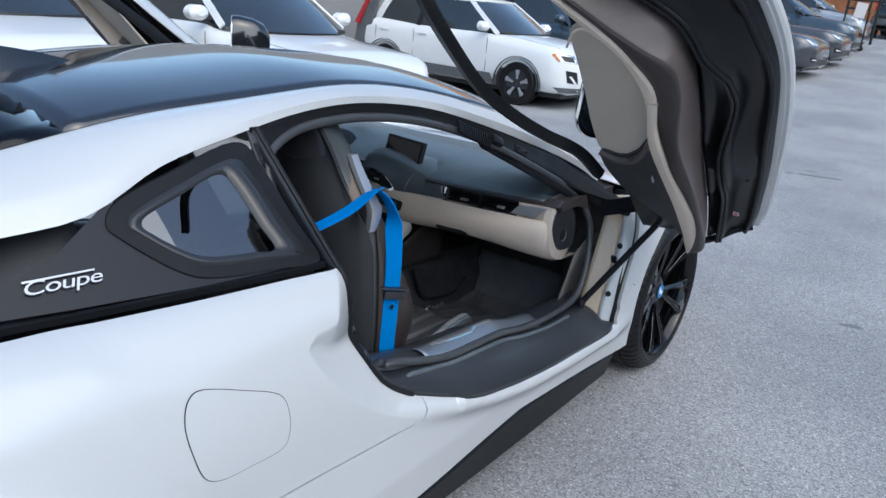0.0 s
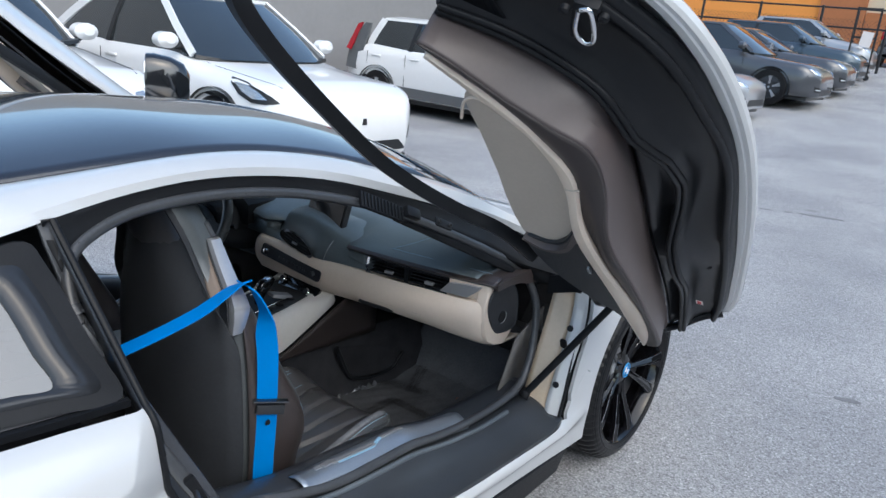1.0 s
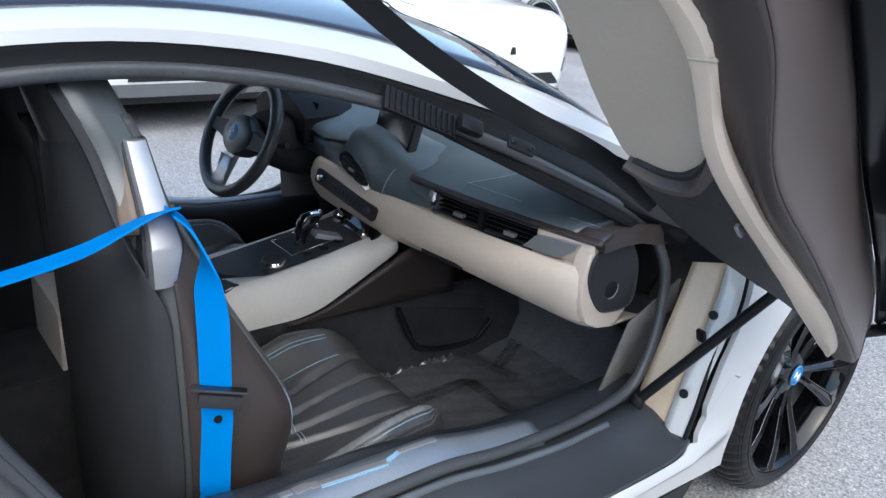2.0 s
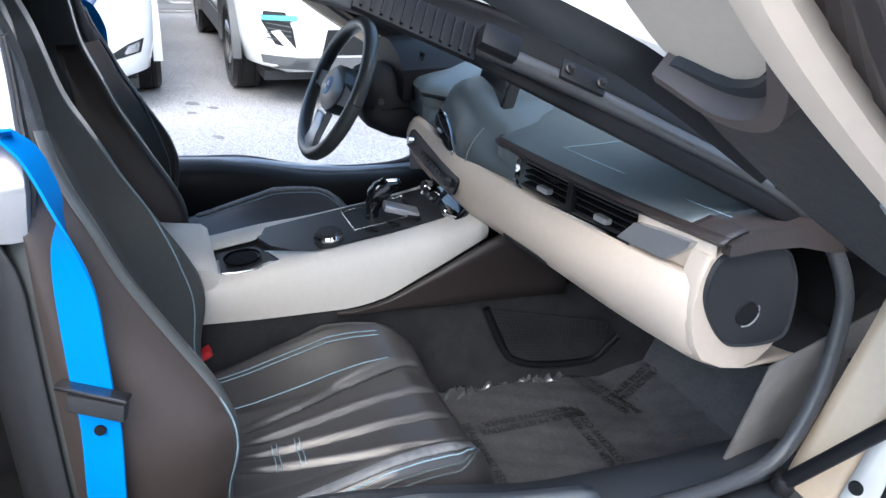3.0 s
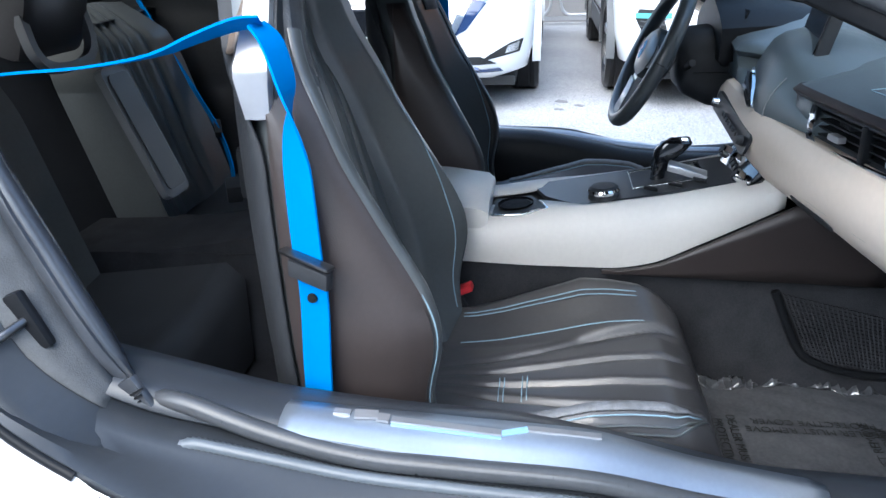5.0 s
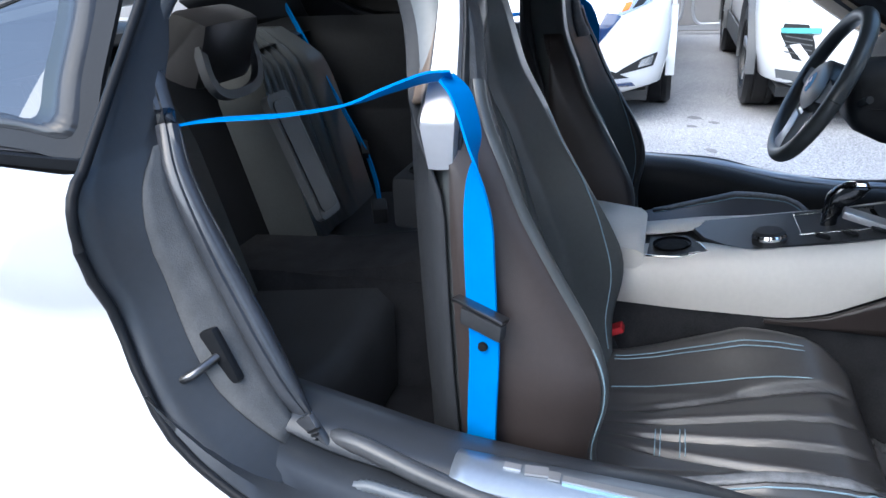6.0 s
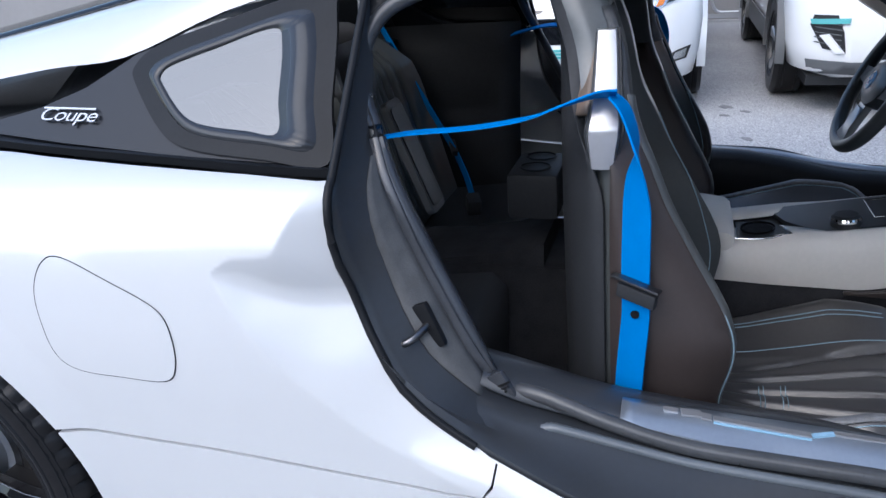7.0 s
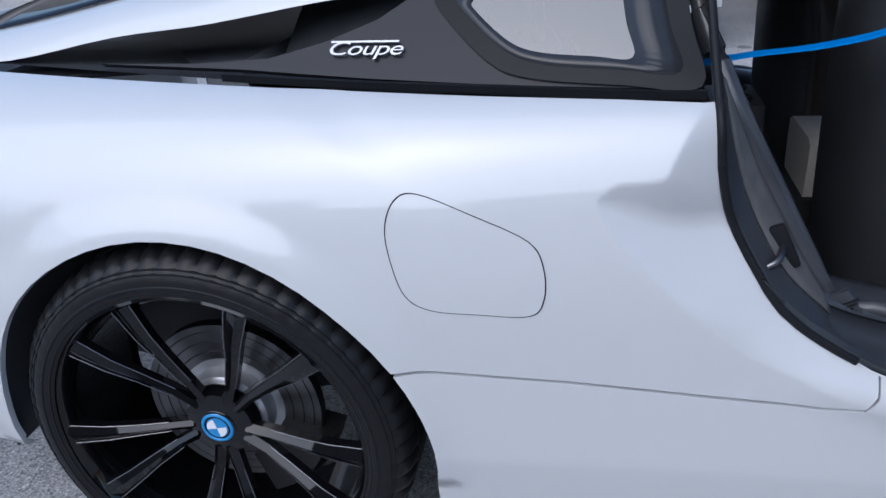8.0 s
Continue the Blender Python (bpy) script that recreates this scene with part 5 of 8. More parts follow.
    for a, b in zip(tr_, tr_[1:]):
        for k in range(3):
            bm.faces.new((a[k], a[k + 1], b[k + 1], b[k]))
    part("shoulder_insert", flip(bm, s), TAN, seat_ob, "tan leather edge", thick=0.006)
    return seat_ob


for s in (1, -1):
    front_seat = seat(s)
    if s < 0:
        # the driver's cushion is drawn out further
        for piece in front_seat.children:
            if piece.name.split(".")[0] in ("cushion", "woven_band", "piping", "stitching"):
                for v in piece.data.vertices:
                    if v.co.y > 0 and v.co.z < 0.50:
                        v.co.y *= 1.2


def ribbon(pts, width, across, thick=0.0016):
    """A strap along pts whose width lies along the across vectors."""
    loops = []
    for p, a in zip(pts, across):
        a = Vector(a).normalized() * width / 2
        i = pts.index(p)
        d = (pts[min(i + 1, len(pts) - 1)] - pts[max(i - 1, 0)]).normalized()
        nn = d.cross(a).normalized() * thick
        loops.append([p - a - nn, p + a - nn, p + a + nn, p - a + nn])
    return loft(loops)


belt = new("seat_belt")
belt.parent = coupe
tagged(belt, "bright blue seat belt over the passenger seat")
down = spline([(0.622, -0.212, 0.985), (0.636, -0.190, 0.964), (0.653, -0.172, 0.915), (0.657, -0.171, 0.868), (0.660, -0.168, 0.82), (0.661, -0.167, 0.76), (0.660, -0.166, 0.70), (0.658, -0.164, 0.643), (0.658, -0.170, 0.53), (0.662, -0.172, 0.40)], 5)
twist = curve1([(0, -5), (5, -14), (10, -8), (15, 38), (20, 62), (27, 66), (50, 66)])
acr = [Vector((math.cos(radians(twist(i))), math.sin(radians(twist(i))), 0.0)) for i in range(len(down))]
part("strap", ribbon(down, 0.047, acr), BELT, belt)
back_pts = spline([(0.660, -0.62, 0.915), (0.672, -0.522, 0.936), (0.652, -0.42, 0.941), (0.640, -0.336, 0.953), (0.636, -0.285, 0.970), (0.628, -0.235, 0.985), (0.622, -0.205, 0.985)], 6)
acr = [Vector((1.0, 0.15, 0.12 + 0.75 * max(0, i / len(back_pts) - 0.45))) for i in range(len(back_pts))]
part("strap", ribbon(back_pts, 0.045, acr), BELT, belt)
belt_d = new("seat_belt")
belt_d.parent = coupe
tagged(belt_d, "bright blue seat belt over the driver seat")
part("strap", flip(ribbon(down, 0.047, [Vector((0.10, 0.9, 0.0))] * len(down)), -1), BELT, belt_d)
part("strap", flip(ribbon(back_pts, 0.045, acr), -1), BELT, belt_d)
tong = part("latch_tongue", box((0.014, 0.066, 0.024), pose(0.668, -0.163, 0.684, -8, 0, -25), bevel=0.004), BLACKIN, belt, "black belt tongue")
part("tongue_bar", box((0.016, 0.082, 0.005), pose(0.672, -0.165, 0.706, -8, 0, -25), bevel=0.002), DISC, tong)
part("stop_button", lathe([(0, 0.004), (0.006, 0.003), (0.007, 0)], 12, pose(0.663, -0.165, 0.648, 0, 90, 0)), TRIM, belt)
part("buckle", box((0.03, 0.05, 0.10), pose(0.165, -0.045, 0.385, 25, 0, 0), bevel=0.008), BLACKIN, belt)
part("buckle_button", box((0.028, 0.045, 0.014), pose(0.167, -0.030, 0.428, 25, 0, 0), bevel=0.003), RED, belt, "red release button")

# ---- rear seats ----
for s in (1, -1):
    rs = new("rear_seat")
    rs.parent = coupe
    tagged(rs, "dark leather rear bucket seat")
    loops = []
    for i in range(21):
        q = i / 20
        z = 0.40 + 0.54 * q
        w = 0.20 * (1 - 0.45 * (max(0, q - 0.66) / 0.34) ** 2)
        y0 = -0.84 - 0.15 * q
        fr = [Vector((0.36 + w * c, y0 + 0.05 * abs(c) ** 2 - 0.013 * sum(math.exp(-((c - k) / 0.055) ** 2) for k in (-0.62, -0.36, -0.12, 0.12, 0.36, 0.62)) * min(1, 4 * q) - 0.06 * max(0, q - 0.85) / 0.15, z)) for c in [-1 + 2 * k / 60 for k in range(61)]]
        bk = [Vector((0.36 + w * c, y0 - 0.09, z)) for c in (1, 0.3, -0.3, -1)]
        loops.append(fr + bk)
    part("backrest", flip(loft(loops), s), LEATHER_IN, rs, sharp=60)
    loops = []
    for i in range(13):
        y = -0.90 + 0.42 * i / 12
        fr = [Vector((0.36 + 0.20 * c, y, 0.385 + 0.04 * c * c + 0.05 * i / 12 - (0.04 if i == 12 else 0))) for c in [-1 + k / 8 for k in range(17)]]
        bk = [Vector((0.36 + 0.19 * c, y, 0.25)) for c in (1, 0, -1)]
        loops.append(fr + bk)
    part("cushion", flip(loft(loops), s), BLACKIN, rs, "black rear cushion", sharp=70)
# head restraint with a grey horseshoe trim on the right rear seat
GREYTRIM = mat("grey_trim_plastic", (0.15, 0.158, 0.168), 0.4, vary=0.06, scale=9)
hr = part("rear_head_restraint", box((0.235, 0.10, 0.155), pose(-0.02, -0.940, 0.945, -20, 0, 0), bevel=0.03), LEATHER, coupe, "black rear head restraint")
shoe = spline([(0.085, -0.905, 0.955), (0.08, -0.892, 0.88), (0.035, -0.885, 0.845), (-0.075, -0.885, 0.845), (-0.12, -0.892, 0.88), (-0.125, -0.905, 0.955)], 5)
part("horseshoe_trim", sweep(shoe, [(-0.010, -0.010), (0.010, -0.010), (0.010, 0.010), (-0.010, 0.010)], up=(0, 1, 0.3)), GREYTRIM, hr, "grey horseshoe trim")
mid_panel = slab([(p[0], p[1]) for p in rounded(0.105, 0.31, 0.02)], lambda a, b, c: Vector((-0.055 + a, -0.775 - 0.36 * b, 0.685 + 0.93 * b)) + Vector((0, 0.93, 0.36)) * c, 0.018)
mp = part("rear_centre_panel", mid_panel, GREYTRIM, coupe, "dark grey panel between the rear seats")
part("panel_inset", slab([(p[0], p[1]) for p in rounded(0.080, 0.275, 0.015)], lambda a, b, c: Vector((-0.055 + a, -0.775 - 0.36 * b, 0.685 + 0.93 * b)) + Vector((0, 0.93, 0.36)) * (c + 0.018), 0.004), PILLAR, mp)
part("rear_tunnel", loft([[Vector((x, y, z)) for x, z in ((-0.14, 0.23), (-0.11, zt_), (0.11, zt_), (0.14, 0.23))] for y, zt_ in ((-0.95, 0.46), (-0.70, 0.47), (-0.50, 0.50), (-0.40, 0.53))]), CARPET, coupe)
b2 = new("rear_seat_belt")
b2.parent = coupe
tagged(b2, "blue rear seat belt hanging down")
p2 = spline([(-0.62, -1.06, 0.985), (-0.57, -0.96, 0.84), (-0.52, -0.86, 0.70), (-0.46, -0.778, 0.60), (-0.38, -0.72, 0.54), (-0.30, -0.68, 0.50)], 5)
part("strap", ribbon(p2, 0.047, [Vector((0.75, 0.5, 0.35))] * len(p2)), BELT, b2)
part("latch_tongue", box((0.07, 0.02, 0.02), pose(-0.455, -0.775, 0.602, 0, 20, 25), bevel=0.004), BLACKIN, b2)
part("buckle", box((0.05, 0.04, 0.05), pose(-0.27, -0.67, 0.485, 0, 20, 25), bevel=0.006), BLACKIN, b2)

# ---- centre console ----
con = new("centre_console")
con.parent = coupe
tagged(con, "ivory leather centre console with black control panel")
ztop = curve1([(-0.08, 0.552), (0.01, 0.552), (0.134, 0.572), (0.224, 0.580), (0.37, 0.602), (0.5, 0.630), (0.60, 0.66)])
zbot = curve1([(-0.08, 0.478), (0.09, 0.470), (0.27, 0.468), (0.34, 0.482), (0.46, 0.545), (0.56, 0.60), (0.60, 0.62)])
for s in (1, -1):
    bm = bmesh.new()
    rows = []
    for k in range(33):
        y = -0.08 + 0.64 * k / 32
        zt_, zb_ = ztop(y), min(zbot(y), ztop(y) - 0.02)
        xo = 0.128 + 0.035 * max(0, y - 0.25)
        xi_ = 0.085 if y > 0.2 else 0.03 + 0.055 * max(0.0, min(1.0, (y - 0.10) / 0.10))
        rows.append([bm.verts.new(v) for v in ((xi_, y, zt_ + 0.002), (max(xi_ + 0.006, 0.100), y, zt_ + 0.003), (xo - 0.012, y, zt_ - 0.008), (xo, y, zt_ * 0.7 + zb_ * 0.3), (xo + 0.006, y, zt_ * 0.3 + zb_ * 0.7), (xo + 0.002, y, zb_), (0.10, y, zb_ - 0.004))])
    for r, q in zip(rows, rows[1:]):
        for k in range(6):
            bm.faces.new((r[k], q[k], q[k + 1], r[k + 1]))
    part("side_cheek", flip(bm, s), IVORY, con, "ivory leather cheek", thick=0.004)
    # brown lower wedge and carpet side below
    bw = bmesh.new()
    sheet(lambda a, b: (0.146 + 0.03 * a, 0.24 + 0.50 * a, 0.463 + (max(0.004, (min(zbot(min(0.6, 0.24 + 0.50 * a)), 0.66) - 0.463)) * 1.02) * b), 14, 5, bw)
    part("lower_wedge", flip(bw, s), WEDGE, con, "dark brown leather wedge", thick=0.01)
part("core", loft([[Vector((x, y, z)) for x, z in ((-0.12, 0.42), (-0.10, ztop(y) - 0.012), (0.10, ztop(y) - 0.012), (0.12, 0.42))] for y in (-0.08, 0.1, 0.3, 0.5, 0.56)]), BLACKIN, con)
# armrest lid
arm = part("armrest_lid", loft([[Vector((0.0 + w * c, y, z0 + (0.028 if abs(c) < 0.8 else 0.016 if abs(c) < 0.98 else -0.03))) for c in (-1, -0.97, -0.78, 0, 0.78, 0.97, 1)] + [Vector((0.10, y, 0.40)), Vector((-0.10, y, 0.40))] for y, w, z0 in ((-0.26, 0.112, 0.583), (-0.18, 0.118, 0.581), (-0.08, 0.122, 0.574), (0.005, 0.122, 0.562), (0.018, 0.118, 0.552))]), IVORY, con, "ivory leather armrest lid")
# cup holder
ch = bmesh.new()
tip = [(0.000, 0.028), (0.098, 0.024), (0.104, 0.060), (0.104, 0.090), (0.094, 0.132), (0.050, 0.118), (0.005, 0.100)]
slab(tip, lambda a, b, c: Vector((a, b, ztop(b) + 0.001 + c)), 0.004, ch)
CUPIN = mat("deep_black_cup", (0.004, 0.004, 0.005), 0.6, vary=0.2, spec=0.08)
cup = part("cup_holder", ch, BLACKIN, con, "black cup holder with bright edge")
part("well", lathe([(0.036, 0.006), (0.036, 0.0025), (0.033, 0.0), (0.030, 0.003), (0.028, 0.0032), (0.0, 0.0032)], 28, pose(0.054, 0.070, 0.5665, 6, 0, 0)), CUPIN, cup)
part("bright_edge", sweep([(0.099, 0.022, 0.5595), (0.106, 0.060, 0.563), (0.106, 0.090, 0.566), (0.096, 0.134, 0.575), (0.050, 0.120, 0.573)], 0.0028), CHROME, cup)
# control panel
cpb = bmesh.new()
cp_out = [(-0.075, 0.10), (0.02, 0.13), (0.060, 0.165), (0.088, 0.20), (0.090, 0.30), (0.092, 0.50), (-0.085, 0.50)]
slab(cp_out, lambda a, b, c: Vector((a, b, ztop(b) - 0.004 + c)), 0.008, cpb)
cpan = part("control_panel", cpb, PILLAR, con, "satin dark grey control panel")
knob = part("control_knob", lathe([(0.0, 0.030), (0.018, 0.030), (0.0225, 0.026), (0.0235, 0.012), (0.026, 0.0)], 28, pose(0.060, 0.245, 0.578, 6, 0, 0) @ Matrix.Diagonal((1.3, 1.3, 1.15, 1))), BLACKIN, con, "round control knob with bright rings")
part("ring", lathe([(0.0225, 0.026), (0.0245, 0.022), (0.0238, 0.018)], 28, pose(0.060, 0.245, 0.578, 6, 0, 0) @ Matrix.Diagonal((1.3, 1.3, 1.15, 1))), CHROME, knob)
part("ring", lathe([(0.029, 0.002), (0.032, 0.004), (0.034, 0.0)], 28, pose(0.060, 0.245, 0.578, 6, 0, 0) @ Matrix.Diagonal((1.3, 1.3, 1.15, 1))), CHROME, knob)
for dx, dy in ((0.028, 0.03), (-0.03, 0.035), (0.03, -0.03), (-0.032, -0.03)):
    part("key", box((0.022, 0.024, 0.006), pose(0.056 + dx * 1.25, 0.245 + dy * 1.75, 0.583 + dy * 0.25, 8, 0, 0), bevel=0.002), ALU if dx > 0 and dy > 0 else TRIM, con)
lever = loft([[Vector((0.0 + dx + a, y, z)) + Vector((0, b, 0)) for a, b in rounded(w, d, min(w, d) * 0.45, 4)] for dx, y, z, w, d in ((0.0, 0.350, 0.588, 0.030, 0.030), (0, 0.352, 0.625, 0.026, 0.028), (0, 0.358, 0.645, 0.032, 0.040), (0, 0.372, 0.668, 0.034, 0.060), (0, 0.384, 0.684, 0.028, 0.060), (0, 0.390, 0.690, 0.014, 0.036))])
gear = part("gear_selector", lever, GLOSS, con, "gloss black gear selector")
part("selector_cap", loft([[Vector((a, y + b, z)) for a, b in rounded(w, d, min(w, d) * 0.45, 4)] for y, z, w, d in ((0.388, 0.6895, 0.022, 0.046), (0.391, 0.694, 0.014, 0.034))]), CHROME, gear)
gate = bmesh.new()
slab([(-0.06, 0.30), (0.045, 0.30), (0.05, 0.44), (-0.06, 0.44)], lambda a, b, c: Vector((a, b, ztop(b) + 0.004 + c)), 0.004, gate)
gt = part("selector_gate", gate, GLOSS, con)
part("gate_edge", sweep([(-0.062, 0.44, 0.628), (-0.062, 0.30, 0.602), (0.047, 0.30, 0.602), (0.052, 0.44, 0.628)], 0.0022), CHROME, gt)
part("key_slab", box((0.040, 0.075, 0.014), pose(0.048, 0.40, 0.640, -14, 0, -10), bevel=0.004), ALU, con, "bright start-stop slab")
for k in range(3):
    part("key", box((0.014, 0.026, 0.006), pose(0.075, 0.33 + 0.045 * k, 0.612 + 0.009 * k, -10, 0, 0), bevel=0.002), TRIM, con)
# upright switch stack under the dash
part("switch_panel", box((0.175, 0.02, 0.075), pose(0.025, 0.508, 0.640, -35, 7, 0), bevel=0.006), GLOSS, con, "gloss black switch panel")
for xk, zk in ((-0.036, 0.652), (0.085, 0.637)):
    rk = part("rotary", lathe([(0, 0.017), (0.010, 0.017), (0.0125, 0.014), (0.0125, 0.0)], 20, pose(xk, 0.493, zk, 55, 0, 0)), CHROME, con, "chrome rotary knob")
    part("knob_face", lathe([(0, 0.0182), (0.009, 0.018), (0.010, 0.017)], 18, pose(xk, 0.493, zk, 55, 0, 0)), BLACKIN, rk)
for k in range(5):
    part("key", box((0.014, 0.004, 0.012), pose(-0.010 + 0.018 * k, 0.494, 0.645 - 0.0022 * k, -35, 7, 0), bevel=0.001), TRIM, con)
# net pocket on the tunnel side
net_pts = spline([(0.172, 0.556, 0.445), (0.180, 0.600, 0.347), (0.188, 0.634, 0.310), (0.195, 0.720, 0.288), (0.205, 0.820, 0.294), (0.209, 0.853, 0.325), (0.213, 0.876, 0.350)], 6)
netf = part("net_frame", sweep(net_pts, 0.008), TRIM, con, "black rubber-framed pocket")
nb = bmesh.new()
for k in range(34):
    q = k / 33
    a = Vector((0.168 + 0.036 * q, 0.572 + 0.28 * q, 0.440 - 0.055 * q))
    b = Vector((0.186 + 0.020 * q, 0.632 + 0.215 * q, 0.306 - 0.012 * q + 0.03 * max(0, q - 0.8) / 0.2))
    box((0.002, 0.0028, (a - b).length), Matrix.Translation((a + b) / 2) @ (a - b).to_track_quat('Z', 'Y').to_matrix().to_4x4(), nb)
for k in range(16):
    q = k / 15
    a = Vector((0.168 + 0.014 * q, 0.575 + 0.055 * q, 0.436 - 0.126 * q))
    b = Vector((0.204 + 0.003 * q, 0.852 - 0.010 * q, 0.384 - 0.088 * q))
    box((0.002, 0.0028, (a - b).length), Matrix.Translation((a + b) / 2) @ (a - b).to_track_quat('Z', 'Y').to_matrix().to_4x4(), nb)
tagged(part("net", nb, CARPET, netf), kind="stuff")
part("rear_cup_box", box((0.20, 0.12, 0.11), pose(0.02, -0.425, 0.645), bevel=0.015), BLACKIN, con, "black rear cup holder box")
for dx in (-0.045, 0.045):
    part("rear_cup_ring", lathe([(0.034, 0.004), (0.038, 0.002), (0.036, 0), (0.032, 0.0)], 24, pose(0.02 + dx, -0.425, 0.702)), TRIM, con)

# ---- dashboard ----
dash = new("dashboard")
dash.parent = coupe
tagged(dash, "slate leather dashboard with ivory band and slim vents")
yf = curve1([(-0.80, 0.62), (-0.55, 0.56), (-0.30, 0.53), (-0.10, 0.515), (0.10, 0.512), (0.32, 0.530), (0.46, 0.548), (0.60, 0.572), (0.70, 0.597), (0.76, 0.612)])
NX = 60
xs_ = [-0.76 + 1.52 * k / NX for k in range(NX + 1)]


def dash_skin(profile, name, material, label="", x0=-0.76, x1=0.76, n=60, thick=0.004):
    bm = bmesh.new()
    rows = [[bm.verts.new(Vector((x, y, z))) for y, z in profile(x)] for x in [x0 + (x1 - x0) * k / n for k in range(n + 1)]]
    for a, b in zip(rows, rows[1:]):
        for k in range(len(a) - 1):
            bm.faces.new((a[k], a[k + 1], b[k + 1], b[k]))
    return part(name, bm, material, dash, label, thick=thick, sharp=30)


def pod_gap(x):
    """The dash stands back behind the centre pod."""
    return 0.05 * min(1.0, max(0.0, (0.225 - x) / 0.03)) * min(1.0, max(0.0, (x + 0.17) / 0.03))


def top_prof(x):
    f = yf(x) + pod_gap(x)
    hump = 0.028 * math.exp(-((x + 0.38) / 0.16) ** 2)
    fall = -0.05 * max(0, abs(x) - 0.55) / 0.2
    return [(1.04, 0.895 + fall), (0.90, 0.892 + fall + hump * 0.5), (0.75, 0.880 + fall * 0.8 + hump), (0.64, 0.862 + fall * 0.5 + hump), (f + 0.035, 0.846 + hump), (f + 0.008, 0.838 + hump), (f - 0.002, 0.830 + hump * 0.8), (f + 0.004, 0.824)]


dash_skin(top_prof, "dash_top", SLATE, "slate blue-grey leather top", x1=0.690)
dash_skin(top_prof, "dash_top_end", WING, "brown leather end of the dash top", x0=0.690, x1=0.750, n=6)
dash_skin(lambda x: [(y - 0.0025, z + 0.0008) for y, z in top_prof(x)[5:]], "dash_lip", WING, "brown leather front lip", x0=0.215, x1=0.752, thick=0.002)
# strip between top and band, where the vents sit
dash_skin(lambda x: [(yf(x) + pod_gap(x) + 0.004, 0.824), (yf(x) + pod_gap(x) + 0.006, 0.80), (yf(x) + 0.004, 0.772)], "vent_fascia", SLATE, "slate leather fascia", x1=0.30)
dash_skin(lambda x: [(yf(x) + 0.0, 0.823), (yf(x) + 0.060, 0.818), (yf(x) + 0.060, 0.778), (yf(x) + 0.002, 0.772)], "vent_recess", BLACKIN, x0=0.31, x1=0.605, n=20)
dash_skin(lambda x: [(yf(x) + 0.004, 0.824), (yf(x) + 0.006, 0.80), (yf(x) + 0.004, 0.772)], "end_fascia", BEIGE, "ivory leather end", x0=0.604, x1=0.736, n=8)


band_foot = curve1([(-0.80, 0.640), (0.0, 0.632), (0.17, 0.634), (0.28, 0.642), (0.42, 0.648), (0.525, 0.637), (0.66, 0.624), (0.78, 0.618)])


def band_prof(x):
    """The ivory band's section; it rolls back towards the door end."""
    turn_in = 0.022 * max(0.0, (x - 0.69) / 0.045) ** 2
    f, zf = yf(x) + turn_in, band_foot(x)
    return [(f + 0.004, 0.773), (f - 0.010, 0.769), (f - 0.021, 0.756), (f - 0.027, 0.735), (f - 0.026, 0.712), (f - 0.016, 0.685), (f + 0.006, 0.662 * 0.5 + zf * 0.5 + 0.006), (f + 0.040, zf + 0.003), (f + 0.085, zf - 0.006), (f + 0.20, zf - 0.008)]


dash_skin(band_prof, "ivory_band", BEIGE, "ivory leather band", x0=-0.20, x1=0.734)
dash_skin(lambda x: [(y + 0.02, z - 0.005) for y, z in band_prof(x)], "driver_band", BEIGE, "ivory leather band", x0=-0.74, x1=-0.50, n=12)
# glove box: shut line and latch recess in the band
gl_seam = spline([(0.160, yf(0.16) - 0.0175, 0.690)] + [(x, yf(x) - 0.0185, 0.690) for x in (0.25, 0.35, 0.45, 0.55)] + [(0.630, yf(0.63) - 0.0175, 0.688), (0.662, yf(0.662) - 0.004, 0.668), (0.674, yf(0.674) + 0.020, 0.642), (0.676, yf(0.676) + 0.050, 0.6255)], 5)
part("glove_box_seam", sweep(gl_seam, 0.0014), BEIGE_D, dash, "shut line of the glove box")
latch_m = [Vector((x, yf(x) + dy, z)) for x, dy, z in ((0.286, 0.000, 0.664), (0.296, -0.009, 0.675), (0.405, -0.008, 0.675), (0.424, -0.002, 0.667), (0.412, 0.006, 0.658), (0.298, 0.006, 0.658))]
part("glove_box_latch", loft([[p + Vector((0, -0.003, -0.002)) for p in latch_m], [p + Vector((0, 0.010, 0.006)) for p in latch_m]]), BLACKIN, dash, "black glove box latch recess", sharp=30)
# right end of the band, wrapping round under the speaker
SPK = [(0.603, 0.746), (0.604, 0.783), (0.622, 0.809), (0.672, 0.814), (0.727, 0.811), (0.760, 0.772), (0.774, 0.725), (0.776, 0.668), (0.752, 0.651), (0.690, 0.653), (0.655, 0.667), (0.622, 0.706)]
crescent = [(0.628, 0.815), (0.602, 0.806), (0.592, 0.775), (0.588, 0.735), (0.592, 0.700), (0.604, 0.668), (0.622, 0.641), (0.660, 0.622), (0.700, 0.613), (0.730, 0.620), (0.752, 0.640), (0.760, 0.652), (0.745, 0.660), (0.690, 0.662), (0.660, 0.674), (0.630, 0.710), (0.612, 0.746), (0.613, 0.783)]
bm = loft([[Vector((x, 0.665 + (a - 0.665) * k, 0.71 + (b - 0.71) * k)) for a, b in crescent] for x, k in ((0.700, 1.0), (0.726, 1.0), (0.733, 0.985), (0.736, 0.965))])
part("band_end", bm, BEIGE, dash, "ivory leather end of the band", sharp=50)
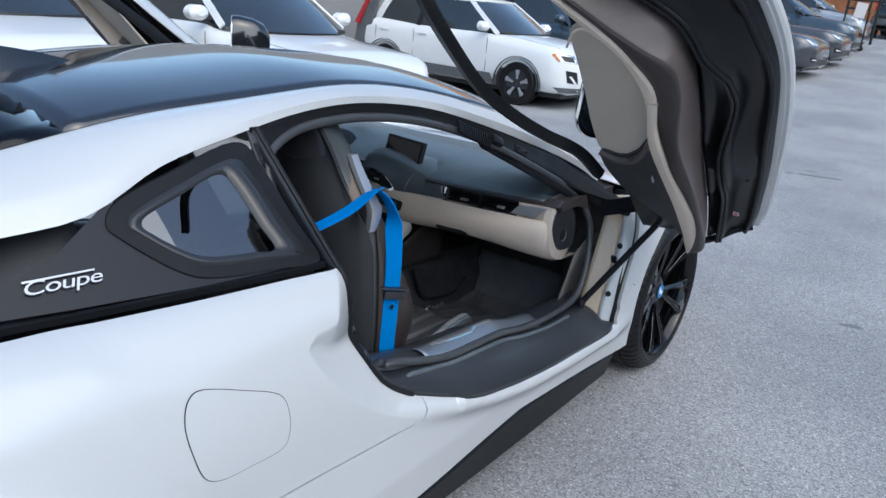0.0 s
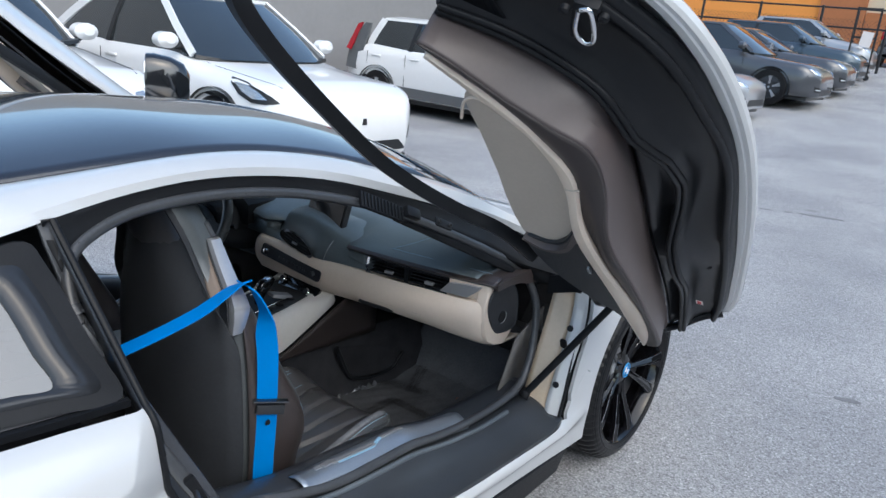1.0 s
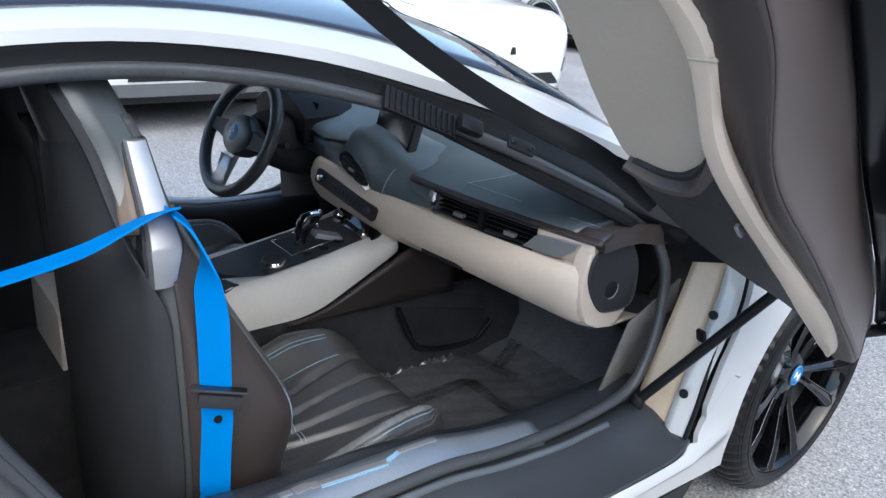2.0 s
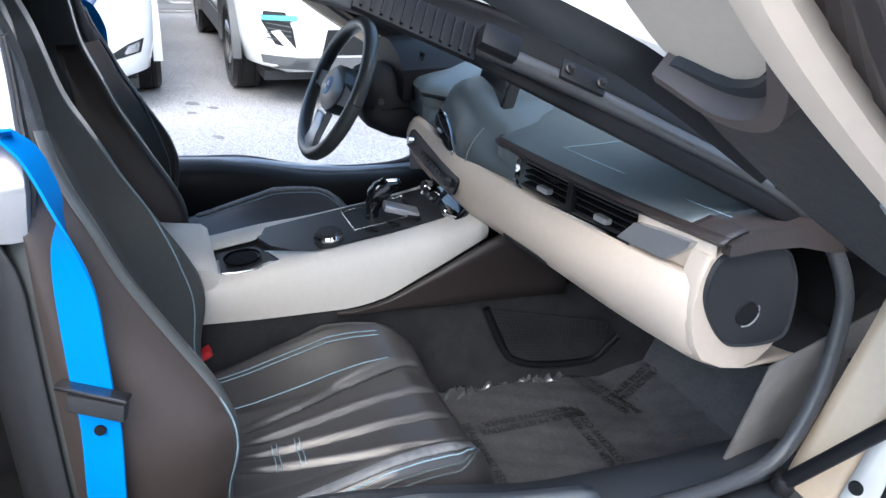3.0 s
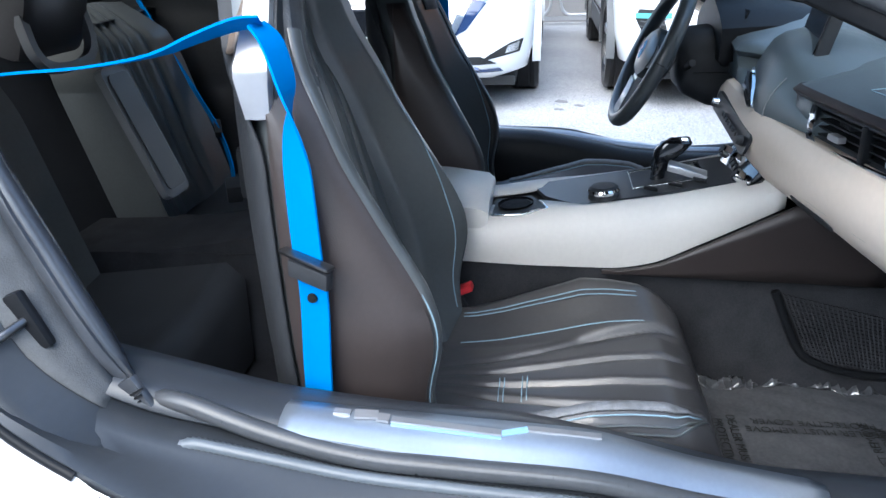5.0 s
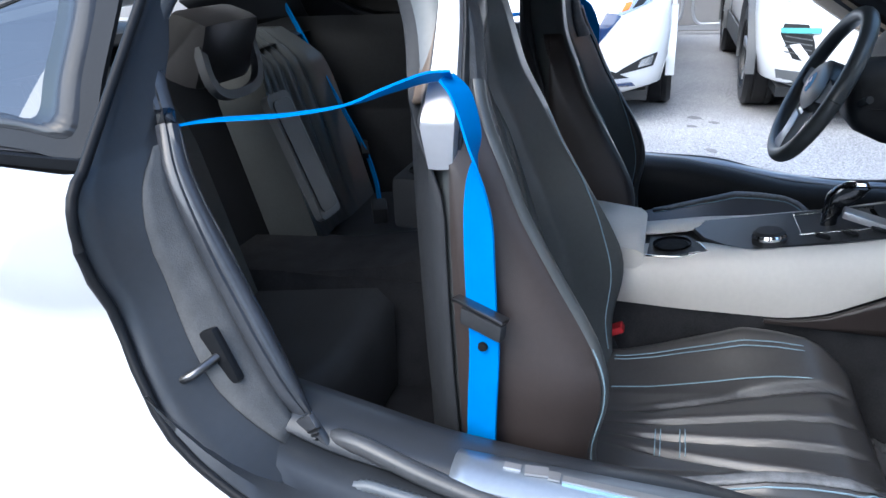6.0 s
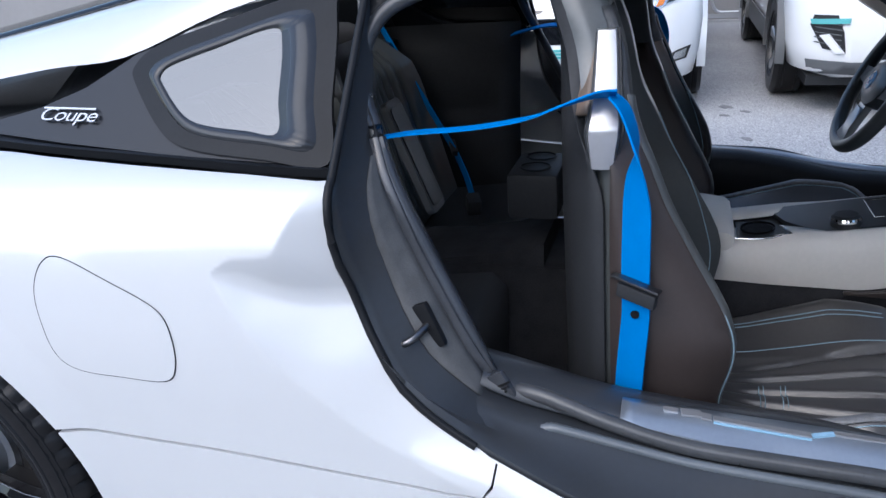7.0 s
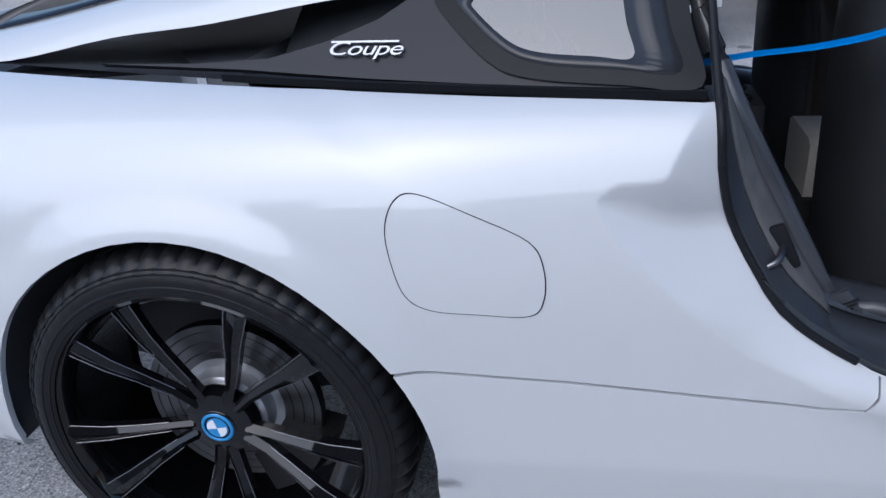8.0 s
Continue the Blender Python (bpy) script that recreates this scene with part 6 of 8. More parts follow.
# brown end of the dash above the speaker
endo = [(0.612, 0.816), (0.612, 0.832), (0.64, 0.842), (0.72, 0.846), (0.85, 0.852), (1.02, 0.852), (1.02, 0.79), (0.80, 0.800), (0.735, 0.816), (0.672, 0.819), (0.625, 0.815)]
part("dash_end", slab(endo, lambda a, b, c: Vector((0.742 + c, a, b)), 0.016), WING, dash, "brown leather dash end")
# speaker
spk_out = spline(SPK, 4, True)
spk = part("dash_speaker", loft([[Vector((x + 0.02 * (p.y - 0.73), 0.69 + (p.x - 0.69) * k, 0.73 + (p.y - 0.73) * k)) for p in spk_out] for x, k in ((0.715, 1.0), (0.737, 1.0), (0.741, 0.97), (0.738, 0.93))]), BLACKIN, dash, "black door-side speaker cover", sharp=25)
cut = [Vector((0.7395, 0.688 + 0.020 * math.cos(radians(a)), 0.710 + 0.020 * math.sin(radians(a)))) for a in range(-110, 40, 12)]
part("cover_mark", sweep(cut, 0.0013), THREADG, spk)
part("cover_disc", lathe([(0.0, 0.002), (0.018, 0.0018), (0.0195, 0.0)], 28, pose(0.7385, 0.686, 0.711, 0, 90, 0)), DEEP, spk, "round emblem disc")
# vents
ventob = new("side_vent")
ventob.parent = dash
tagged(ventob, "slim double air vent with bright frame")
vy = lambda x: yf(x) - 0.004
part("frame", sweep(spline([(0.605, vy(0.605), 0.775), (0.46, vy(0.46), 0.771), (0.325, vy(0.325), 0.770), (0.316, vy(0.316) - 0.002, 0.800), (0.318, vy(0.318), 0.823)], 5), [(-0.003, -0.0035), (0.003, -0.0035), (0.003, 0.0035), (-0.003, 0.0035)]), CHROME, ventob)
tipm = [Vector((x, vy(x) - 0.006, z)) for x, z in ((0.583, 0.779), (0.611, 0.812), (0.66, 0.817), (0.708, 0.818), (0.702, 0.806), (0.670, 0.778))]
bmt = loft([tipm, [p + Vector((0, 0.012, 0)) for p in tipm]])
part("bright_tip", bmt, ALU, ventob, "brushed metal blade", sharp=20)
for k in range(4):
    z = 0.782 + 0.011 * k
    part("slat", sweep([(0.325, vy(0.325) + 0.018, z), (0.395, vy(0.395) + 0.018, z), (0.448, vy(0.448) + 0.018, z)], [(-0.012, -0.0012), (0.012, -0.0012), (0.012, 0.0012), (-0.012, 0.0012)]), TRIM, ventob)
    part("slat", sweep([(0.468, vy(0.468) + 0.018, z), (0.53, vy(0.53) + 0.018, z), (0.598, vy(0.598) + 0.018, z)], [(-0.012, -0.0012), (0.012, -0.0012), (0.012, 0.0012), (-0.012, 0.0012)]), TRIM, ventob)
part("divider", box((0.014, 0.014, 0.052), pose(0.458, vy(0.458) + 0.008, 0.797, 0, 0, 8), bevel=0.003), TRIM, ventob)
for x in (0.40, 0.545):
    part("slider", box((0.030, 0.014, 0.010), pose(x, vy(x) - 0.002, 0.793, 0, 0, 8), bevel=0.003), ALU, ventob)
for k in range(5):
    part("louvre", box((0.002, 0.02, 0.018), pose(0.372 + 0.009 * k, vy(0.38) + 0.022, 0.810)), TRIM, ventob)
# seam line on the dash top
part("dash_seam", sweep([(x, yf(x) + 0.050, 0.8525 - 0.012 * max(0, x - 0.5)) for x in [0.36 + 0.35 * k / 20 for k in range(21)]], 0.0008), STITCH, dash)
part("dash_seam", sweep(spline([(0.37, 0.58, 0.8555), (0.40, 0.66, 0.869), (0.42, 0.78, 0.886), (0.43, 0.9, 0.894)], 5), 0.0008), STITCH, dash)
# centre pod: slate hood with vent, screen, beige surround
pod_zb = curve1([(-0.16, 0.762), (-0.10, 0.752), (0.0, 0.746), (0.10, 0.744), (0.16, 0.748), (0.24, 0.760), (0.32, 0.774)])
pod_zt = curve1([(-0.16, 0.855), (-0.11, 0.882), (-0.04, 0.896), (0.05, 0.892), (0.12, 0.880), (0.20, 0.858), (0.32, 0.836)])
pod_y = curve1([(-0.16, 0.575), (-0.12, 0.540), (0.0, 0.512), (0.09, 0.500), (0.13, 0.503), (0.20, 0.514), (0.32, 0.533)])


def pod_face(x, q):
    """The pod's front, q from its foot to where it rolls over."""
    zb_, zt_ = pod_zb(x), pod_zt(x)
    return Vector((x, pod_y(x) - 0.006 * math.sin(math.pi * q) + 0.022 * q * q, zb_ + (zt_ - 0.035 - zb_) * q))


loops = []
for k in range(33):
    x = -0.150 + 0.462 * k / 32
    zt_ = pod_zt(x)
    f = pod_face(x, 1.0)
    loops.append([pod_face(x, 0) + Vector((0, 0.012, -0.006))] + [pod_face(x, q) for q in (0, 0.25, 0.5, 0.75, 1.0)] + [f + Vector((0, 0.010, 0.016)), f + Vector((0, 0.028, 0.028)), Vector((x, f.y + 0.06, zt_)), Vector((x, f.y + 0.12, zt_ + 0.001)), Vector((x, f.y + 0.19, min(zt_, 0.872))), Vector((x, f.y + 0.2, 0.76))])
podp = part("centre_pod", loft(loops), SLATE, dash, "slate leather centre pod", sharp=60)
part("pod_seam", sweep([pod_face(0.135 + 0.02 * q, q) + Vector((0, -0.001, 0)) for q in [k / 12 for k in range(13)]] , 0.0012), THREADG, podp)
cv = [(-0.112, 0.797), (-0.078, 0.818), (-0.02, 0.822), (0.045, 0.810), (0.082, 0.788), (0.096, 0.771), (0.068, 0.757), (-0.01, 0.763), (-0.085, 0.774)]
cvo = [(p.x, p.y) for p in spline(cv, 3, True)]


def on_pod(x, z, out):
    q = (z - pod_zb(x)) / (pod_zt(x) - 0.035 - pod_zb(x))
    return pod_face(x, q) + Vector((0, -out, 0.1 * out))


cen = Vector((-0.004, 0.790))
cvent = part("centre_vent", slab(cvo, lambda a, b, c: on_pod(a, b, 0.001 + c), 0.006), CHROME, dash, "bright-framed centre vent", sharp=30)
cvi = [tuple(cen + Vector(((p[0] - cen.x) * 0.90, (p[1] - cen.y) * 0.74))) for p in cvo]
part("vent_hole", slab(cvi, lambda a, b, c: on_pod(a, b, 0.0072 + c), 0.0008), DEEP, cvent)
for q in (-0.5, 0.0, 0.5):
    part("slat", sweep([on_pod(x, cen.y - 0.10 * (x - cen.x) + 0.020 * q * (1 - 4 * max(0, x - 0.07)), 0.0088) for x in (-0.075, -0.03, 0.02, 0.07)], [(-0.002, -0.0011), (0.002, -0.0011), (0.002, 0.0011), (-0.002, 0.0011)]), BLACKIN, cvent)
part("slider", box((0.026, 0.006, 0.007), Matrix.Translation(on_pod(0.0, 0.790, 0.011)) @ pose(0, 0, 0, 0, 6, 0), bevel=0.002), ALU, cvent)
scr = part("display", box((0.215, 0.022, 0.110), pose(0.045, 0.605, 0.895, -14, 0, -10), bevel=0.006), BLACKIN, dash, "standing dark display")
part("display_glass", box((0.198, 0.003, 0.092), pose(0.0430, 0.5935, 0.898, -14, 0, -10)), SCREEN, scr)
# climate strip on the beige band
cl_z = lambda x: 0.727 - 0.085 * (x - 0.01)
cl = part("climate_panel", slab(rounded(0.295, 0.036, 0.008), lambda a, b, c: Vector((0.0 + a, yf(a) - 0.0315 - c + 0.35 * b, cl_z(a) + b)), 0.006), PANEL, dash, "dark grey climate panel")
for x in (-0.118, 0.118):
    part("rotary", lathe([(0, 0.012), (0.008, 0.011), (0.0095, 0.0)], 18, pose(x, yf(x) - 0.037, cl_z(x), 80, 0, 0)), CHROME if x < 0 else BLACKIN, cl)
for k in range(7):
    x = -0.045 + 0.020 * k
    part("key", box((0.013, 0.003, 0.008), pose(x, yf(x) - 0.0395, cl_z(x), -18, 5, 0), bevel=0.001), BLACKIN, cl)
# under-dash closure
part("under_dash", sheet(lambda a, b: (-0.74 + 1.46 * a, 0.66 + 0.36 * b, 0.615 - 0.05 * b), 8, 4), BLACKIN, dash, thick=0.006)

# ---- steering wheel and column ----
stw = new("steering_wheel")
stw.parent = coupe
tagged(stw, "black leather three-spoke steering wheel")
M = Matrix.Translation((-0.40, 0.372, 0.800)) @ Vector((0.0, -0.90, 0.43)).to_track_quat('Z', 'Y').to_matrix().to_4x4()
rimp = [Vector((0.178 * math.cos(a), 0.172 * math.sin(a), 0)) for a in [k * math.tau / 56 for k in range(57)]]
bm = sweep(rimp, [(0.0175 * math.cos(k * math.tau / 12), 0.0185 * math.sin(k * math.tau / 12)) for k in range(12)], caps=False, up=(0, 0, 1))
bm.transform(M)
part("rim", bm, LEATHER_IN, stw)
pad = loft([[Vector((x * w, y * w, z)) for x, y in [(0.078 * math.cos(a) * (1 + 0.12 * math.cos(2 * a)), 0.062 * math.sin(a)) for a in [k * math.tau / 28 for k in range(28)]]] for w, z in ((0.9, -0.045), (1.0, -0.02), (0.96, 0.008), (0.75, 0.018), (0.3, 0.022))])
pad.transform(M)
part("airbag_pad", pad, LEATHER_IN, stw)
for a in (0, 180, 270):
    sp = loft([[Vector((r, q * w, h)) for q, h in ((-1, -0.012), (1, -0.012), (1, 0.006), (-1, 0.006))] for r, w in ((0.06, 0.030), (0.11, 0.022), (0.168, 0.017))])
    sp.transform(M @ pose(0, 0, 0, 0, 0, a))
    part("spoke", sp, ALU if a == 270 else BLACKIN, stw)
bz = loft([[Vector((q * w, -r, 0.009)) for q in (-1, -0.4, 0.4, 1)] for r, w in ((0.07, 0.04), (0.12, 0.028), (0.166, 0.05))], caps=False)
bz.transform(M)
part("spoke_blade", bz, ALU, stw, "bright lower spoke", thick=0.004)
em = part("emblem", lathe([(0, 0.0245), (0.020, 0.0245), (0.024, 0.022)], 28, M), BLUE, stw, "round blue and white emblem")
dq = bmesh.new()
for k in (0, 2):
    dq.faces.new([dq.verts.new(M @ Vector(p)) for p in [(0, 0, 0.026)] + [(0.013 * math.cos(radians(90 * k + q * 15)), 0.013 * math.sin(radians(90 * k + q * 15)), 0.026) for q in range(7)]])
part("emblem_field", dq, WHITEP, em)
colb = loft([[Vector((-0.385 + w * x, y, z0 + h * z)) for x, z in rounded(2, 2, 0.7, 5)] for y, w, z0, h in ((0.425, 0.060, 0.795, 0.060), (0.445, 0.080, 0.785, 0.075), (0.50, 0.092, 0.775, 0.090), (0.58, 0.102, 0.768, 0.100), (0.66, 0.112, 0.768, 0.105))])
shroud = part("column_shroud", colb, BLACKIN, stw, "black steering column shroud", sharp=50)
part("shroud_seam", sweep([Vector((-0.385 + 0.0945, y, 0.770)) for y in (0.455, 0.50, 0.56)], 0.0016), DEEP, shroud)
part("shroud_knob", lathe([(0, 0.012), (0.010, 0.012), (0.012, 0.008), (0.012, 0)], 16, pose(-0.292, 0.52, 0.795, 0, 90, 0)), DEEP, shroud)
for sx in (-1, 1):
    st = sweep([M @ Vector((sx * 0.06, 0.0, -0.075)), M @ Vector((sx * 0.11, 0.02, -0.07)), M @ Vector((sx * 0.155, 0.03, -0.065))], 0.008)
    part("stalk", st, BLACKIN, stw)
bino = loft([[Vector((-0.40 + 0.15 * c, y, z0 + h * (1 - c * c))) for c in (-1, -0.7, -0.3, 0, 0.3, 0.7, 1)] + [Vector((-0.25, y, 0.80)), Vector((-0.55, y, 0.80))] for y, z0, h in ((0.50, 0.87, 0.055), (0.60, 0.875, 0.055), (0.74, 0.87, 0.03))])
bn = part("instrument_hood", bino, DEEP, dash, "black instrument hood")
part("instrument_screen", box((0.25, 0.004, 0.08), pose(-0.40, 0.545, 0.868, -20, 0, 0)), SCREEN, bn)

# ---- floor mat under printed film ----
def film_z(x, y):
    b = (y - 0.40) / 0.66
    return 0.245 + 0.06 * max(0.0, b - 0.68) / 0.32 + 0.12 * max(0.0, b - 0.84) / 0.16


fm = part("floor_film", sheet(lambda a, b: (0.168 + 0.50 * a, 0.40 + 0.66 * b, film_z(0, 0.40 + 0.66 * b) + 0.0022 * math.sin(23 * a + 9 * b) * math.sin(17 * b) + 0.0012 * math.sin(61 * a - 40 * b)), 40, 50), FILM, coupe, "grey plastic protective film with printed warning", thick=0.002)
edge = [Vector((0.162 + 0.012 * math.sin(k * 0.13), 0.42 + 0.47 * k / 90, film_z(0, 0.42 + 0.47 * k / 90) + 0.012 + 0.004 * math.sin(k * 0.41 + 1))) for k in range(91)]
rnd_f = random.Random(11)
kink = [rnd_f.uniform(-1, 1) for _ in range(91)]
cr = bmesh.new()
rw = [[cr.verts.new(p + Vector((0.030 * q + 0.004 * math.sin(i * 0.8 + q * 3), 0.004 * kink[i] * q, (0.007 * kink[i] + 0.004 * math.sin(i * 0.9)) * math.sin(math.pi * q) - 0.008 * q))) for q in (0, 0.25, 0.5, 0.75, 1)] for i, p in enumerate(edge)]
for a, b in zip(rw, rw[1:]):
    for k in range(4):
        cr.faces.new((a[k], a[k + 1], b[k + 1], b[k]))
part("film_edge", cr, CLEARF, fm, "crumpled clear film edge", sharp=28, thick=0.001)
for i, (cx, cy, ang) in enumerate(((0.33, 0.61, -90), (0.415, 0.695, 180), (0.41, 0.470, 0), (0.255, 0.815, 15), (0.26, 0.915, 112), (0.55, 0.60, -90))):
    for k, tx in enumerate(("DEALER MUST REMOVE", "PROTECTIVE COVER")):
        off = Matrix.Rotation(radians(ang), 4, 'Z') @ Vector((0, -0.024 * k, 0))
        lettering(tx, 0.023, Matrix.Translation((cx + off.x, cy + off.y, film_z(0, cy + off.y) + 0.0055)) @ pose(0, 0, 0, 10.5 if cy > 0.85 else 0, 0, 0) @ pose(0, 0, 0, 0, 0, ang), 0.0002, INK, "printed_warning", fm)
part("leaf_scrap", slab([(0, 0), (0.012, 0.006), (0.02, 0.0), (0.012, -0.006)], lambda a, b, c: Vector((0.485 + a, 0.865 + b * 1.4 - a, film_z(0, 0.865) + 0.012 + c + a)), 0.001), AMBER, fm, "dry yellow leaf scrap")

# ---- upswung doors ----
# frame of the lining: u along the door from its hinge end, v towards the sill edge, n outwards
D_0 = Vector((1.152, 0.780, 0.753))
D_U = Vector((0.0831, -0.7843, 0.6148)).normalized()
D_V = Vector((0.9959, 0.0882, -0.0221))
D_V = (D_V - D_U * D_U.dot(D_V)).normalized()
D_N = D_U.cross(D_V).normalized()
if D_N.z < 0:
    D_N = -D_N
D_BOW = curve1([(-0.4, 0.0), (0.0, -0.014), (0.2, -0.048), (0.38, -0.062), (0.50, -0.061), (0.60, -0.060), (0.68, -0.063), (0.75, -0.065), (0.83, -0.050), (0.90, -0.026), (1.05, -0.012), (1.3, -0.004), (1.6, 0.0)])
# frame of the window bow and the mirror
F_N = Vector((0.2312, 0.5703, 0.7882)).normalized()
F_U = Vector((0.121, -0.821, 0.558)).normalized()
F_V = -F_N.cross(F_U).normalized() if F_N.cross(F_U).x < 0 else F_N.cross(F_U).normalized()


def D(u, v, n=0.0):
    """A point of the raised door; the lining bows inwards between its ends."""
    return D_0 + D_U * u + D_V * v + D_N * (n + D_BOW(u) * max(0.0, 1 - max(0.0, n) / 0.12))


def F(u, v, n=0.0):
    return Vector((1.168, 0.681, 0.783)) + F_U * u + F_V * v + F_N * n


def build_door(s):
    d = new("door")
    d.parent = coupe
    tagged(d, "white upswung door with dark brown and ivory lining")
    RM = Matrix((D_U, D_V, D_N)).transposed().to_4x4()
    # outer white skin and its folded edge
    edge = spline([(-0.07, 0.185, 0.178), (0.05, 0.212, 0.170), (0.20, 0.230, 0.166), (0.411, 0.250, 0.165), (0.60, 0.262, 0.165), (0.76, 0.264, 0.165), (0.88, 0.258, 0.164), (1.0, 0.240, 0.162), (1.11, 0.210, 0.158), (1.22, 0.160, 0.150), (1.33, 0.07, 0.138), (1.39, -0.06, 0.12)], 6)
    belt_e = spline([(-0.07, -0.19, 0.17), (0.05, -0.20, 0.15), (0.20, -0.20, 0.13), (0.40, -0.20, 0.10), (0.60, -0.20, 0.09), (0.76, -0.20, 0.085), (0.88, -0.20, 0.08), (1.0, -0.20, 0.08), (1.11, -0.20, 0.08), (1.22, -0.20, 0.08), (1.33, -0.20, 0.08), (1.37, -0.19, 0.08)], 6)
    bm = bmesh.new()
    rows = []
    for a, b in zip(edge, belt_e):
        row = []
        for k in range(9):
            q = k / 8
            p = a.lerp(b, q)
            row.append(bm.verts.new(D(p.x, p.y, p.z + 0.055 * math.sin(math.pi * min(1, q * 1.02)) ** 0.8 + 0.014)))
        rows.append(row)
    for a, b in zip(rows, rows[1:]):
        for k in range(8):
            bm.faces.new((a[k], a[k + 1], b[k + 1], b[k]))
    part("outer_skin", flip(bm, s), PAINT, d, "white painted door skin", thick=0.004)
    # hemmed flange: a narrow white return with a step
    bm = bmesh.new()
    rows = [[bm.verts.new(D(p.x, p.y + dv, p.z + dn)) for dv, dn in ((-0.034, -0.004), (-0.026, -0.009), (-0.012, -0.009), (-0.010, -0.005), (-0.001, -0.005), (0.004, 0.001), (0.005, 0.012), (0.0, 0.018))] for p in edge]
    for a, b in zip(rows, rows[1:]):
        for k in range(7):
            bm.faces.new((a[k], a[k + 1], b[k + 1], b[k]))
    part("hem", flip(bm, s), PAINT, d, "white hemmed door flange", thick=0.002, sharp=30)
    # black inner shell
    pad_e = spline([(-0.06, 0.040, 0.078), (0.08, 0.052, 0.078), (0.22, 0.062, 0.078), (0.40, 0.066, 0.078), (0.56, 0.066, 0.078), (0.72, 0.075, 0.077), (0.86, 0.077, 0.076), (0.98, 0.072, 0.075), (1.07, 0.052, 0.075), (1.125, -0.02, 0.073), (1.20, -0.12, 0.070), (1.25, -0.20, 0.068)], 6)
    prof_s = ((0.10, 0.004), (0.13, -0.008), (0.16, -0.010), (0.20, -0.006), (0.23, 0.010), (0.30, 0.016), (0.42, 0.014), (0.46, 0.004), (0.49, -0.010), (0.535, -0.013), (0.57, -0.008), (0.60, 0.008), (0.68, 0.018), (0.80, 0.016), (0.92, 0.010), (1.0, 0.016))

    def groove_f(u):
        return float(np.interp(u, [-0.1, 0.33, 0.57, 0.8, 0.9, 1.0, 1.1, 1.25], [0.75, 0.72, 0.74, 0.62, 0.66, 0.84, 0.92, 0.93]))

    def shell_at(i, f, dn):
        a, b = edge[i], pad_e[i]
        g = groove_f(a.x) + 0.015 * math.sin(a.x * 14)
        f2 = f * g / 0.535 if f < 0.535 else 1 - (1 - f) * (1 - g) / 0.465
        p = a.lerp(b, f2)
        swell = 0.012 * math.sin(a.x * 11) * math.sin(math.pi * f) ** 2
        return D(p.x, p.y, p.z + dn + swell)
    bm = bmesh.new()
    rows = [[bm.verts.new(shell_at(i, f, dn)) for f, dn in prof_s] for i in range(len(edge))]
    for a, b in zip(rows, rows[1:]):
        for k in range(len(prof_s) - 1):
            bm.faces.new((a[k], a[k + 1], b[k + 1], b[k]))
    part("inner_shell", flip(bm, s), SHELL, d, "black moulded inner door shell", thick=0.003, sharp=70)
    bm = bmesh.new()
    rows = []
    for i, (a, b) in enumerate(zip(edge, belt_e)):
        pe = pad_e[i]
        bb = a.lerp(b, 0.7)
        rows.append([bm.verts.new(D(pe.x, pe.y - 0.004, pe.z + 0.012)), bm.verts.new(D(bb.x, bb.y, 0.09)), bm.verts.new(D(b.x, b.y + 0.005, 0.08))])
    for a, b in zip(rows, rows[1:]):
        for k in range(2):
            bm.faces.new((a[k], a[k + 1], b[k + 1], b[k]))
    part("shell_back", flip(bm, s), SHELL, d, thick=0.003)
    # rubber seals running along the shell
    for off, dn, r in ((0.165, -0.014, 0.0085), (0.50, -0.016, 0.0065), (0.56, -0.014, 0.0065)):
        pts = [shell_at(i, off, dn) for i in range(len(edge))]
        part("shell_seal", flip(sweep(pts, r), s), RUBBER, d)
    end_cap = spline([D(-0.055, 0.035, 0.07), D(-0.075, 0.07, 0.10), D(-0.072, 0.12, 0.14), D(-0.070, 0.17, 0.165)], 5)
    part("shell_foot", flip(sweep(end_cap, 0.012), s), RUBBER, d, "black rubber foot of the shell")
    # trim pad: dark front face between the ivory strip and the knee of the side
    knee = spline([(0.03, 0.030), (0.1, 0.071), (0.258, 0.089), (0.45, 0.088), (0.632, 0.076), (0.793, 0.061), (0.948, 0.071), (1.036, 0.057), (1.082, -0.003), (1.141, -0.071), (1.223, -0.149), (1.258, -0.195)], 5)
    outer = spline([(0.03, 0.020), (0.12, 0.042), (0.25, 0.066), (0.387, 0.074), (0.506, 0.056), (0.615, 0.035), (0.728, 0.024), (0.833, 0.011), (0.945, 0.013), (1.036, -0.030), (1.111, -0.074), (1.235, -0.186)], 5)
    inner = spline([(0.022, 0.012), (0.12, 0.020), (0.25, 0.030), (0.423, 0.026), (0.54, 0.013), (0.62, 0.004), (0.698, -0.003), (0.791, -0.011), (0.92, -0.012), (1.046, -0.052), (1.125, -0.118), (1.225, -0.195)], 5)
    bm = bmesh.new()
    rows = [[bm.verts.new(D(o.x, o.y - 0.008, 0.005)), bm.verts.new(D(*(o * 0.5 + k * 0.5)[:2], -0.001)), bm.verts.new(D(*(o * 0.08 + k * 0.92)[:2], -0.003)), bm.verts.new(D(k.x, k.y, -0.002))] for o, k in zip(outer, knee)]
    for a, b in zip(rows, rows[1:]):
        for k in range(3):
            bm.faces.new((a[k], a[k + 1], b[k + 1], b[k]))
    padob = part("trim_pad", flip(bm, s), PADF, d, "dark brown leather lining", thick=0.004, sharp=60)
    # broad side of the pad, down to the shell, with a crease at the knee
    bm = bmesh.new()
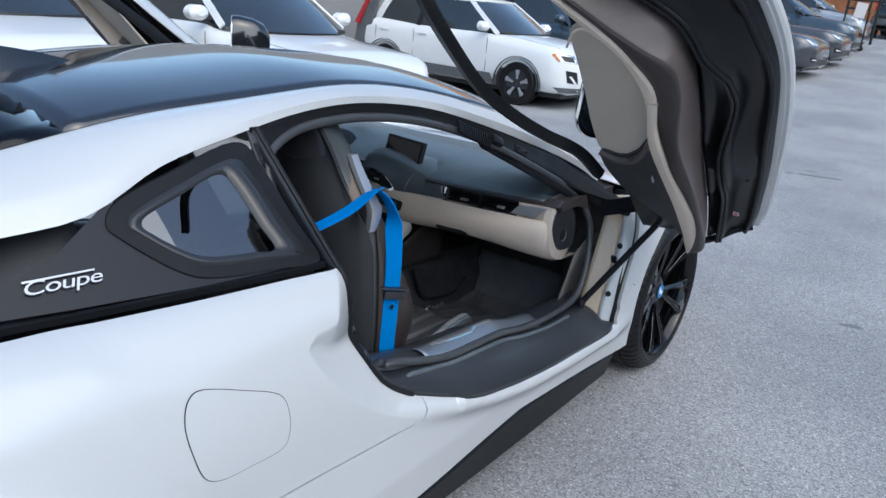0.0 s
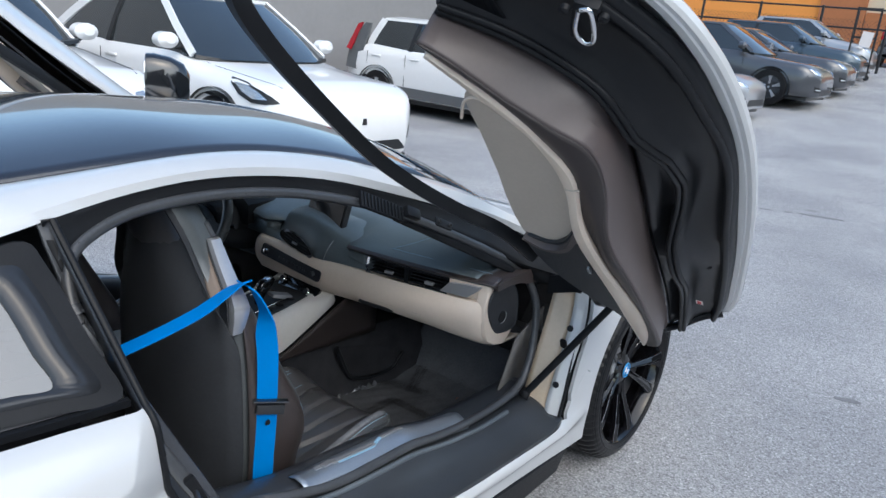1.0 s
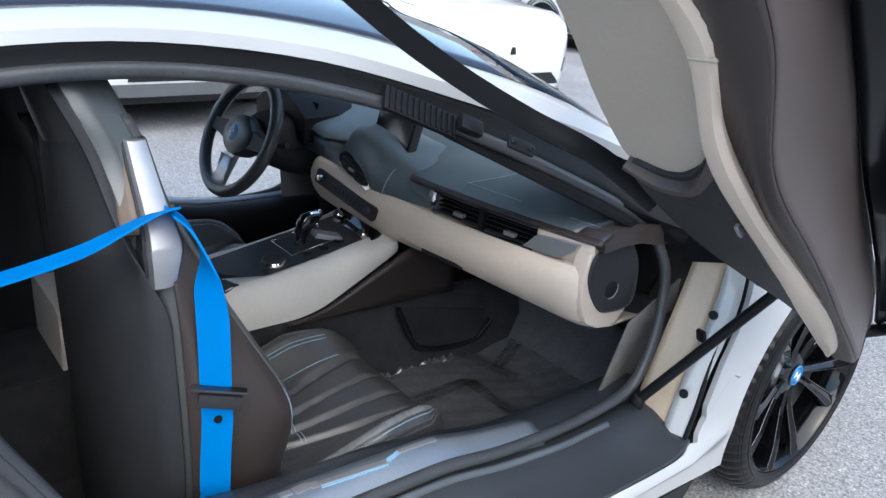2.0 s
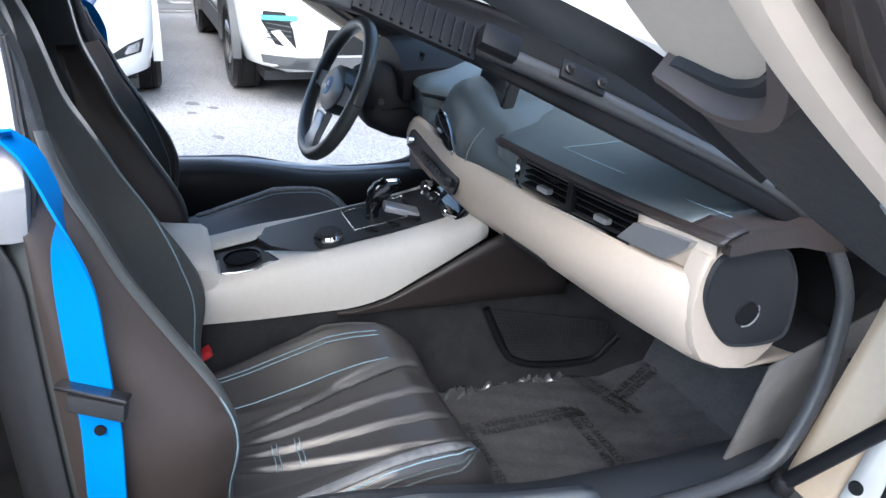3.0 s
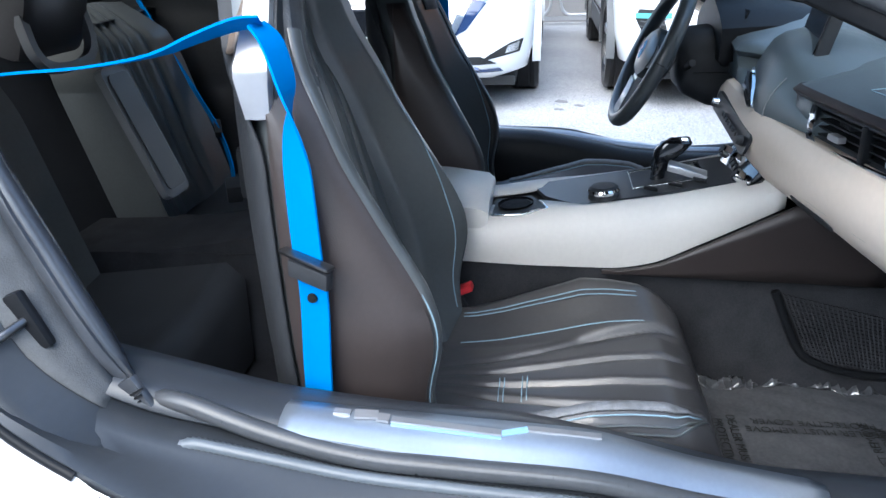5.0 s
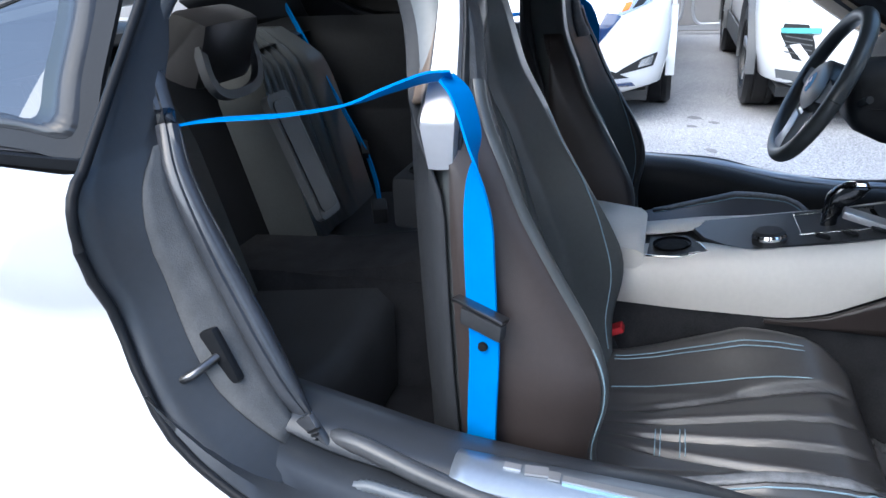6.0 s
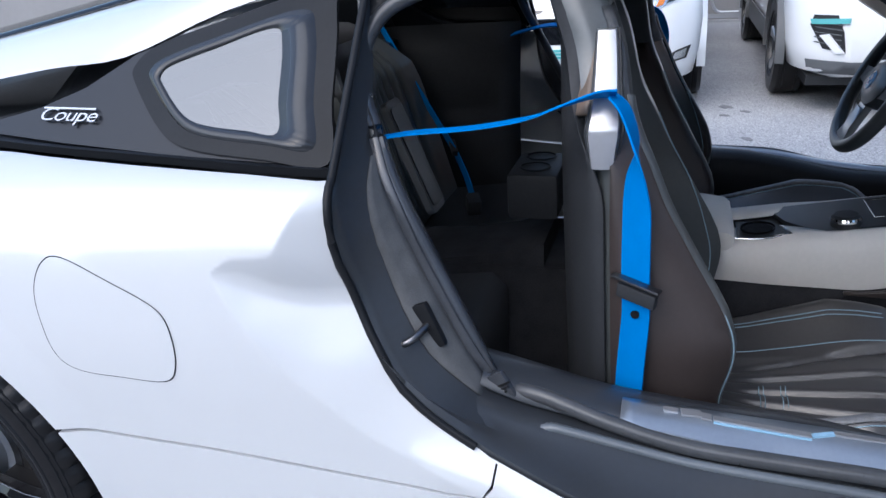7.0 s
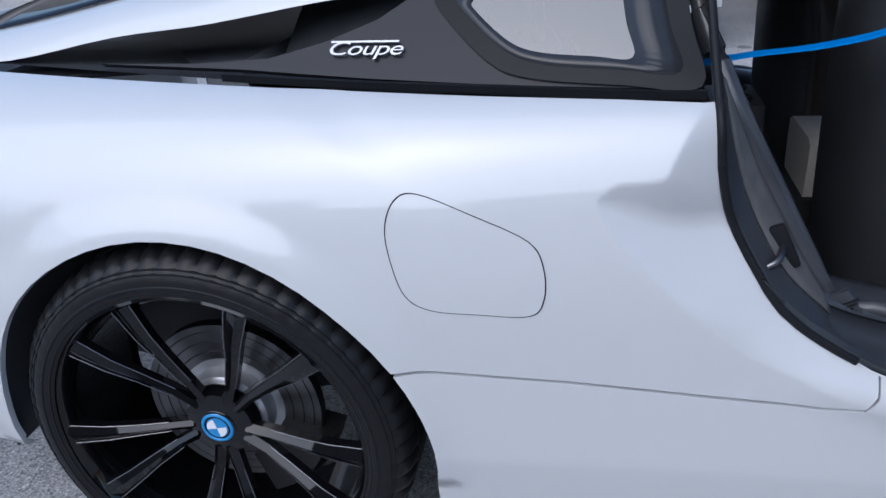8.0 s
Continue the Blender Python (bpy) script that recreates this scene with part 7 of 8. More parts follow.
    rows = [[bm.verts.new(D(p.x, p.y, -0.0015)), bm.verts.new(D(p.x + 0.001, p.y + 0.002, 0.004)), bm.verts.new(D(*(p * 0.6 + q.xy * 0.4)[:2], 0.042)), bm.verts.new(D(*(p * 0.1 + q.xy * 0.9)[:2], 0.076)), bm.verts.new(D(q.x, q.y - 0.006, 0.096))] for p, q in zip(knee, [pad_e[round(i * (len(pad_e) - 1) / (len(knee) - 1))] for i in range(len(knee))])]
    for a, b in zip(rows, rows[1:]):
        for k in range(4):
            bm.faces.new((a[k], a[k + 1], b[k + 1], b[k]))
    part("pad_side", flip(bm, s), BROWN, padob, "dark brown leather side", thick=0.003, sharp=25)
    part("knee_stitching", flip(sweep([D(p.x, p.y - 0.004, -0.0035) for p in knee], 0.0008), s), BROWN, padob)
    # ivory armrest strip, proud of the pad
    bm = bmesh.new()
    rows = []
    for o, k2 in zip(outer, inner):
        lift = -0.006
        rows.append([bm.verts.new(D(o.x, o.y, 0.006)), bm.verts.new(D(o.x, o.y, lift * 0.1)), bm.verts.new(D(*(o * 0.8 + k2 * 0.2)[:2], lift)), bm.verts.new(D(*(o * 0.3 + k2 * 0.7)[:2], lift)), bm.verts.new(D(*k2[:2], lift * 0.4)), bm.verts.new(D(k2.x, k2.y - 0.008, 0.034))])
    for a, b in zip(rows, rows[1:]):
        for k in range(5):
            bm.faces.new((a[k], a[k + 1], b[k + 1], b[k]))
    part("armrest_strip", flip(bm, s), BEIGE, padob, "ivory leather strip", thick=0.003)
    part("strip_joint", flip(box((0.004, 0.030, 0.004), Matrix.Translation(D(0.915, 0.006, -0.0065)) @ RM @ pose(0, 0, 0, 0, 0, -8), bevel=0.001), s), BEIGE_D, padob)
    # pocket: a stone coloured lining with a dark grab recess at its foot
    pk = spline([(1.118, -0.158), (1.124, -0.116), (1.046, -0.054), (0.945, -0.014), (0.86, -0.002), (0.79, 0.006), (0.74, -0.016), (0.66, -0.075), (0.625, -0.12), (0.632, -0.172), (0.70, -0.184), (0.866, -0.188), (1.06, -0.188)], 4, True)
    part("pocket_lining", flip(slab([(p.x, p.y) for p in pk], lambda a, b, c: D(a, b, c + 0.020 + 0.012 * math.sin((a - 0.60) * 6.0)), 0.004), s), BEIGE_D, padob, "stone grey pocket lining")
    part("pocket_welt", flip(sweep([D(p.x, p.y, 0.0) for p in spline([(1.06, -0.186), (1.116, -0.158), (1.124, -0.118), (1.046, -0.055), (0.945, -0.016), (0.90, -0.008)], 6)], 0.003), s), BEIGE, padob, "ivory welt of the pocket")
    dk = spline([(0.755, -0.010), (0.66, -0.072), (0.63, -0.12), (0.635, -0.172), (0.55, -0.178), (0.43, -0.140), (0.317, -0.075), (0.24, -0.024), (0.10, 0.010), (0.06, 0.016), (0.25, 0.028), (0.42, 0.028), (0.57, 0.020)], 4, True)
    part("handle_panel", flip(slab([(p.x, p.y) for p in dk], lambda a, b, c: D(a, b, c + 0.018), 0.007), s), BLACKIN, padob, "black grab handle panel")
    hb = spline([D(0.760, -0.012, 0.022), D(0.67, -0.050, 0.020), D(0.625, -0.085, 0.019), D(0.612, -0.13, 0.019), D(0.632, -0.176, 0.022)], 5)
    part("grab_handle", flip(sweep(hb, [(-0.006, -0.016), (0.006, -0.016), (0.009, 0.0), (0.006, 0.016), (-0.006, 0.016), (-0.009, 0.0)], up=tuple(D_N)), s), BROWN, padob, "brown leather rim of the grab recess")
    part("handle_clip", flip(box((0.030, 0.007, 0.008), Matrix.Translation(D(0.54, -0.035, 0.014)) @ RM, bevel=0.002), s), ALU, padob)
    part("pocket_floor", flip(slab([(1.20, -0.19), (1.0, -0.02), (0.06, 0.02), (0.30, -0.10), (0.55, -0.19)], lambda a, b, c: D(a, b, c + 0.045), 0.006), s), BLACKIN, padob)
    # latch and screws at the rear end
    lt = part("door_latch", flip(box((0.085, 0.040, 0.02), Matrix.Translation(D(1.236, 0.050, 0.094)) @ RM @ pose(0, 0, 0, 0, 0, 18), bevel=0.005), s), DEEP, d, "black door latch with bright hook")
    part("latch_hook", flip(sweep(spline([D(1.270, 0.052, 0.080), D(1.230, 0.040, 0.076), D(1.208, 0.050, 0.074), D(1.212, 0.066, 0.074), D(1.240, 0.072, 0.076), D(1.272, 0.070, 0.080), D(1.272, 0.056, 0.080)], 4), 0.0042), s), CHROME, lt)
    for a, b, nn in ((1.270, 0.030, 0.078), (1.249, 0.084, 0.086), (0.635, 0.150, 0.140), (0.95, 0.165, 0.140), (0.30, 0.160, 0.140)):
        part("screw", flip(lathe([(0, 0.004), (0.004, 0.004), (0.005, 0.003), (0.008, 0.002), (0.009, -0.006)], 14, Matrix.Translation(D(a, b, nn)) @ (-D_N).to_track_quat('Z', 'Y').to_matrix().to_4x4()), s), DEEP, d)
    if s > 0:
        tag = part("warning_sticker", box((0.024, 0.018, 0.001), Matrix.Translation(D(0.118, 0.135, 0.112)) @ RM), PAPER, d, "small red and white sticker")
        part("sticker_mark", box((0.018, 0.010, 0.0012), Matrix.Translation(D(0.119, 0.135, 0.1114)) @ RM), RED, tag)
    # window frame bow and pane, leaning in from the belt
    ga = radians(18)
    gd = -math.cos(ga) * F_V - math.sin(ga) * F_N
    W = lambda u, h: F(u, -0.24) + gd * h
    bow = spline([W(0.30, 0.02), W(0.44, 0.06), W(0.52, 0.15), (W(0.62, 0.225)), W(0.75, 0.275), W(0.95, 0.29), W(1.15, 0.285), W(1.30, 0.25), W(1.42, 0.16), W(1.45, 0.02)], 6)
    part("window_frame", flip(sweep(bow, [(-0.011, -0.016), (0.011, -0.016), (0.014, 0.0), (0.011, 0.016), (-0.011, 0.016), (-0.014, 0.0)], up=tuple(F_N)), s), RUBBER, d, "black window frame bow")
    # mirror on the belt corner
    arm_m = sweep([F(0.22, -0.26, 0.10), F(0.26, -0.31, 0.14), F(0.30, -0.36, 0.17)], 0.014)
    mir = part("door_mirror", flip(arm_m, s), GLOSS, d, "gloss black door mirror")
    mo = F(0.31, -0.40, 0.20)
    ax_y = Vector((-0.6, 0.8, -0.05)).normalized()
    ax_z = Vector((0.08, 0.05, 1)).normalized()
    ax_x = ax_y.cross(ax_z).normalized()
    R3 = Matrix((ax_x, ax_y, ax_z)).transposed().to_4x4()
    shell = loft([[Vector((w * x, y, h * z)) for x, z in rounded(0.11, 0.19, 0.045, 5)] for y, w, h in ((-0.045, 1.0, 1.0), (-0.02, 1.03, 1.03), (0.03, 0.96, 0.97), (0.07, 0.75, 0.8), (0.09, 0.4, 0.45))])
    shell.transform(Matrix.Translation(mo) @ R3 @ Matrix.Scale(1.2, 4))
    part("mirror_shell", flip(shell, s), GLOSS, mir, "gloss black mirror shell")
    mg = slab([(x * 0.86, z * 0.88) for x, z in rounded(0.11, 0.19, 0.045, 5)], lambda a, b, c: Vector((a, -0.0455 - c, b)), 0.002)
    mg.transform(Matrix.Translation(mo) @ R3 @ Matrix.Scale(1.2, 4))
    part("mirror_glass", flip(mg, s), CHROME, mir, "mirror glass")
    return d


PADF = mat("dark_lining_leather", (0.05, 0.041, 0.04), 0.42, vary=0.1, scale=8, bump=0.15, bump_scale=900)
SHELL = mat("moulded_shell_black", (0.009, 0.010, 0.012), 0.33, spec=0.26, vary=0.2, scale=6)
for s in (1, -1):
    build_door(s)

# ---- parked cars of the lot: nose towards +x ----
SECT_Y = [0.80, 0.95, 0.985, 1.0, 0.985, 0.94, 0.84, 0.45, 0.0]
SECT_Z = [0.0, 0.07, 0.28, 0.55, 0.80, 0.95, 1.0, 1.022, 1.03]
PLASTICG = mat("dark_grille_plastic", (0.012, 0.013, 0.014), 0.4, vary=0.2, scale=20)
DARKGLASS = mat("dark_car_glass", (0.02, 0.026, 0.03), 0.06, coat=1.0, vary=0.25, scale=2.5)


def simple_wheel(parent, at, r, w, face, rim_mat, spokes=5):
    """A road wheel; face: +1 or -1, the side of y that it shows."""
    h = new("wheel")
    h.parent = parent
    h.matrix_basis = pose(*at, -90 * face, 0, 0)
    part("tyre", lathe([(r * 0.66, -w / 2), (r * 0.90, -w / 2), (r, -w / 2 + 0.03), (r, -0.055), (r * 0.985, -0.05), (r * 0.985, -0.042), (r, -0.037), (r, 0.037), (r * 0.985, 0.042), (r * 0.985, 0.05), (r, 0.055), (r, w / 2 - 0.03), (r * 0.92, w / 2), (r * 0.68, w / 2), (r * 0.66, w / 2 - 0.02)], 40), TYRE, h)
    part("rim", lathe([(r * 0.67, w / 2 - 0.012), (r * 0.63, w / 2 - 0.012), (r * 0.60, w / 2 - 0.05), (r * 0.2, w / 2 - 0.09), (0, w / 2 - 0.09)], 36), PLASTICG, h)
    for k in range(spokes):
        sp = loft([[Vector((rr, q * ww, hh + dz)) for q, dz in ((-1, 0), (1, 0), (0.8, 0.012), (-0.8, 0.012))] for rr, ww, hh in ((r * 0.06, 0.03, w / 2 - 0.05), (r * 0.35, 0.022, w / 2 - 0.035), (r * 0.65, 0.045, w / 2 - 0.024))])
        sp.transform(pose(0, 0, 0, 0, 0, k * 360 / spokes + 18))
        part("spoke", sp, rim_mat, h)
    part("hub_cap", lathe([(0, w / 2 - 0.03), (r * 0.09, w / 2 - 0.032), (r * 0.11, w / 2 - 0.05)], 18), rim_mat, h)
    return h


def parked_car(name, label, nose, y_mid, z0, length, width, belt, height, axles, r, paint, shape, rim_mat=ALU, clad=None, spokes=5, turn=0.0, glass=None, group="cars on the lot"):
    """shape: (hood_end, screen_top, roof_end, tail_base) as distances from the nose; hood and belt heights in belt."""
    car = thing(name, label, "car", group, at=(nose, y_mid, z0), turn=turn)
    w = width / 2
    hood_z, belt_z, low = belt
    hood_end, scr_top, roof_end, tail = shape
    def half_width(d):
        return w * (1 - 0.36 * (1 - min(1.0, d / 0.45)) ** 2.6 - 0.16 * max(0, 1 - (length - d) / 0.5) ** 2)

    def z_range(d):
        zt = float(np.interp(d, [0, 0.04, 0.12, 0.35, hood_end, hood_end + 0.5, length - 0.25, length], [hood_z * 0.66, hood_z * 0.76, hood_z * 0.83, hood_z * 0.92, hood_z, belt_z, belt_z + 0.04, belt_z - 0.03]))
        zl = low + 0.05 * max(0, 1 - d / 0.12) + 0.10 * max(0, 1 - (length - d) / 0.4)
        return zl, zt

    def nose_x(y, z):
        """Where the nose or fender meets a line along the car at (y, z)."""
        y = abs(y)
        lo_, hi_ = 0.0, 1.6
        for _ in range(22):
            m_ = (lo_ + hi_) / 2
            zl, zt = z_range(m_)
            q = (z - zl) / (zt - zl)
            hw = half_width(m_) * float(np.interp(q, SECT_Z, SECT_Y)) if q < 1.03 else -1
            if hw >= y:
                hi_ = m_
            else:
                lo_ = m_
        return -hi_

    def flank(d, z):
        """Half-width of the body at d behind the nose, height z."""
        zl, zt = z_range(d)
        return half_width(d) * float(np.interp((z - zl) / (zt - zl), SECT_Z, SECT_Y))
    nose_x.flank = flank
    loops = []
    ds = [0, 0.012, 0.03, 0.06, 0.10, 0.15, 0.21, 0.28, 0.36, 0.46] + [0.46 + (length - 0.46) * k / 24 for k in range(1, 25)]
    for d in ds:
        ww = half_width(d)
        zl, zt = z_range(d)
        half = [(0.0, zl)] + [(ww * a, zl + (zt - zl) * b) for a, b in zip(SECT_Y, SECT_Z)][:-2] + [(ww * 0.45, zt + 0.022), (0.0, zt + 0.03)]
        ring = half + [(-a, b) for a, b in half[-2:0:-1]]
        loops.append([Vector((-d, a, b)) for a, b in ring])
    body = part("body", loft(loops), paint, car, sharp=65)
    # bonnet shut lines and the dark cowl below the screen
    for sy in (1, -1):
        ln = []
        for k in range(13):
            d = 0.30 + (hood_end + 0.10 - 0.30) * k / 12
            zl, zt = z_range(d)
            ln.append(Vector((-d, sy * half_width(d) * 0.80, zl + (zt - zl) * 1.002 + 0.001)))
        part("bonnet_seam", sweep(ln, 0.0035), PLASTICG, car)
    zl, zt = z_range(hood_end + 0.03)
    part("cowl", sweep([Vector((-hood_end - 0.02 - 0.20 * (c * c), c * w * 0.86, zt + 0.018 * (1 - c * c) + 0.012 + 0.05 * abs(c) ** 3)) for c in [-1 + k / 8 for k in range(17)]], [(-0.05, -0.02), (0.05, -0.02), (0.04, 0.012), (-0.04, 0.012)]), PLASTICG, car, "black windscreen cowl")
    # glasshouse
    tw = w * 0.74
    base_o = [(-hood_end + 0.05, 0.0), (-hood_end - 0.02, w * 0.55), (-hood_end - 0.22, w * 0.88), (-(scr_top + roof_end) / 2, w * 0.93), (-tail + 0.25, w * 0.86), (-tail, w * 0.5), (-tail - 0.04, 0)]
    top_o = [(-scr_top, 0.0), (-scr_top - 0.02, tw * 0.6), (-scr_top - 0.10, tw * 0.93), (-(scr_top + roof_end) / 2, tw), (-roof_end + 0.12, tw * 0.94), (-roof_end, tw * 0.6), (-roof_end - 0.01, 0)]

    def ring(o, z, grow=0.0):
        pts = o + [(a, -b) for a, b in o[-2:0:-1]]
        return [Vector((a, b, z)) for a, b in pts]
    zb = belt_z - 0.02
    zr = height - 0.07
    mid = [Vector(((p.x + q.x) / 2, (p.y + q.y) / 2 * 1.02, (p.z + q.z) / 2)) for p, q in zip(ring(base_o, zb), ring(top_o, zr))]
    part("glasshouse", loft([ring(base_o, zb - 0.03), mid, ring(top_o, zr)]), glass or DARKGLASS, car, "dark side windows and windscreen", sharp=25)
    roofp = [[Vector((p.x, p.y, zr - 0.012)) for p in ring([(a * 1.0, b * 1.025) for a, b in top_o], zr)], [Vector((p.x, p.y * 1.0, zr + 0.03)) for p in ring(top_o, zr)], [Vector(((p.x - ring(top_o, zr)[3].x) * 0.82 + ring(top_o, zr)[3].x, p.y * 0.72, zr + 0.065)) for p in ring(top_o, zr)]]
    part("roof", loft(roofp), paint, car, sharp=50)
    for sy in (1, -1):
        for bi, ti, sz in ((2, 2, 0.035), (4, 4, 0.07)):
            a, b = Vector((base_o[bi][0], sy * base_o[bi][1], zb)), Vector((top_o[ti][0], sy * top_o[ti][1], zr))
            m_ = a.lerp(b, 0.5) + Vector((0, sy * 0.014, 0.0))
            part("pillar", sweep([a, m_, b], [(-sz, -0.012), (sz, -0.012), (sz, 0.012), (-sz, 0.012)], up=(0, sy, 0.5)), paint, car)
        a, b = Vector((-(scr_top + roof_end) / 2 - 0.05, sy * w * 0.932, zb)), Vector((-(scr_top + roof_end) / 2, sy * tw * 1.0, zr))
        part("centre_pillar", sweep([a, a.lerp(b, 0.5) + Vector((0, sy * 0.012, 0)), b], [(-0.04, -0.008), (0.04, -0.008), (0.04, 0.008), (-0.04, 0.008)], up=(0, sy, 0.5)), PLASTICG, car)
        mx = -hood_end - 0.42
        mp_ = part("mirror", loft([[Vector((mx + dx, sy * (w * 0.95 + 0.10) + a * 0.11, belt_z + 0.09 + b * 0.075)) for a, b in [(math.cos(q * math.tau / 14), math.sin(q * math.tau / 14)) for q in range(14)]] if k else [Vector((mx + dx, sy * (w * 0.95 + 0.10) + a * 0.05, belt_z + 0.09 + b * 0.03)) for a, b in [(math.cos(q * math.tau / 14), math.sin(q * math.tau / 14)) for q in range(14)]] for k, dx in ((0, 0.11), (1, 0.06), (1, -0.04))]), paint, car)
        part("mirror_foot", box((0.05, 0.14, 0.03), pose(mx, sy * (w * 0.93 + 0.02), belt_z + 0.02), bevel=0.008), PLASTICG, mp_)
        # door shut lines and handles
        for dd in (hood_end + 0.35, (scr_top + roof_end) / 2 + 0.1, (scr_top + roof_end) / 2 + 0.95):
            part("shut_line", box((0.006, 0.006, belt_z - low - 0.16), pose(-dd, sy * (w * 0.993), (belt_z + low) / 2 + 0.0)), PLASTICG, car)
        for dd in ((scr_top + roof_end) / 2 - 0.10, (scr_top + roof_end) / 2 + 0.75):
            part("door_handle", box((0.20, 0.025, 0.028), pose(-dd, sy * (w * 0.995), belt_z - 0.14), bevel=0.008), paint, car)
        for ax in axles:
            lip = [(ax_r, hgt) for ax_r, hgt in ((r + (0.09 if clad else 0.065), -0.05), (r + (0.09 if clad else 0.065), 0.006), (r + 0.05, 0.010), (r + 0.045, -0.05))]
            bm = lathe(lip, 44)
            bmesh.ops.delete(bm, geom=[v for v in bm.verts if v.co.y > r - low - 0.03], context='VERTS')
            bm.transform(pose(-ax, sy * (w * 0.985), r - 0.01, 90 * sy, 0, 0) @ pose(0, 0, 0, 0, 0, 0 if sy < 0 else 180))
            part("arch_lip", bm, clad or paint, car)
            aw = lathe([(0, 0.006), (r + 0.055, 0.006), (r + 0.055, -0.01)], 40, pose(-ax, sy * (w * 0.985), r - 0.01, -90 * sy, 0, 0))
            bmesh.ops.bisect_plane(aw, geom=aw.verts[:] + aw.edges[:] + aw.faces[:], plane_co=(0, 0, low + 0.03), plane_no=(0, 0, -1), clear_outer=True)
            part("arch_well", aw, BLACKIN, car)
            simple_wheel(car, (-ax, sy * (w - 0.085), r), r, 0.215, sy, rim_mat, spokes)
        if clad:
            part("door_cladding", slab([(-hood_end - 0.15, low + 0.05), (-length + 1.15, low + 0.05), (-length + 1.10, low + 0.22), (-hood_end - 0.25, low + 0.20)], lambda a, b, c: Vector((a, sy * (w * 0.97 + 0.02 + c), b)), 0.012), clad, car, "dark lower door cladding")
    part("under_tray", box((length * 0.93, width * 0.86, 0.06), pose(-length / 2, 0, low - 0.02)), PLASTICG, car)
    return car, nose_x


def on_nose(car, nose_x, pieces):
    """Pieces that lie on a nose: (name, outline of (y, z), stand-off, material, label); both: also mirrored."""
    for nm, out, off, mt, lb, both in pieces:
        for sy in ((1, -1) if both else (1,)):
            ob = skin(nm, [(sy * a, b) for a, b in out], lambda a, b: (nose_x(a, b) + off, a, b), 1, mt, car, lb, step=0.05, hem=0.02 + off)
    return ob


# white compact hatch opposite the open doors
leafc, nx = parked_car("hatchback", "white electric hatchback with low fog lamps", -3.36, -0.86, 0, 4.48, 1.79, (0.98, 1.02, 0.21), 1.54, (0.94, 3.62), 0.316, PAINT_B, (1.15, 1.95, 3.75, 4.25))
on_nose(leafc, nx, [
    ("grille", [(-0.42, 0.50), (0.42, 0.50), (0.30, 0.72), (-0.30, 0.72)], 0.006, GLOSS, "dark closed grille", False),
    ("v_trim", [(0.36, 0.50), (0.40, 0.50), (0.52, 0.74), (0.46, 0.74)], 0.016, CHROME, "bright v-shaped trim", True),
    ("blue_accent", [(0.40, 0.50), (0.47, 0.53), (0.60, 0.69), (0.52, 0.72)], 0.008, NAVY, "dark blue accent", True),
    ("lower_intake", [(-0.66, 0.315), (0.66, 0.315), (0.56, 0.365), (-0.56, 0.365)], 0.006, PLASTICG, "black lower intake", False),
    ("fog_recess", [(0.56, 0.335), (0.80, 0.375), (0.825, 0.455), (0.74, 0.435), (0.62, 0.375)], 0.005, PLASTICG, "black fog lamp recess", True),
    ("fog_lamp", [(0.71, 0.375), (0.79, 0.385), (0.80, 0.44), (0.73, 0.42)], 0.012, LAMPIN, "clear fog lamp", True),
    ("headlamp", [(0.50, 0.715), (0.60, 0.70), (0.78, 0.77), (0.82, 0.84), (0.70, 0.82), (0.54, 0.76)], 0.010, LAMPIN, "swept clear headlamp", True),
    ("headlamp_mask", [(0.66, 0.73), (0.72, 0.75), (0.76, 0.80), (0.70, 0.79)], 0.016, PLASTICG, "", True),
    ("indicator", [(0.60, 0.715), (0.64, 0.725), (0.66, 0.77), (0.62, 0.765)], 0.017, AMBER, "amber indicator", True),
    ("splitter", [(-0.70, 0.262), (0.70, 0.262), (0.68, 0.285), (-0.68, 0.285)], 0.02, NAVY, "dark blue splitter stripe", False),
    ("number_plate", [(-0.15, 0.40), (0.15, 0.40), (0.15, 0.49), (-0.15, 0.49)], 0.02, WHITEP, "white number plate", False),
])
for k in range(3):
    part("plate_bar", box((0.004, 0.20, 0.016), pose(0.024, 0.0, 0.42 + 0.022 * k)), TEAL, leafc)

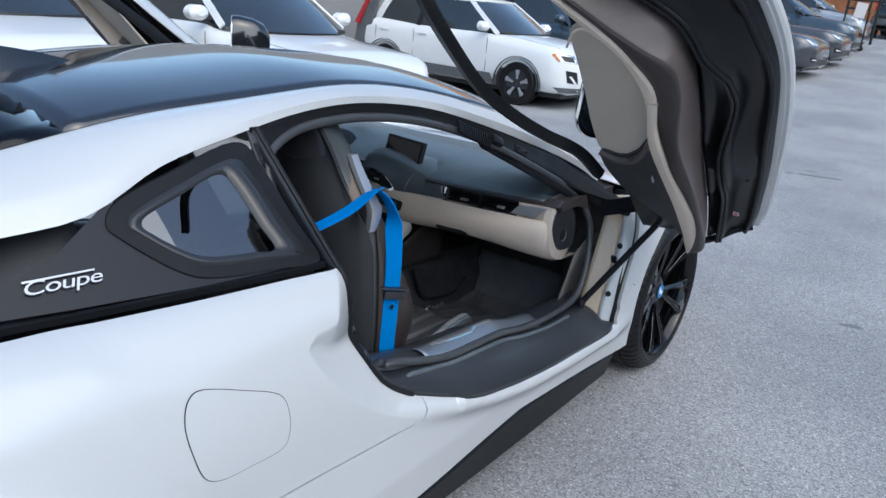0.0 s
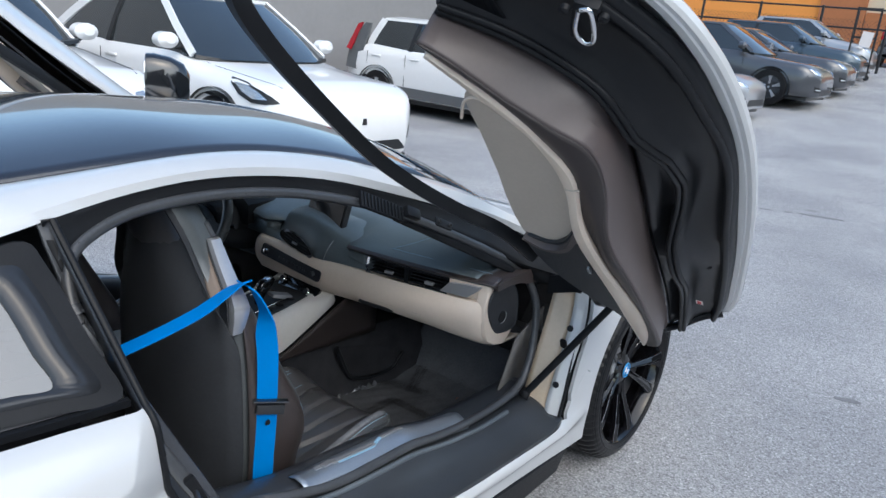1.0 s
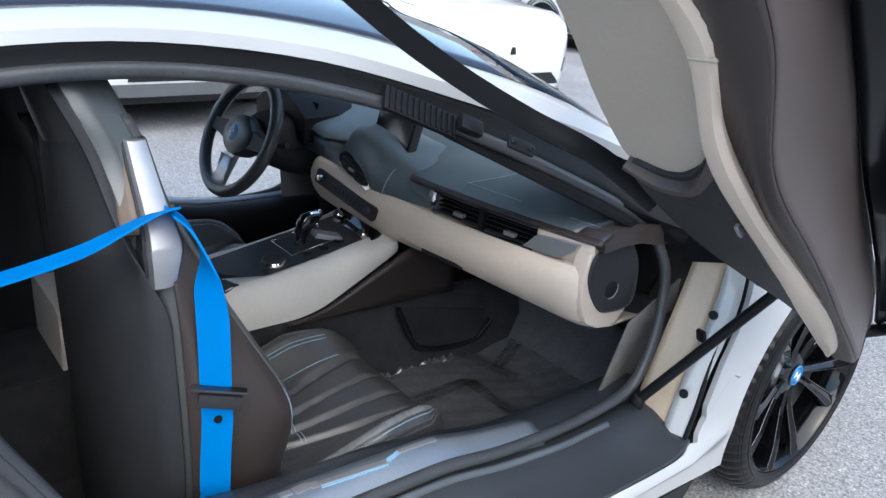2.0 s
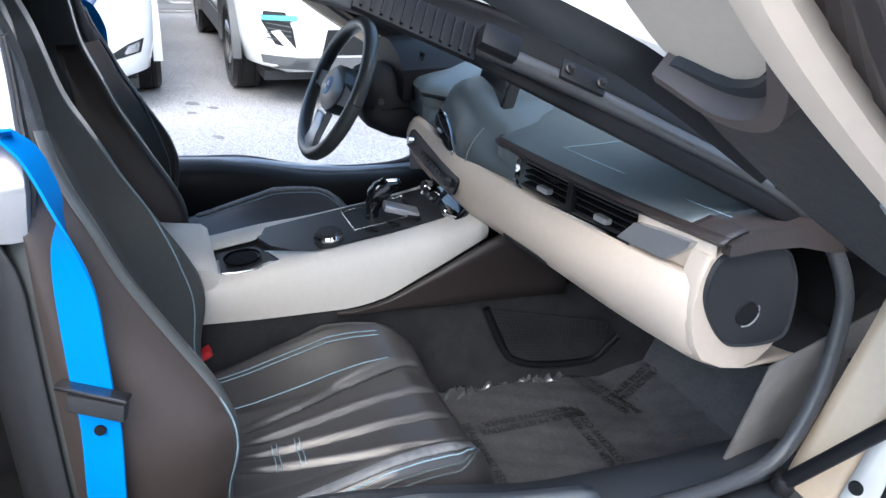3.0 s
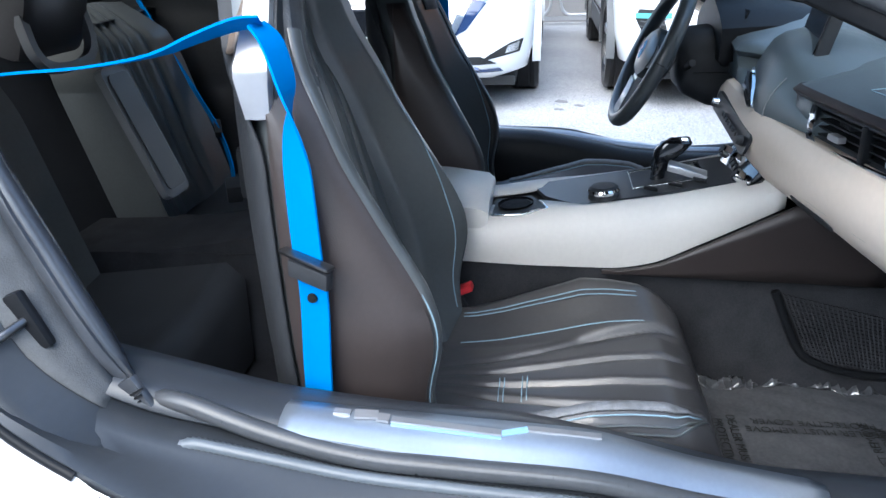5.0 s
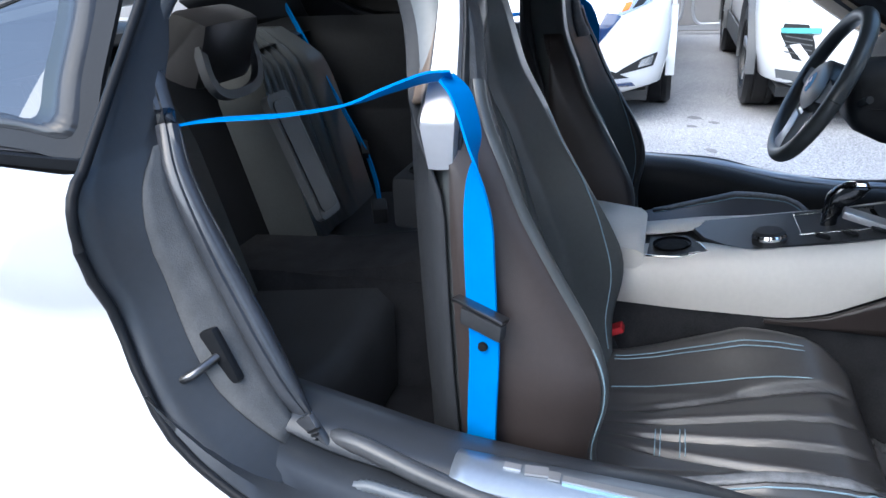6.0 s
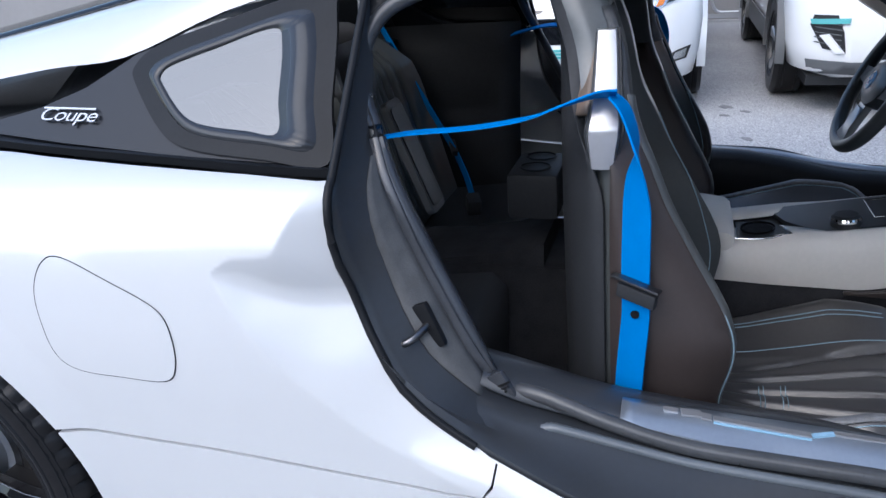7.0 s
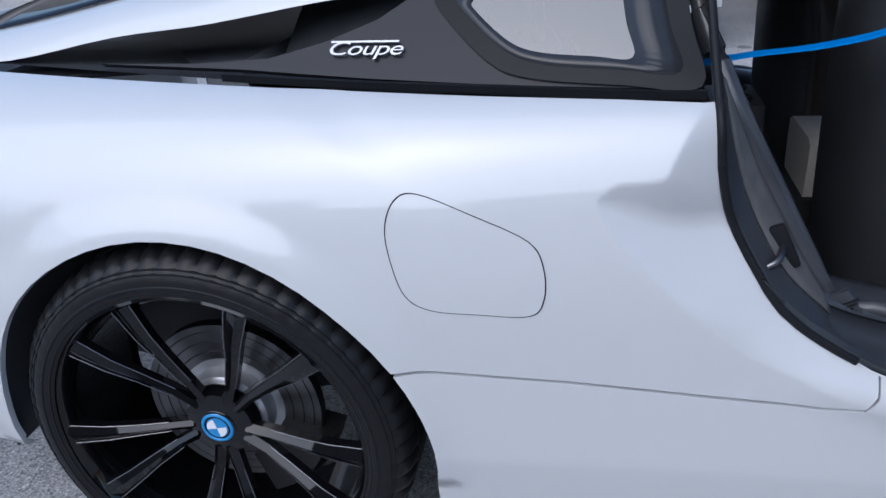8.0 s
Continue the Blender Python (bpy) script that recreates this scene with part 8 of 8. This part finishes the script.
# white crossover beside it
suvc, nx = parked_car("crossover", "white electric crossover with dark lower bumper", -3.42, 1.46, 0, 4.42, 1.82, (1.04, 1.08, 0.23), 1.60, (0.86, 3.62), 0.345, PAINT_B, (1.15, 1.90, 3.7, 4.2), clad=CLAD)
on_nose(suvc, nx, [
    ("grille", [(-0.40, 0.66), (0.40, 0.66), (0.36, 0.76), (-0.36, 0.76)], 0.006, GLOSS, "slim dark grille", False),
    ("lower_intake", [(-0.44, 0.36), (0.44, 0.36), (0.40, 0.52), (-0.40, 0.52)], 0.006, PLASTICG, "black lower intake", False),
    ("skid_lip", [(-0.78, 0.262), (0.78, 0.262), (0.80, 0.345), (-0.80, 0.345)], 0.012, CLAD, "dark grey bumper lip", False),
    ("side_intake", [(0.60, 0.40), (0.72, 0.42), (0.795, 0.56), (0.78, 0.62), (0.66, 0.62), (0.62, 0.52)], 0.006, PLASTICG, "tall dark bumper intake", True),
    ("white_blade", [(0.61, 0.40), (0.655, 0.395), (0.745, 0.50), (0.70, 0.51)], 0.022, PAINT_B, "white slanted blade", True),
    ("light_bar", [(0.60, 0.575), (0.79, 0.565), (0.80, 0.595), (0.60, 0.605)], 0.020, TEAL, "pale teal light bar", True),
    ("headlamp", [(0.52, 0.74), (0.78, 0.74), (0.80, 0.86), (0.56, 0.83)], 0.010, LAMPIN, "square clear headlamp", True),
    ("number_plate", [(-0.15, 0.54), (0.15, 0.54), (0.15, 0.63), (-0.15, 0.63)], 0.02, WHITEP, "white number plate", False),
])
on_nose(suvc, nx, [("intake_bar", [(0.63, 0.44 + 0.03 * k), (0.765, 0.455 + 0.03 * k), (0.77, 0.461 + 0.03 * k), (0.63, 0.447 + 0.03 * k)], 0.010, CLAD, "", True) for k in range(5)])

# white fastback suv
tes, nx = parked_car("electric_suv", "white smooth-nosed electric suv with slim headlamps", -3.02, 4.06, 0, 4.75, 1.92, (0.96, 1.06, 0.20), 1.62, (0.98, 3.75), 0.36, PAINT_B, (1.25, 2.15, 3.5, 4.45), rim_mat=BLACKP, clad=PLASTICG)
on_nose(tes, nx, [
    ("lower_intake", [(-0.62, 0.30), (0.62, 0.30), (0.50, 0.40), (-0.50, 0.40)], 0.006, PLASTICG, "black lower intake", False),
    ("side_slot", [(0.66, 0.40), (0.70, 0.40), (0.73, 0.52), (0.70, 0.52)], 0.006, PLASTICG, "dark vertical slot", True),
    ("nose_emblem", [(-0.03, 0.56), (0.03, 0.56), (0.02, 0.62), (-0.02, 0.62)], 0.008, STEELB, "small dark emblem", False),
])
for sy in (1, -1):
    lamp_f = lambda off: (lambda a, b: (-a + off * 0.6, sy * (nx.flank(a, b) + off), b + off * 0.3))
    hl = skin("headlamp", [(0.20, 0.750), (0.30, 0.728), (0.47, 0.722), (0.66, 0.775), (0.80, 0.86), (0.85, 0.908), (0.62, 0.885), (0.38, 0.835), (0.27, 0.795)], lamp_f(0.008), 1, PLASTICG, tes, "slim dark headlamp", step=0.05, facing=(0.4, sy, 0.4))
    skin("lamp_glass", [(0.30, 0.765), (0.46, 0.755), (0.62, 0.80), (0.76, 0.872), (0.60, 0.865), (0.40, 0.815)], lamp_f(0.014), 1, LAMPIN, hl, "clear lamp insert", step=0.05, facing=(0.4, sy, 0.4))
part("steering_wheel", sweep([Vector((-1.95 + 0.05 * math.sin(a), 0.38 + 0.17 * math.cos(a), 1.10 + 0.16 * math.sin(a))) for a in [k * math.tau / 24 for k in range(25)]], 0.014), BLACKIN, tes)

# crossover seen from its side, further along
kia, nx = parked_car("crossover", "white electric crossover with grey rear pillar and black wheels", -3.42, 9.50, 0, 4.42, 1.83, (1.02, 1.05, 0.24), 1.57, (0.88, 3.60), 0.336, PAINT_B, (1.15, 1.95, 3.85, 4.2), rim_mat=ALU, clad=CLAD)
for sy in (1, -1):
    part("rear_blade", slab([(-4.02, 0.62), (-4.36, 0.66), (-4.30, 1.05), (-4.05, 1.42), (-3.92, 1.42), (-3.96, 1.05)], lambda a, b, c: Vector((a, sy * (0.86 - 0.28 * max(0, b - 1.02) + c), b)), 0.03), CLAD, kia, "grey rear pillar blade")
    part("tail_lamp", slab([(-4.26, 0.95), (-4.36, 0.97), (-4.20, 1.40), (-4.10, 1.42)], lambda a, b, c: Vector((a, sy * (0.875 - 0.28 * max(0, b - 1.02) + c), b)), 0.03), REDLENS, kia, "tall red tail lamp")
on_nose(kia, nx, [
    ("headlamp", [(0.58, 0.72), (0.86, 0.74), (0.89, 0.86), (0.62, 0.84)], 0.010, LAMPIN, "square clear headlamp", True),
    ("lamp_mask", [(0.66, 0.745), (0.80, 0.755), (0.83, 0.83), (0.68, 0.82)], 0.016, PLASTICG, "", True),
    ("indicator", [(0.845, 0.76), (0.872, 0.76), (0.885, 0.85), (0.86, 0.85)], 0.017, AMBER, "amber indicator", True),
    ("bumper_skirt", [(-0.80, 0.285), (0.80, 0.285), (0.86, 0.36), (-0.86, 0.36)], 0.012, CLAD, "grey bumper skirt", False),
    ("side_intake", [(0.58, 0.42), (0.74, 0.44), (0.78, 0.62), (0.62, 0.60)], 0.008, PLASTICG, "dark bumper intake", True),
    ("white_blade", [(0.60, 0.42), (0.64, 0.42), (0.74, 0.54), (0.70, 0.54)], 0.020, PAINT_B, "", True),
])
darkc, _nx = parked_car("hatchback", "dark blue-grey hatchback behind a white crossover", -3.8, 12.6, ground_height(12.6), 4.4, 1.8, (1.0, 1.05, 0.22), 1.56, (0.9, 3.6), 0.33, BLUEMET, (1.15, 1.9, 3.7, 4.2))

# the far row
far = []
for nm, lb, nose, y, L, W, bz, H, ax, r, pt, shp in (
        ("electric_suv", "grey electric suv in the far row", -1.75, 17.4, 5.0, 2.0, (0.98, 1.10, 0.22), 1.68, (0.95, 3.9), 0.38, GREYMET, (1.25, 2.2, 4.0, 4.75)),
        ("saloon", "dark grey saloon in the far row", -1.75, 20.0, 4.7, 1.85, (0.92, 0.98, 0.20), 1.45, (0.85, 3.7), 0.34, GREYMET, (1.4, 2.3, 3.5, 4.3)),
        ("hatchback", "dark blue hatchback in the far row", -1.95, 22.6, 4.4, 1.8, (0.98, 1.04, 0.20), 1.54, (0.9, 3.6), 0.33, BLUEMET, (1.1, 1.9, 3.7, 4.2)),
        ("compact_car", "silver compact car with a sloping bonnet", -2.15, 25.2, 4.0, 1.78, (1.02, 1.10, 0.20), 1.60, (0.75, 3.3), 0.34, SILVER, (0.95, 1.75, 3.4, 3.85)),
        ("saloon", "pale saloon in the far row", -2.3, 14.2, 4.6, 1.82, (0.9, 0.98, 0.2), 1.45, (0.85, 3.6), 0.33, SILVER, (1.35, 2.2, 3.5, 4.2))):
    c, nx = parked_car(nm, lb, nose, y, ground_height(y), L, W, bz, H, ax, r, pt, shp, group="far row of parked cars")
    on_nose(c, nx, [
        ("headlamp", [(0.55, bz[0] * 0.70), (W * 0.40, bz[0] * 0.74), (W * 0.45, bz[0] * 0.86), (W * 0.40, bz[0] * 0.85), (0.58, bz[0] * 0.76)], 0.010, LAMPIN, "headlamp", True),
        ("bumper_vent", [(0.58, 0.36), (0.76, 0.37), (0.78, 0.48), (0.64, 0.46)], 0.008, PLASTICG, "dark bumper vent", True),
        ("fog_strip", [(0.62, 0.40), (0.74, 0.405), (0.745, 0.425), (0.63, 0.42)], 0.016, WHITEP, "", True),
        ("lower_intake", [(-0.55, 0.30), (0.55, 0.30), (0.45, 0.42), (-0.45, 0.42)], 0.006, PLASTICG, "dark intake", False),
    ])
    far.append(c)
# black suv, seen from behind
blk, _nx = parked_car("suv", "black boxy suv parked with its tail to the lot", -2.0, 34.6, ground_height(31), 4.5, 1.85, (1.05, 1.10, 0.32), 1.80, (0.9, 3.6), 0.36, BLACKP, (1.2, 1.8, 4.2, 4.4), turn=90)
part("number_plate", box((0.01, 0.32, 0.16), pose(-4.53, 0.1, 0.95)), WHITEP, blk, "white number plate")
part("plate_bar", box((0.012, 0.24, 0.05), pose(-4.532, 0.1, 0.95)), NAVY, blk)
for sy in (1, -1):
    part("tail_lamp", box((0.06, 0.16, 0.28), pose(-4.46, sy * 0.76, 1.05), bevel=0.02), REDLENS, blk, "red tail lamp")
part("bumper", box((0.16, 1.7, 0.22), pose(-4.47, 0, 0.55), bevel=0.04), CLAD, blk)

# wheeled display rack
rack = thing("display_rack", "black steel wheeled rack with a paper sign", "rack", at=(-2.15, 24.6, ground_height(24.6)), turn=8)
for x, y in ((-0.6, -0.4), (0.0, -0.4), (0.0, 0.4), (-0.6, 0.4)):
    part("post", box((0.05, 0.05, 1.9), pose(x, y, 1.08)), STEELB, rack)
    part("caster", lathe([(0, 0.025), (0.07, 0.025), (0.075, 0.015), (0.075, -0.015), (0.07, -0.025), (0, -0.025)], 16, pose(x, y, 0.075, 90, 0, 0)), STEELB, rack, "rubber caster")
for z in (0.2, 1.2, 2.0):
    part("rail", box((0.6, 0.04, 0.04), pose(-0.3, -0.4, z)), STEELB, rack)
    part("rail", box((0.6, 0.04, 0.04), pose(-0.3, 0.4, z)), STEELB, rack)
    part("rail", box((0.04, 0.8, 0.04), pose(0, 0, z)), STEELB, rack)
part("deck", box((0.62, 0.84, 0.03), pose(-0.3, 0, 0.24)), STEELB, rack)
part("paper_sign", box((0.30, 0.01, 0.42), pose(-0.22, -0.43, 1.15, 0, 6, 0)), PAPER, rack, "pale paper sign")
# pipe fence
fen = thing("pipe_fence", "dark steel pipe fence behind the far row", "fence", at=(0, 27.2, ground_height(27.2)))
for k in range(7):
    part("post", lathe([(0.045, 0), (0.045, 2.0), (0.0, 2.02)], 12, pose(-14.3 + 2.0 * k, 0, 0)), STEELB, fen)
for z in (1.95, 1.35):
    part("rail", lathe([(0.03, 0), (0.03, 12.2)], 10, pose(-14.3, 0, z, 0, 90, 0)), STEELB, fen)
wire = bmesh.new()
for k in range(90):
    for a in (1, -1):
        box((0.008, 0.008, 1.9), pose(-14.2 + 0.133 * k, 0.0, 0.95, 0, 45 * a, 0) @ Matrix.Diagonal((1, 1, 1.0, 1)), wire)
tagged(part("mesh_wire", wire, STEELB, fen), kind="stuff")

# orange commercial building behind
bld = thing("commercial_building", "orange and cream stuccoed commercial building", "building", at=(0, 44, ground_height(44)))
part("wall", box((26, 6, 9), pose(-21.0, 3, 4.5)), ORANGE, bld, "orange stucco wall")
part("pier", box((2.2, 6.3, 9.2), pose(-7.0, 3, 4.6)), BRICKO, bld, "terracotta pier")
part("wall", box((22, 5.8, 9), pose(5.1, 3, 4.5)), CREAM, bld, "cream stucco wall")
part("plinth", box((22, 6.1, 2.4), pose(5.15, 3, 1.2)), BRICKO, bld, "terracotta plinth")
part("plinth", box((26, 6.2, 0.9), pose(-21, 3, 0.45)), BRICKO, bld, "terracotta plinth")
part("cornice", box((22, 0.2, 0.12), pose(5.1, -0.02, 5.4)), CREAM, bld)
for k in range(4):
    wdw = part("window", box((2.2, 0.12, 1.6), pose(-30 + 4.2 * k, -0.03, 3.6)), DARKGLASS, bld)
    part("window_frame", box((2.4, 0.08, 0.12), pose(-30 + 4.2 * k, -0.05, 2.76)), CREAM, wdw)


def tree(at, height, spread, seed):
    rnd = random.Random(seed)
    t = thing("street_tree", "leafy green street tree", "tree", at=at)
    trunk = bmesh.new()
    sweep(spline([(0, 0, 0), (0.08, 0.03, height * 0.25), (0.0, 0.1, height * 0.5)], 4), 0.14, trunk)
    tips = []
    for k in range(9):
        a = k * 2.4 + rnd.random()
        z0 = height * (0.32 + 0.02 * k)
        tip = Vector((math.cos(a) * spread * (0.5 + 0.5 * rnd.random()), math.sin(a) * spread * (0.5 + 0.5 * rnd.random()), height * (0.55 + 0.4 * rnd.random())))
        sweep([Vector((0.03, 0.05, z0)), Vector((0.03, 0.05, z0)).lerp(tip, 0.5) + Vector((0, 0, 0.15)), tip], 0.045, trunk)
        tips.append(tip)
    part("trunk", trunk, BARK, t)
    verts, faces = [], []
    for k in range(5200):
        c = rnd.choice(tips)
        p = c + Vector((rnd.gauss(0, 0.42), rnd.gauss(0, 0.42), rnd.gauss(-0.1, 0.36)))
        q = Euler((rnd.random() * 6, rnd.random() * 6, rnd.random() * 6)).to_matrix()
        s_ = 0.045 + 0.05 * rnd.random()
        i = len(verts)
        verts += [p + q @ Vector(v) * s_ for v in ((-1, 0, 0), (0, -0.5, 0.08), (1, 0, 0), (0, 0.5, 0.08))]
        faces.append((i, i + 1, i + 2, i + 3))
    me = bpy.data.meshes.new("crown")
    me.from_pydata([tuple(v) for v in verts], [], faces)
    me.materials.append(LEAF)
    cr_ = new("crown", me)
    cr_.parent = t
    tagged(cr_, "dense green leaf crown", kind="stuff")


tree((-1.7, 38.5, ground_height(38.5)), 6.2, 1.8, 3)
# rolling steel gate in front of the grey wall
gate_t = thing("rolling_gate", "grey steel rolling gate along the wall", "gate", at=(-8.55, 0.6, 0))
for k in range(5):
    yy = -1.6 + 0.8 * k
    part("gate_panel", sweep([Vector((0, yy + a * 0.34, 0.62 + b * 0.5)) for a, b in rounded(2, 2, 0.35, 4)] + [Vector((0, yy + 0.34, 0.62 + 0.5 * 0.65))], 0.02, caps=False, up=(1, 0, 0)), SILVER, gate_t)
part("gate_rail", box((0.05, 4.4, 0.05), pose(0, 0, 0.08)), SILVER, gate_t)
part("gate_rail", box((0.05, 4.4, 0.05), pose(0, 0, 1.18)), SILVER, gate_t)
for k in range(5):
    part("gate_post", box((0.04, 0.04, 1.15), pose(0, -2.0 + 1.0 * k, 0.6)), SILVER, gate_t)
# unseen stepped wall behind the viewer, added as a dark skyline for paint reflections
EASTW = mat("grey_brown_stucco", (0.21, 0.19, 0.17), 0.85, vary=0.12, scale=0.4, bump=0.4, bump_scale=40)
wall2 = bmesh.new()
for y0, ln_, h_ in ((-24, 14, 4.2), (-12, 10, 6.0), (-2.5, 9, 4.6), (5, 6, 7.0), (13, 10, 5.0), (26, 16, 4.0)):
    box((0.6, ln_, h_), pose(15.0 + 0.2 * (h_ - 4), y0, h_ / 2), wall2)
tagged(part("wall_east", wall2, EASTW), "unseen grey-brown stepped wall added as a skyline for reflections", "wall", kind="structure")
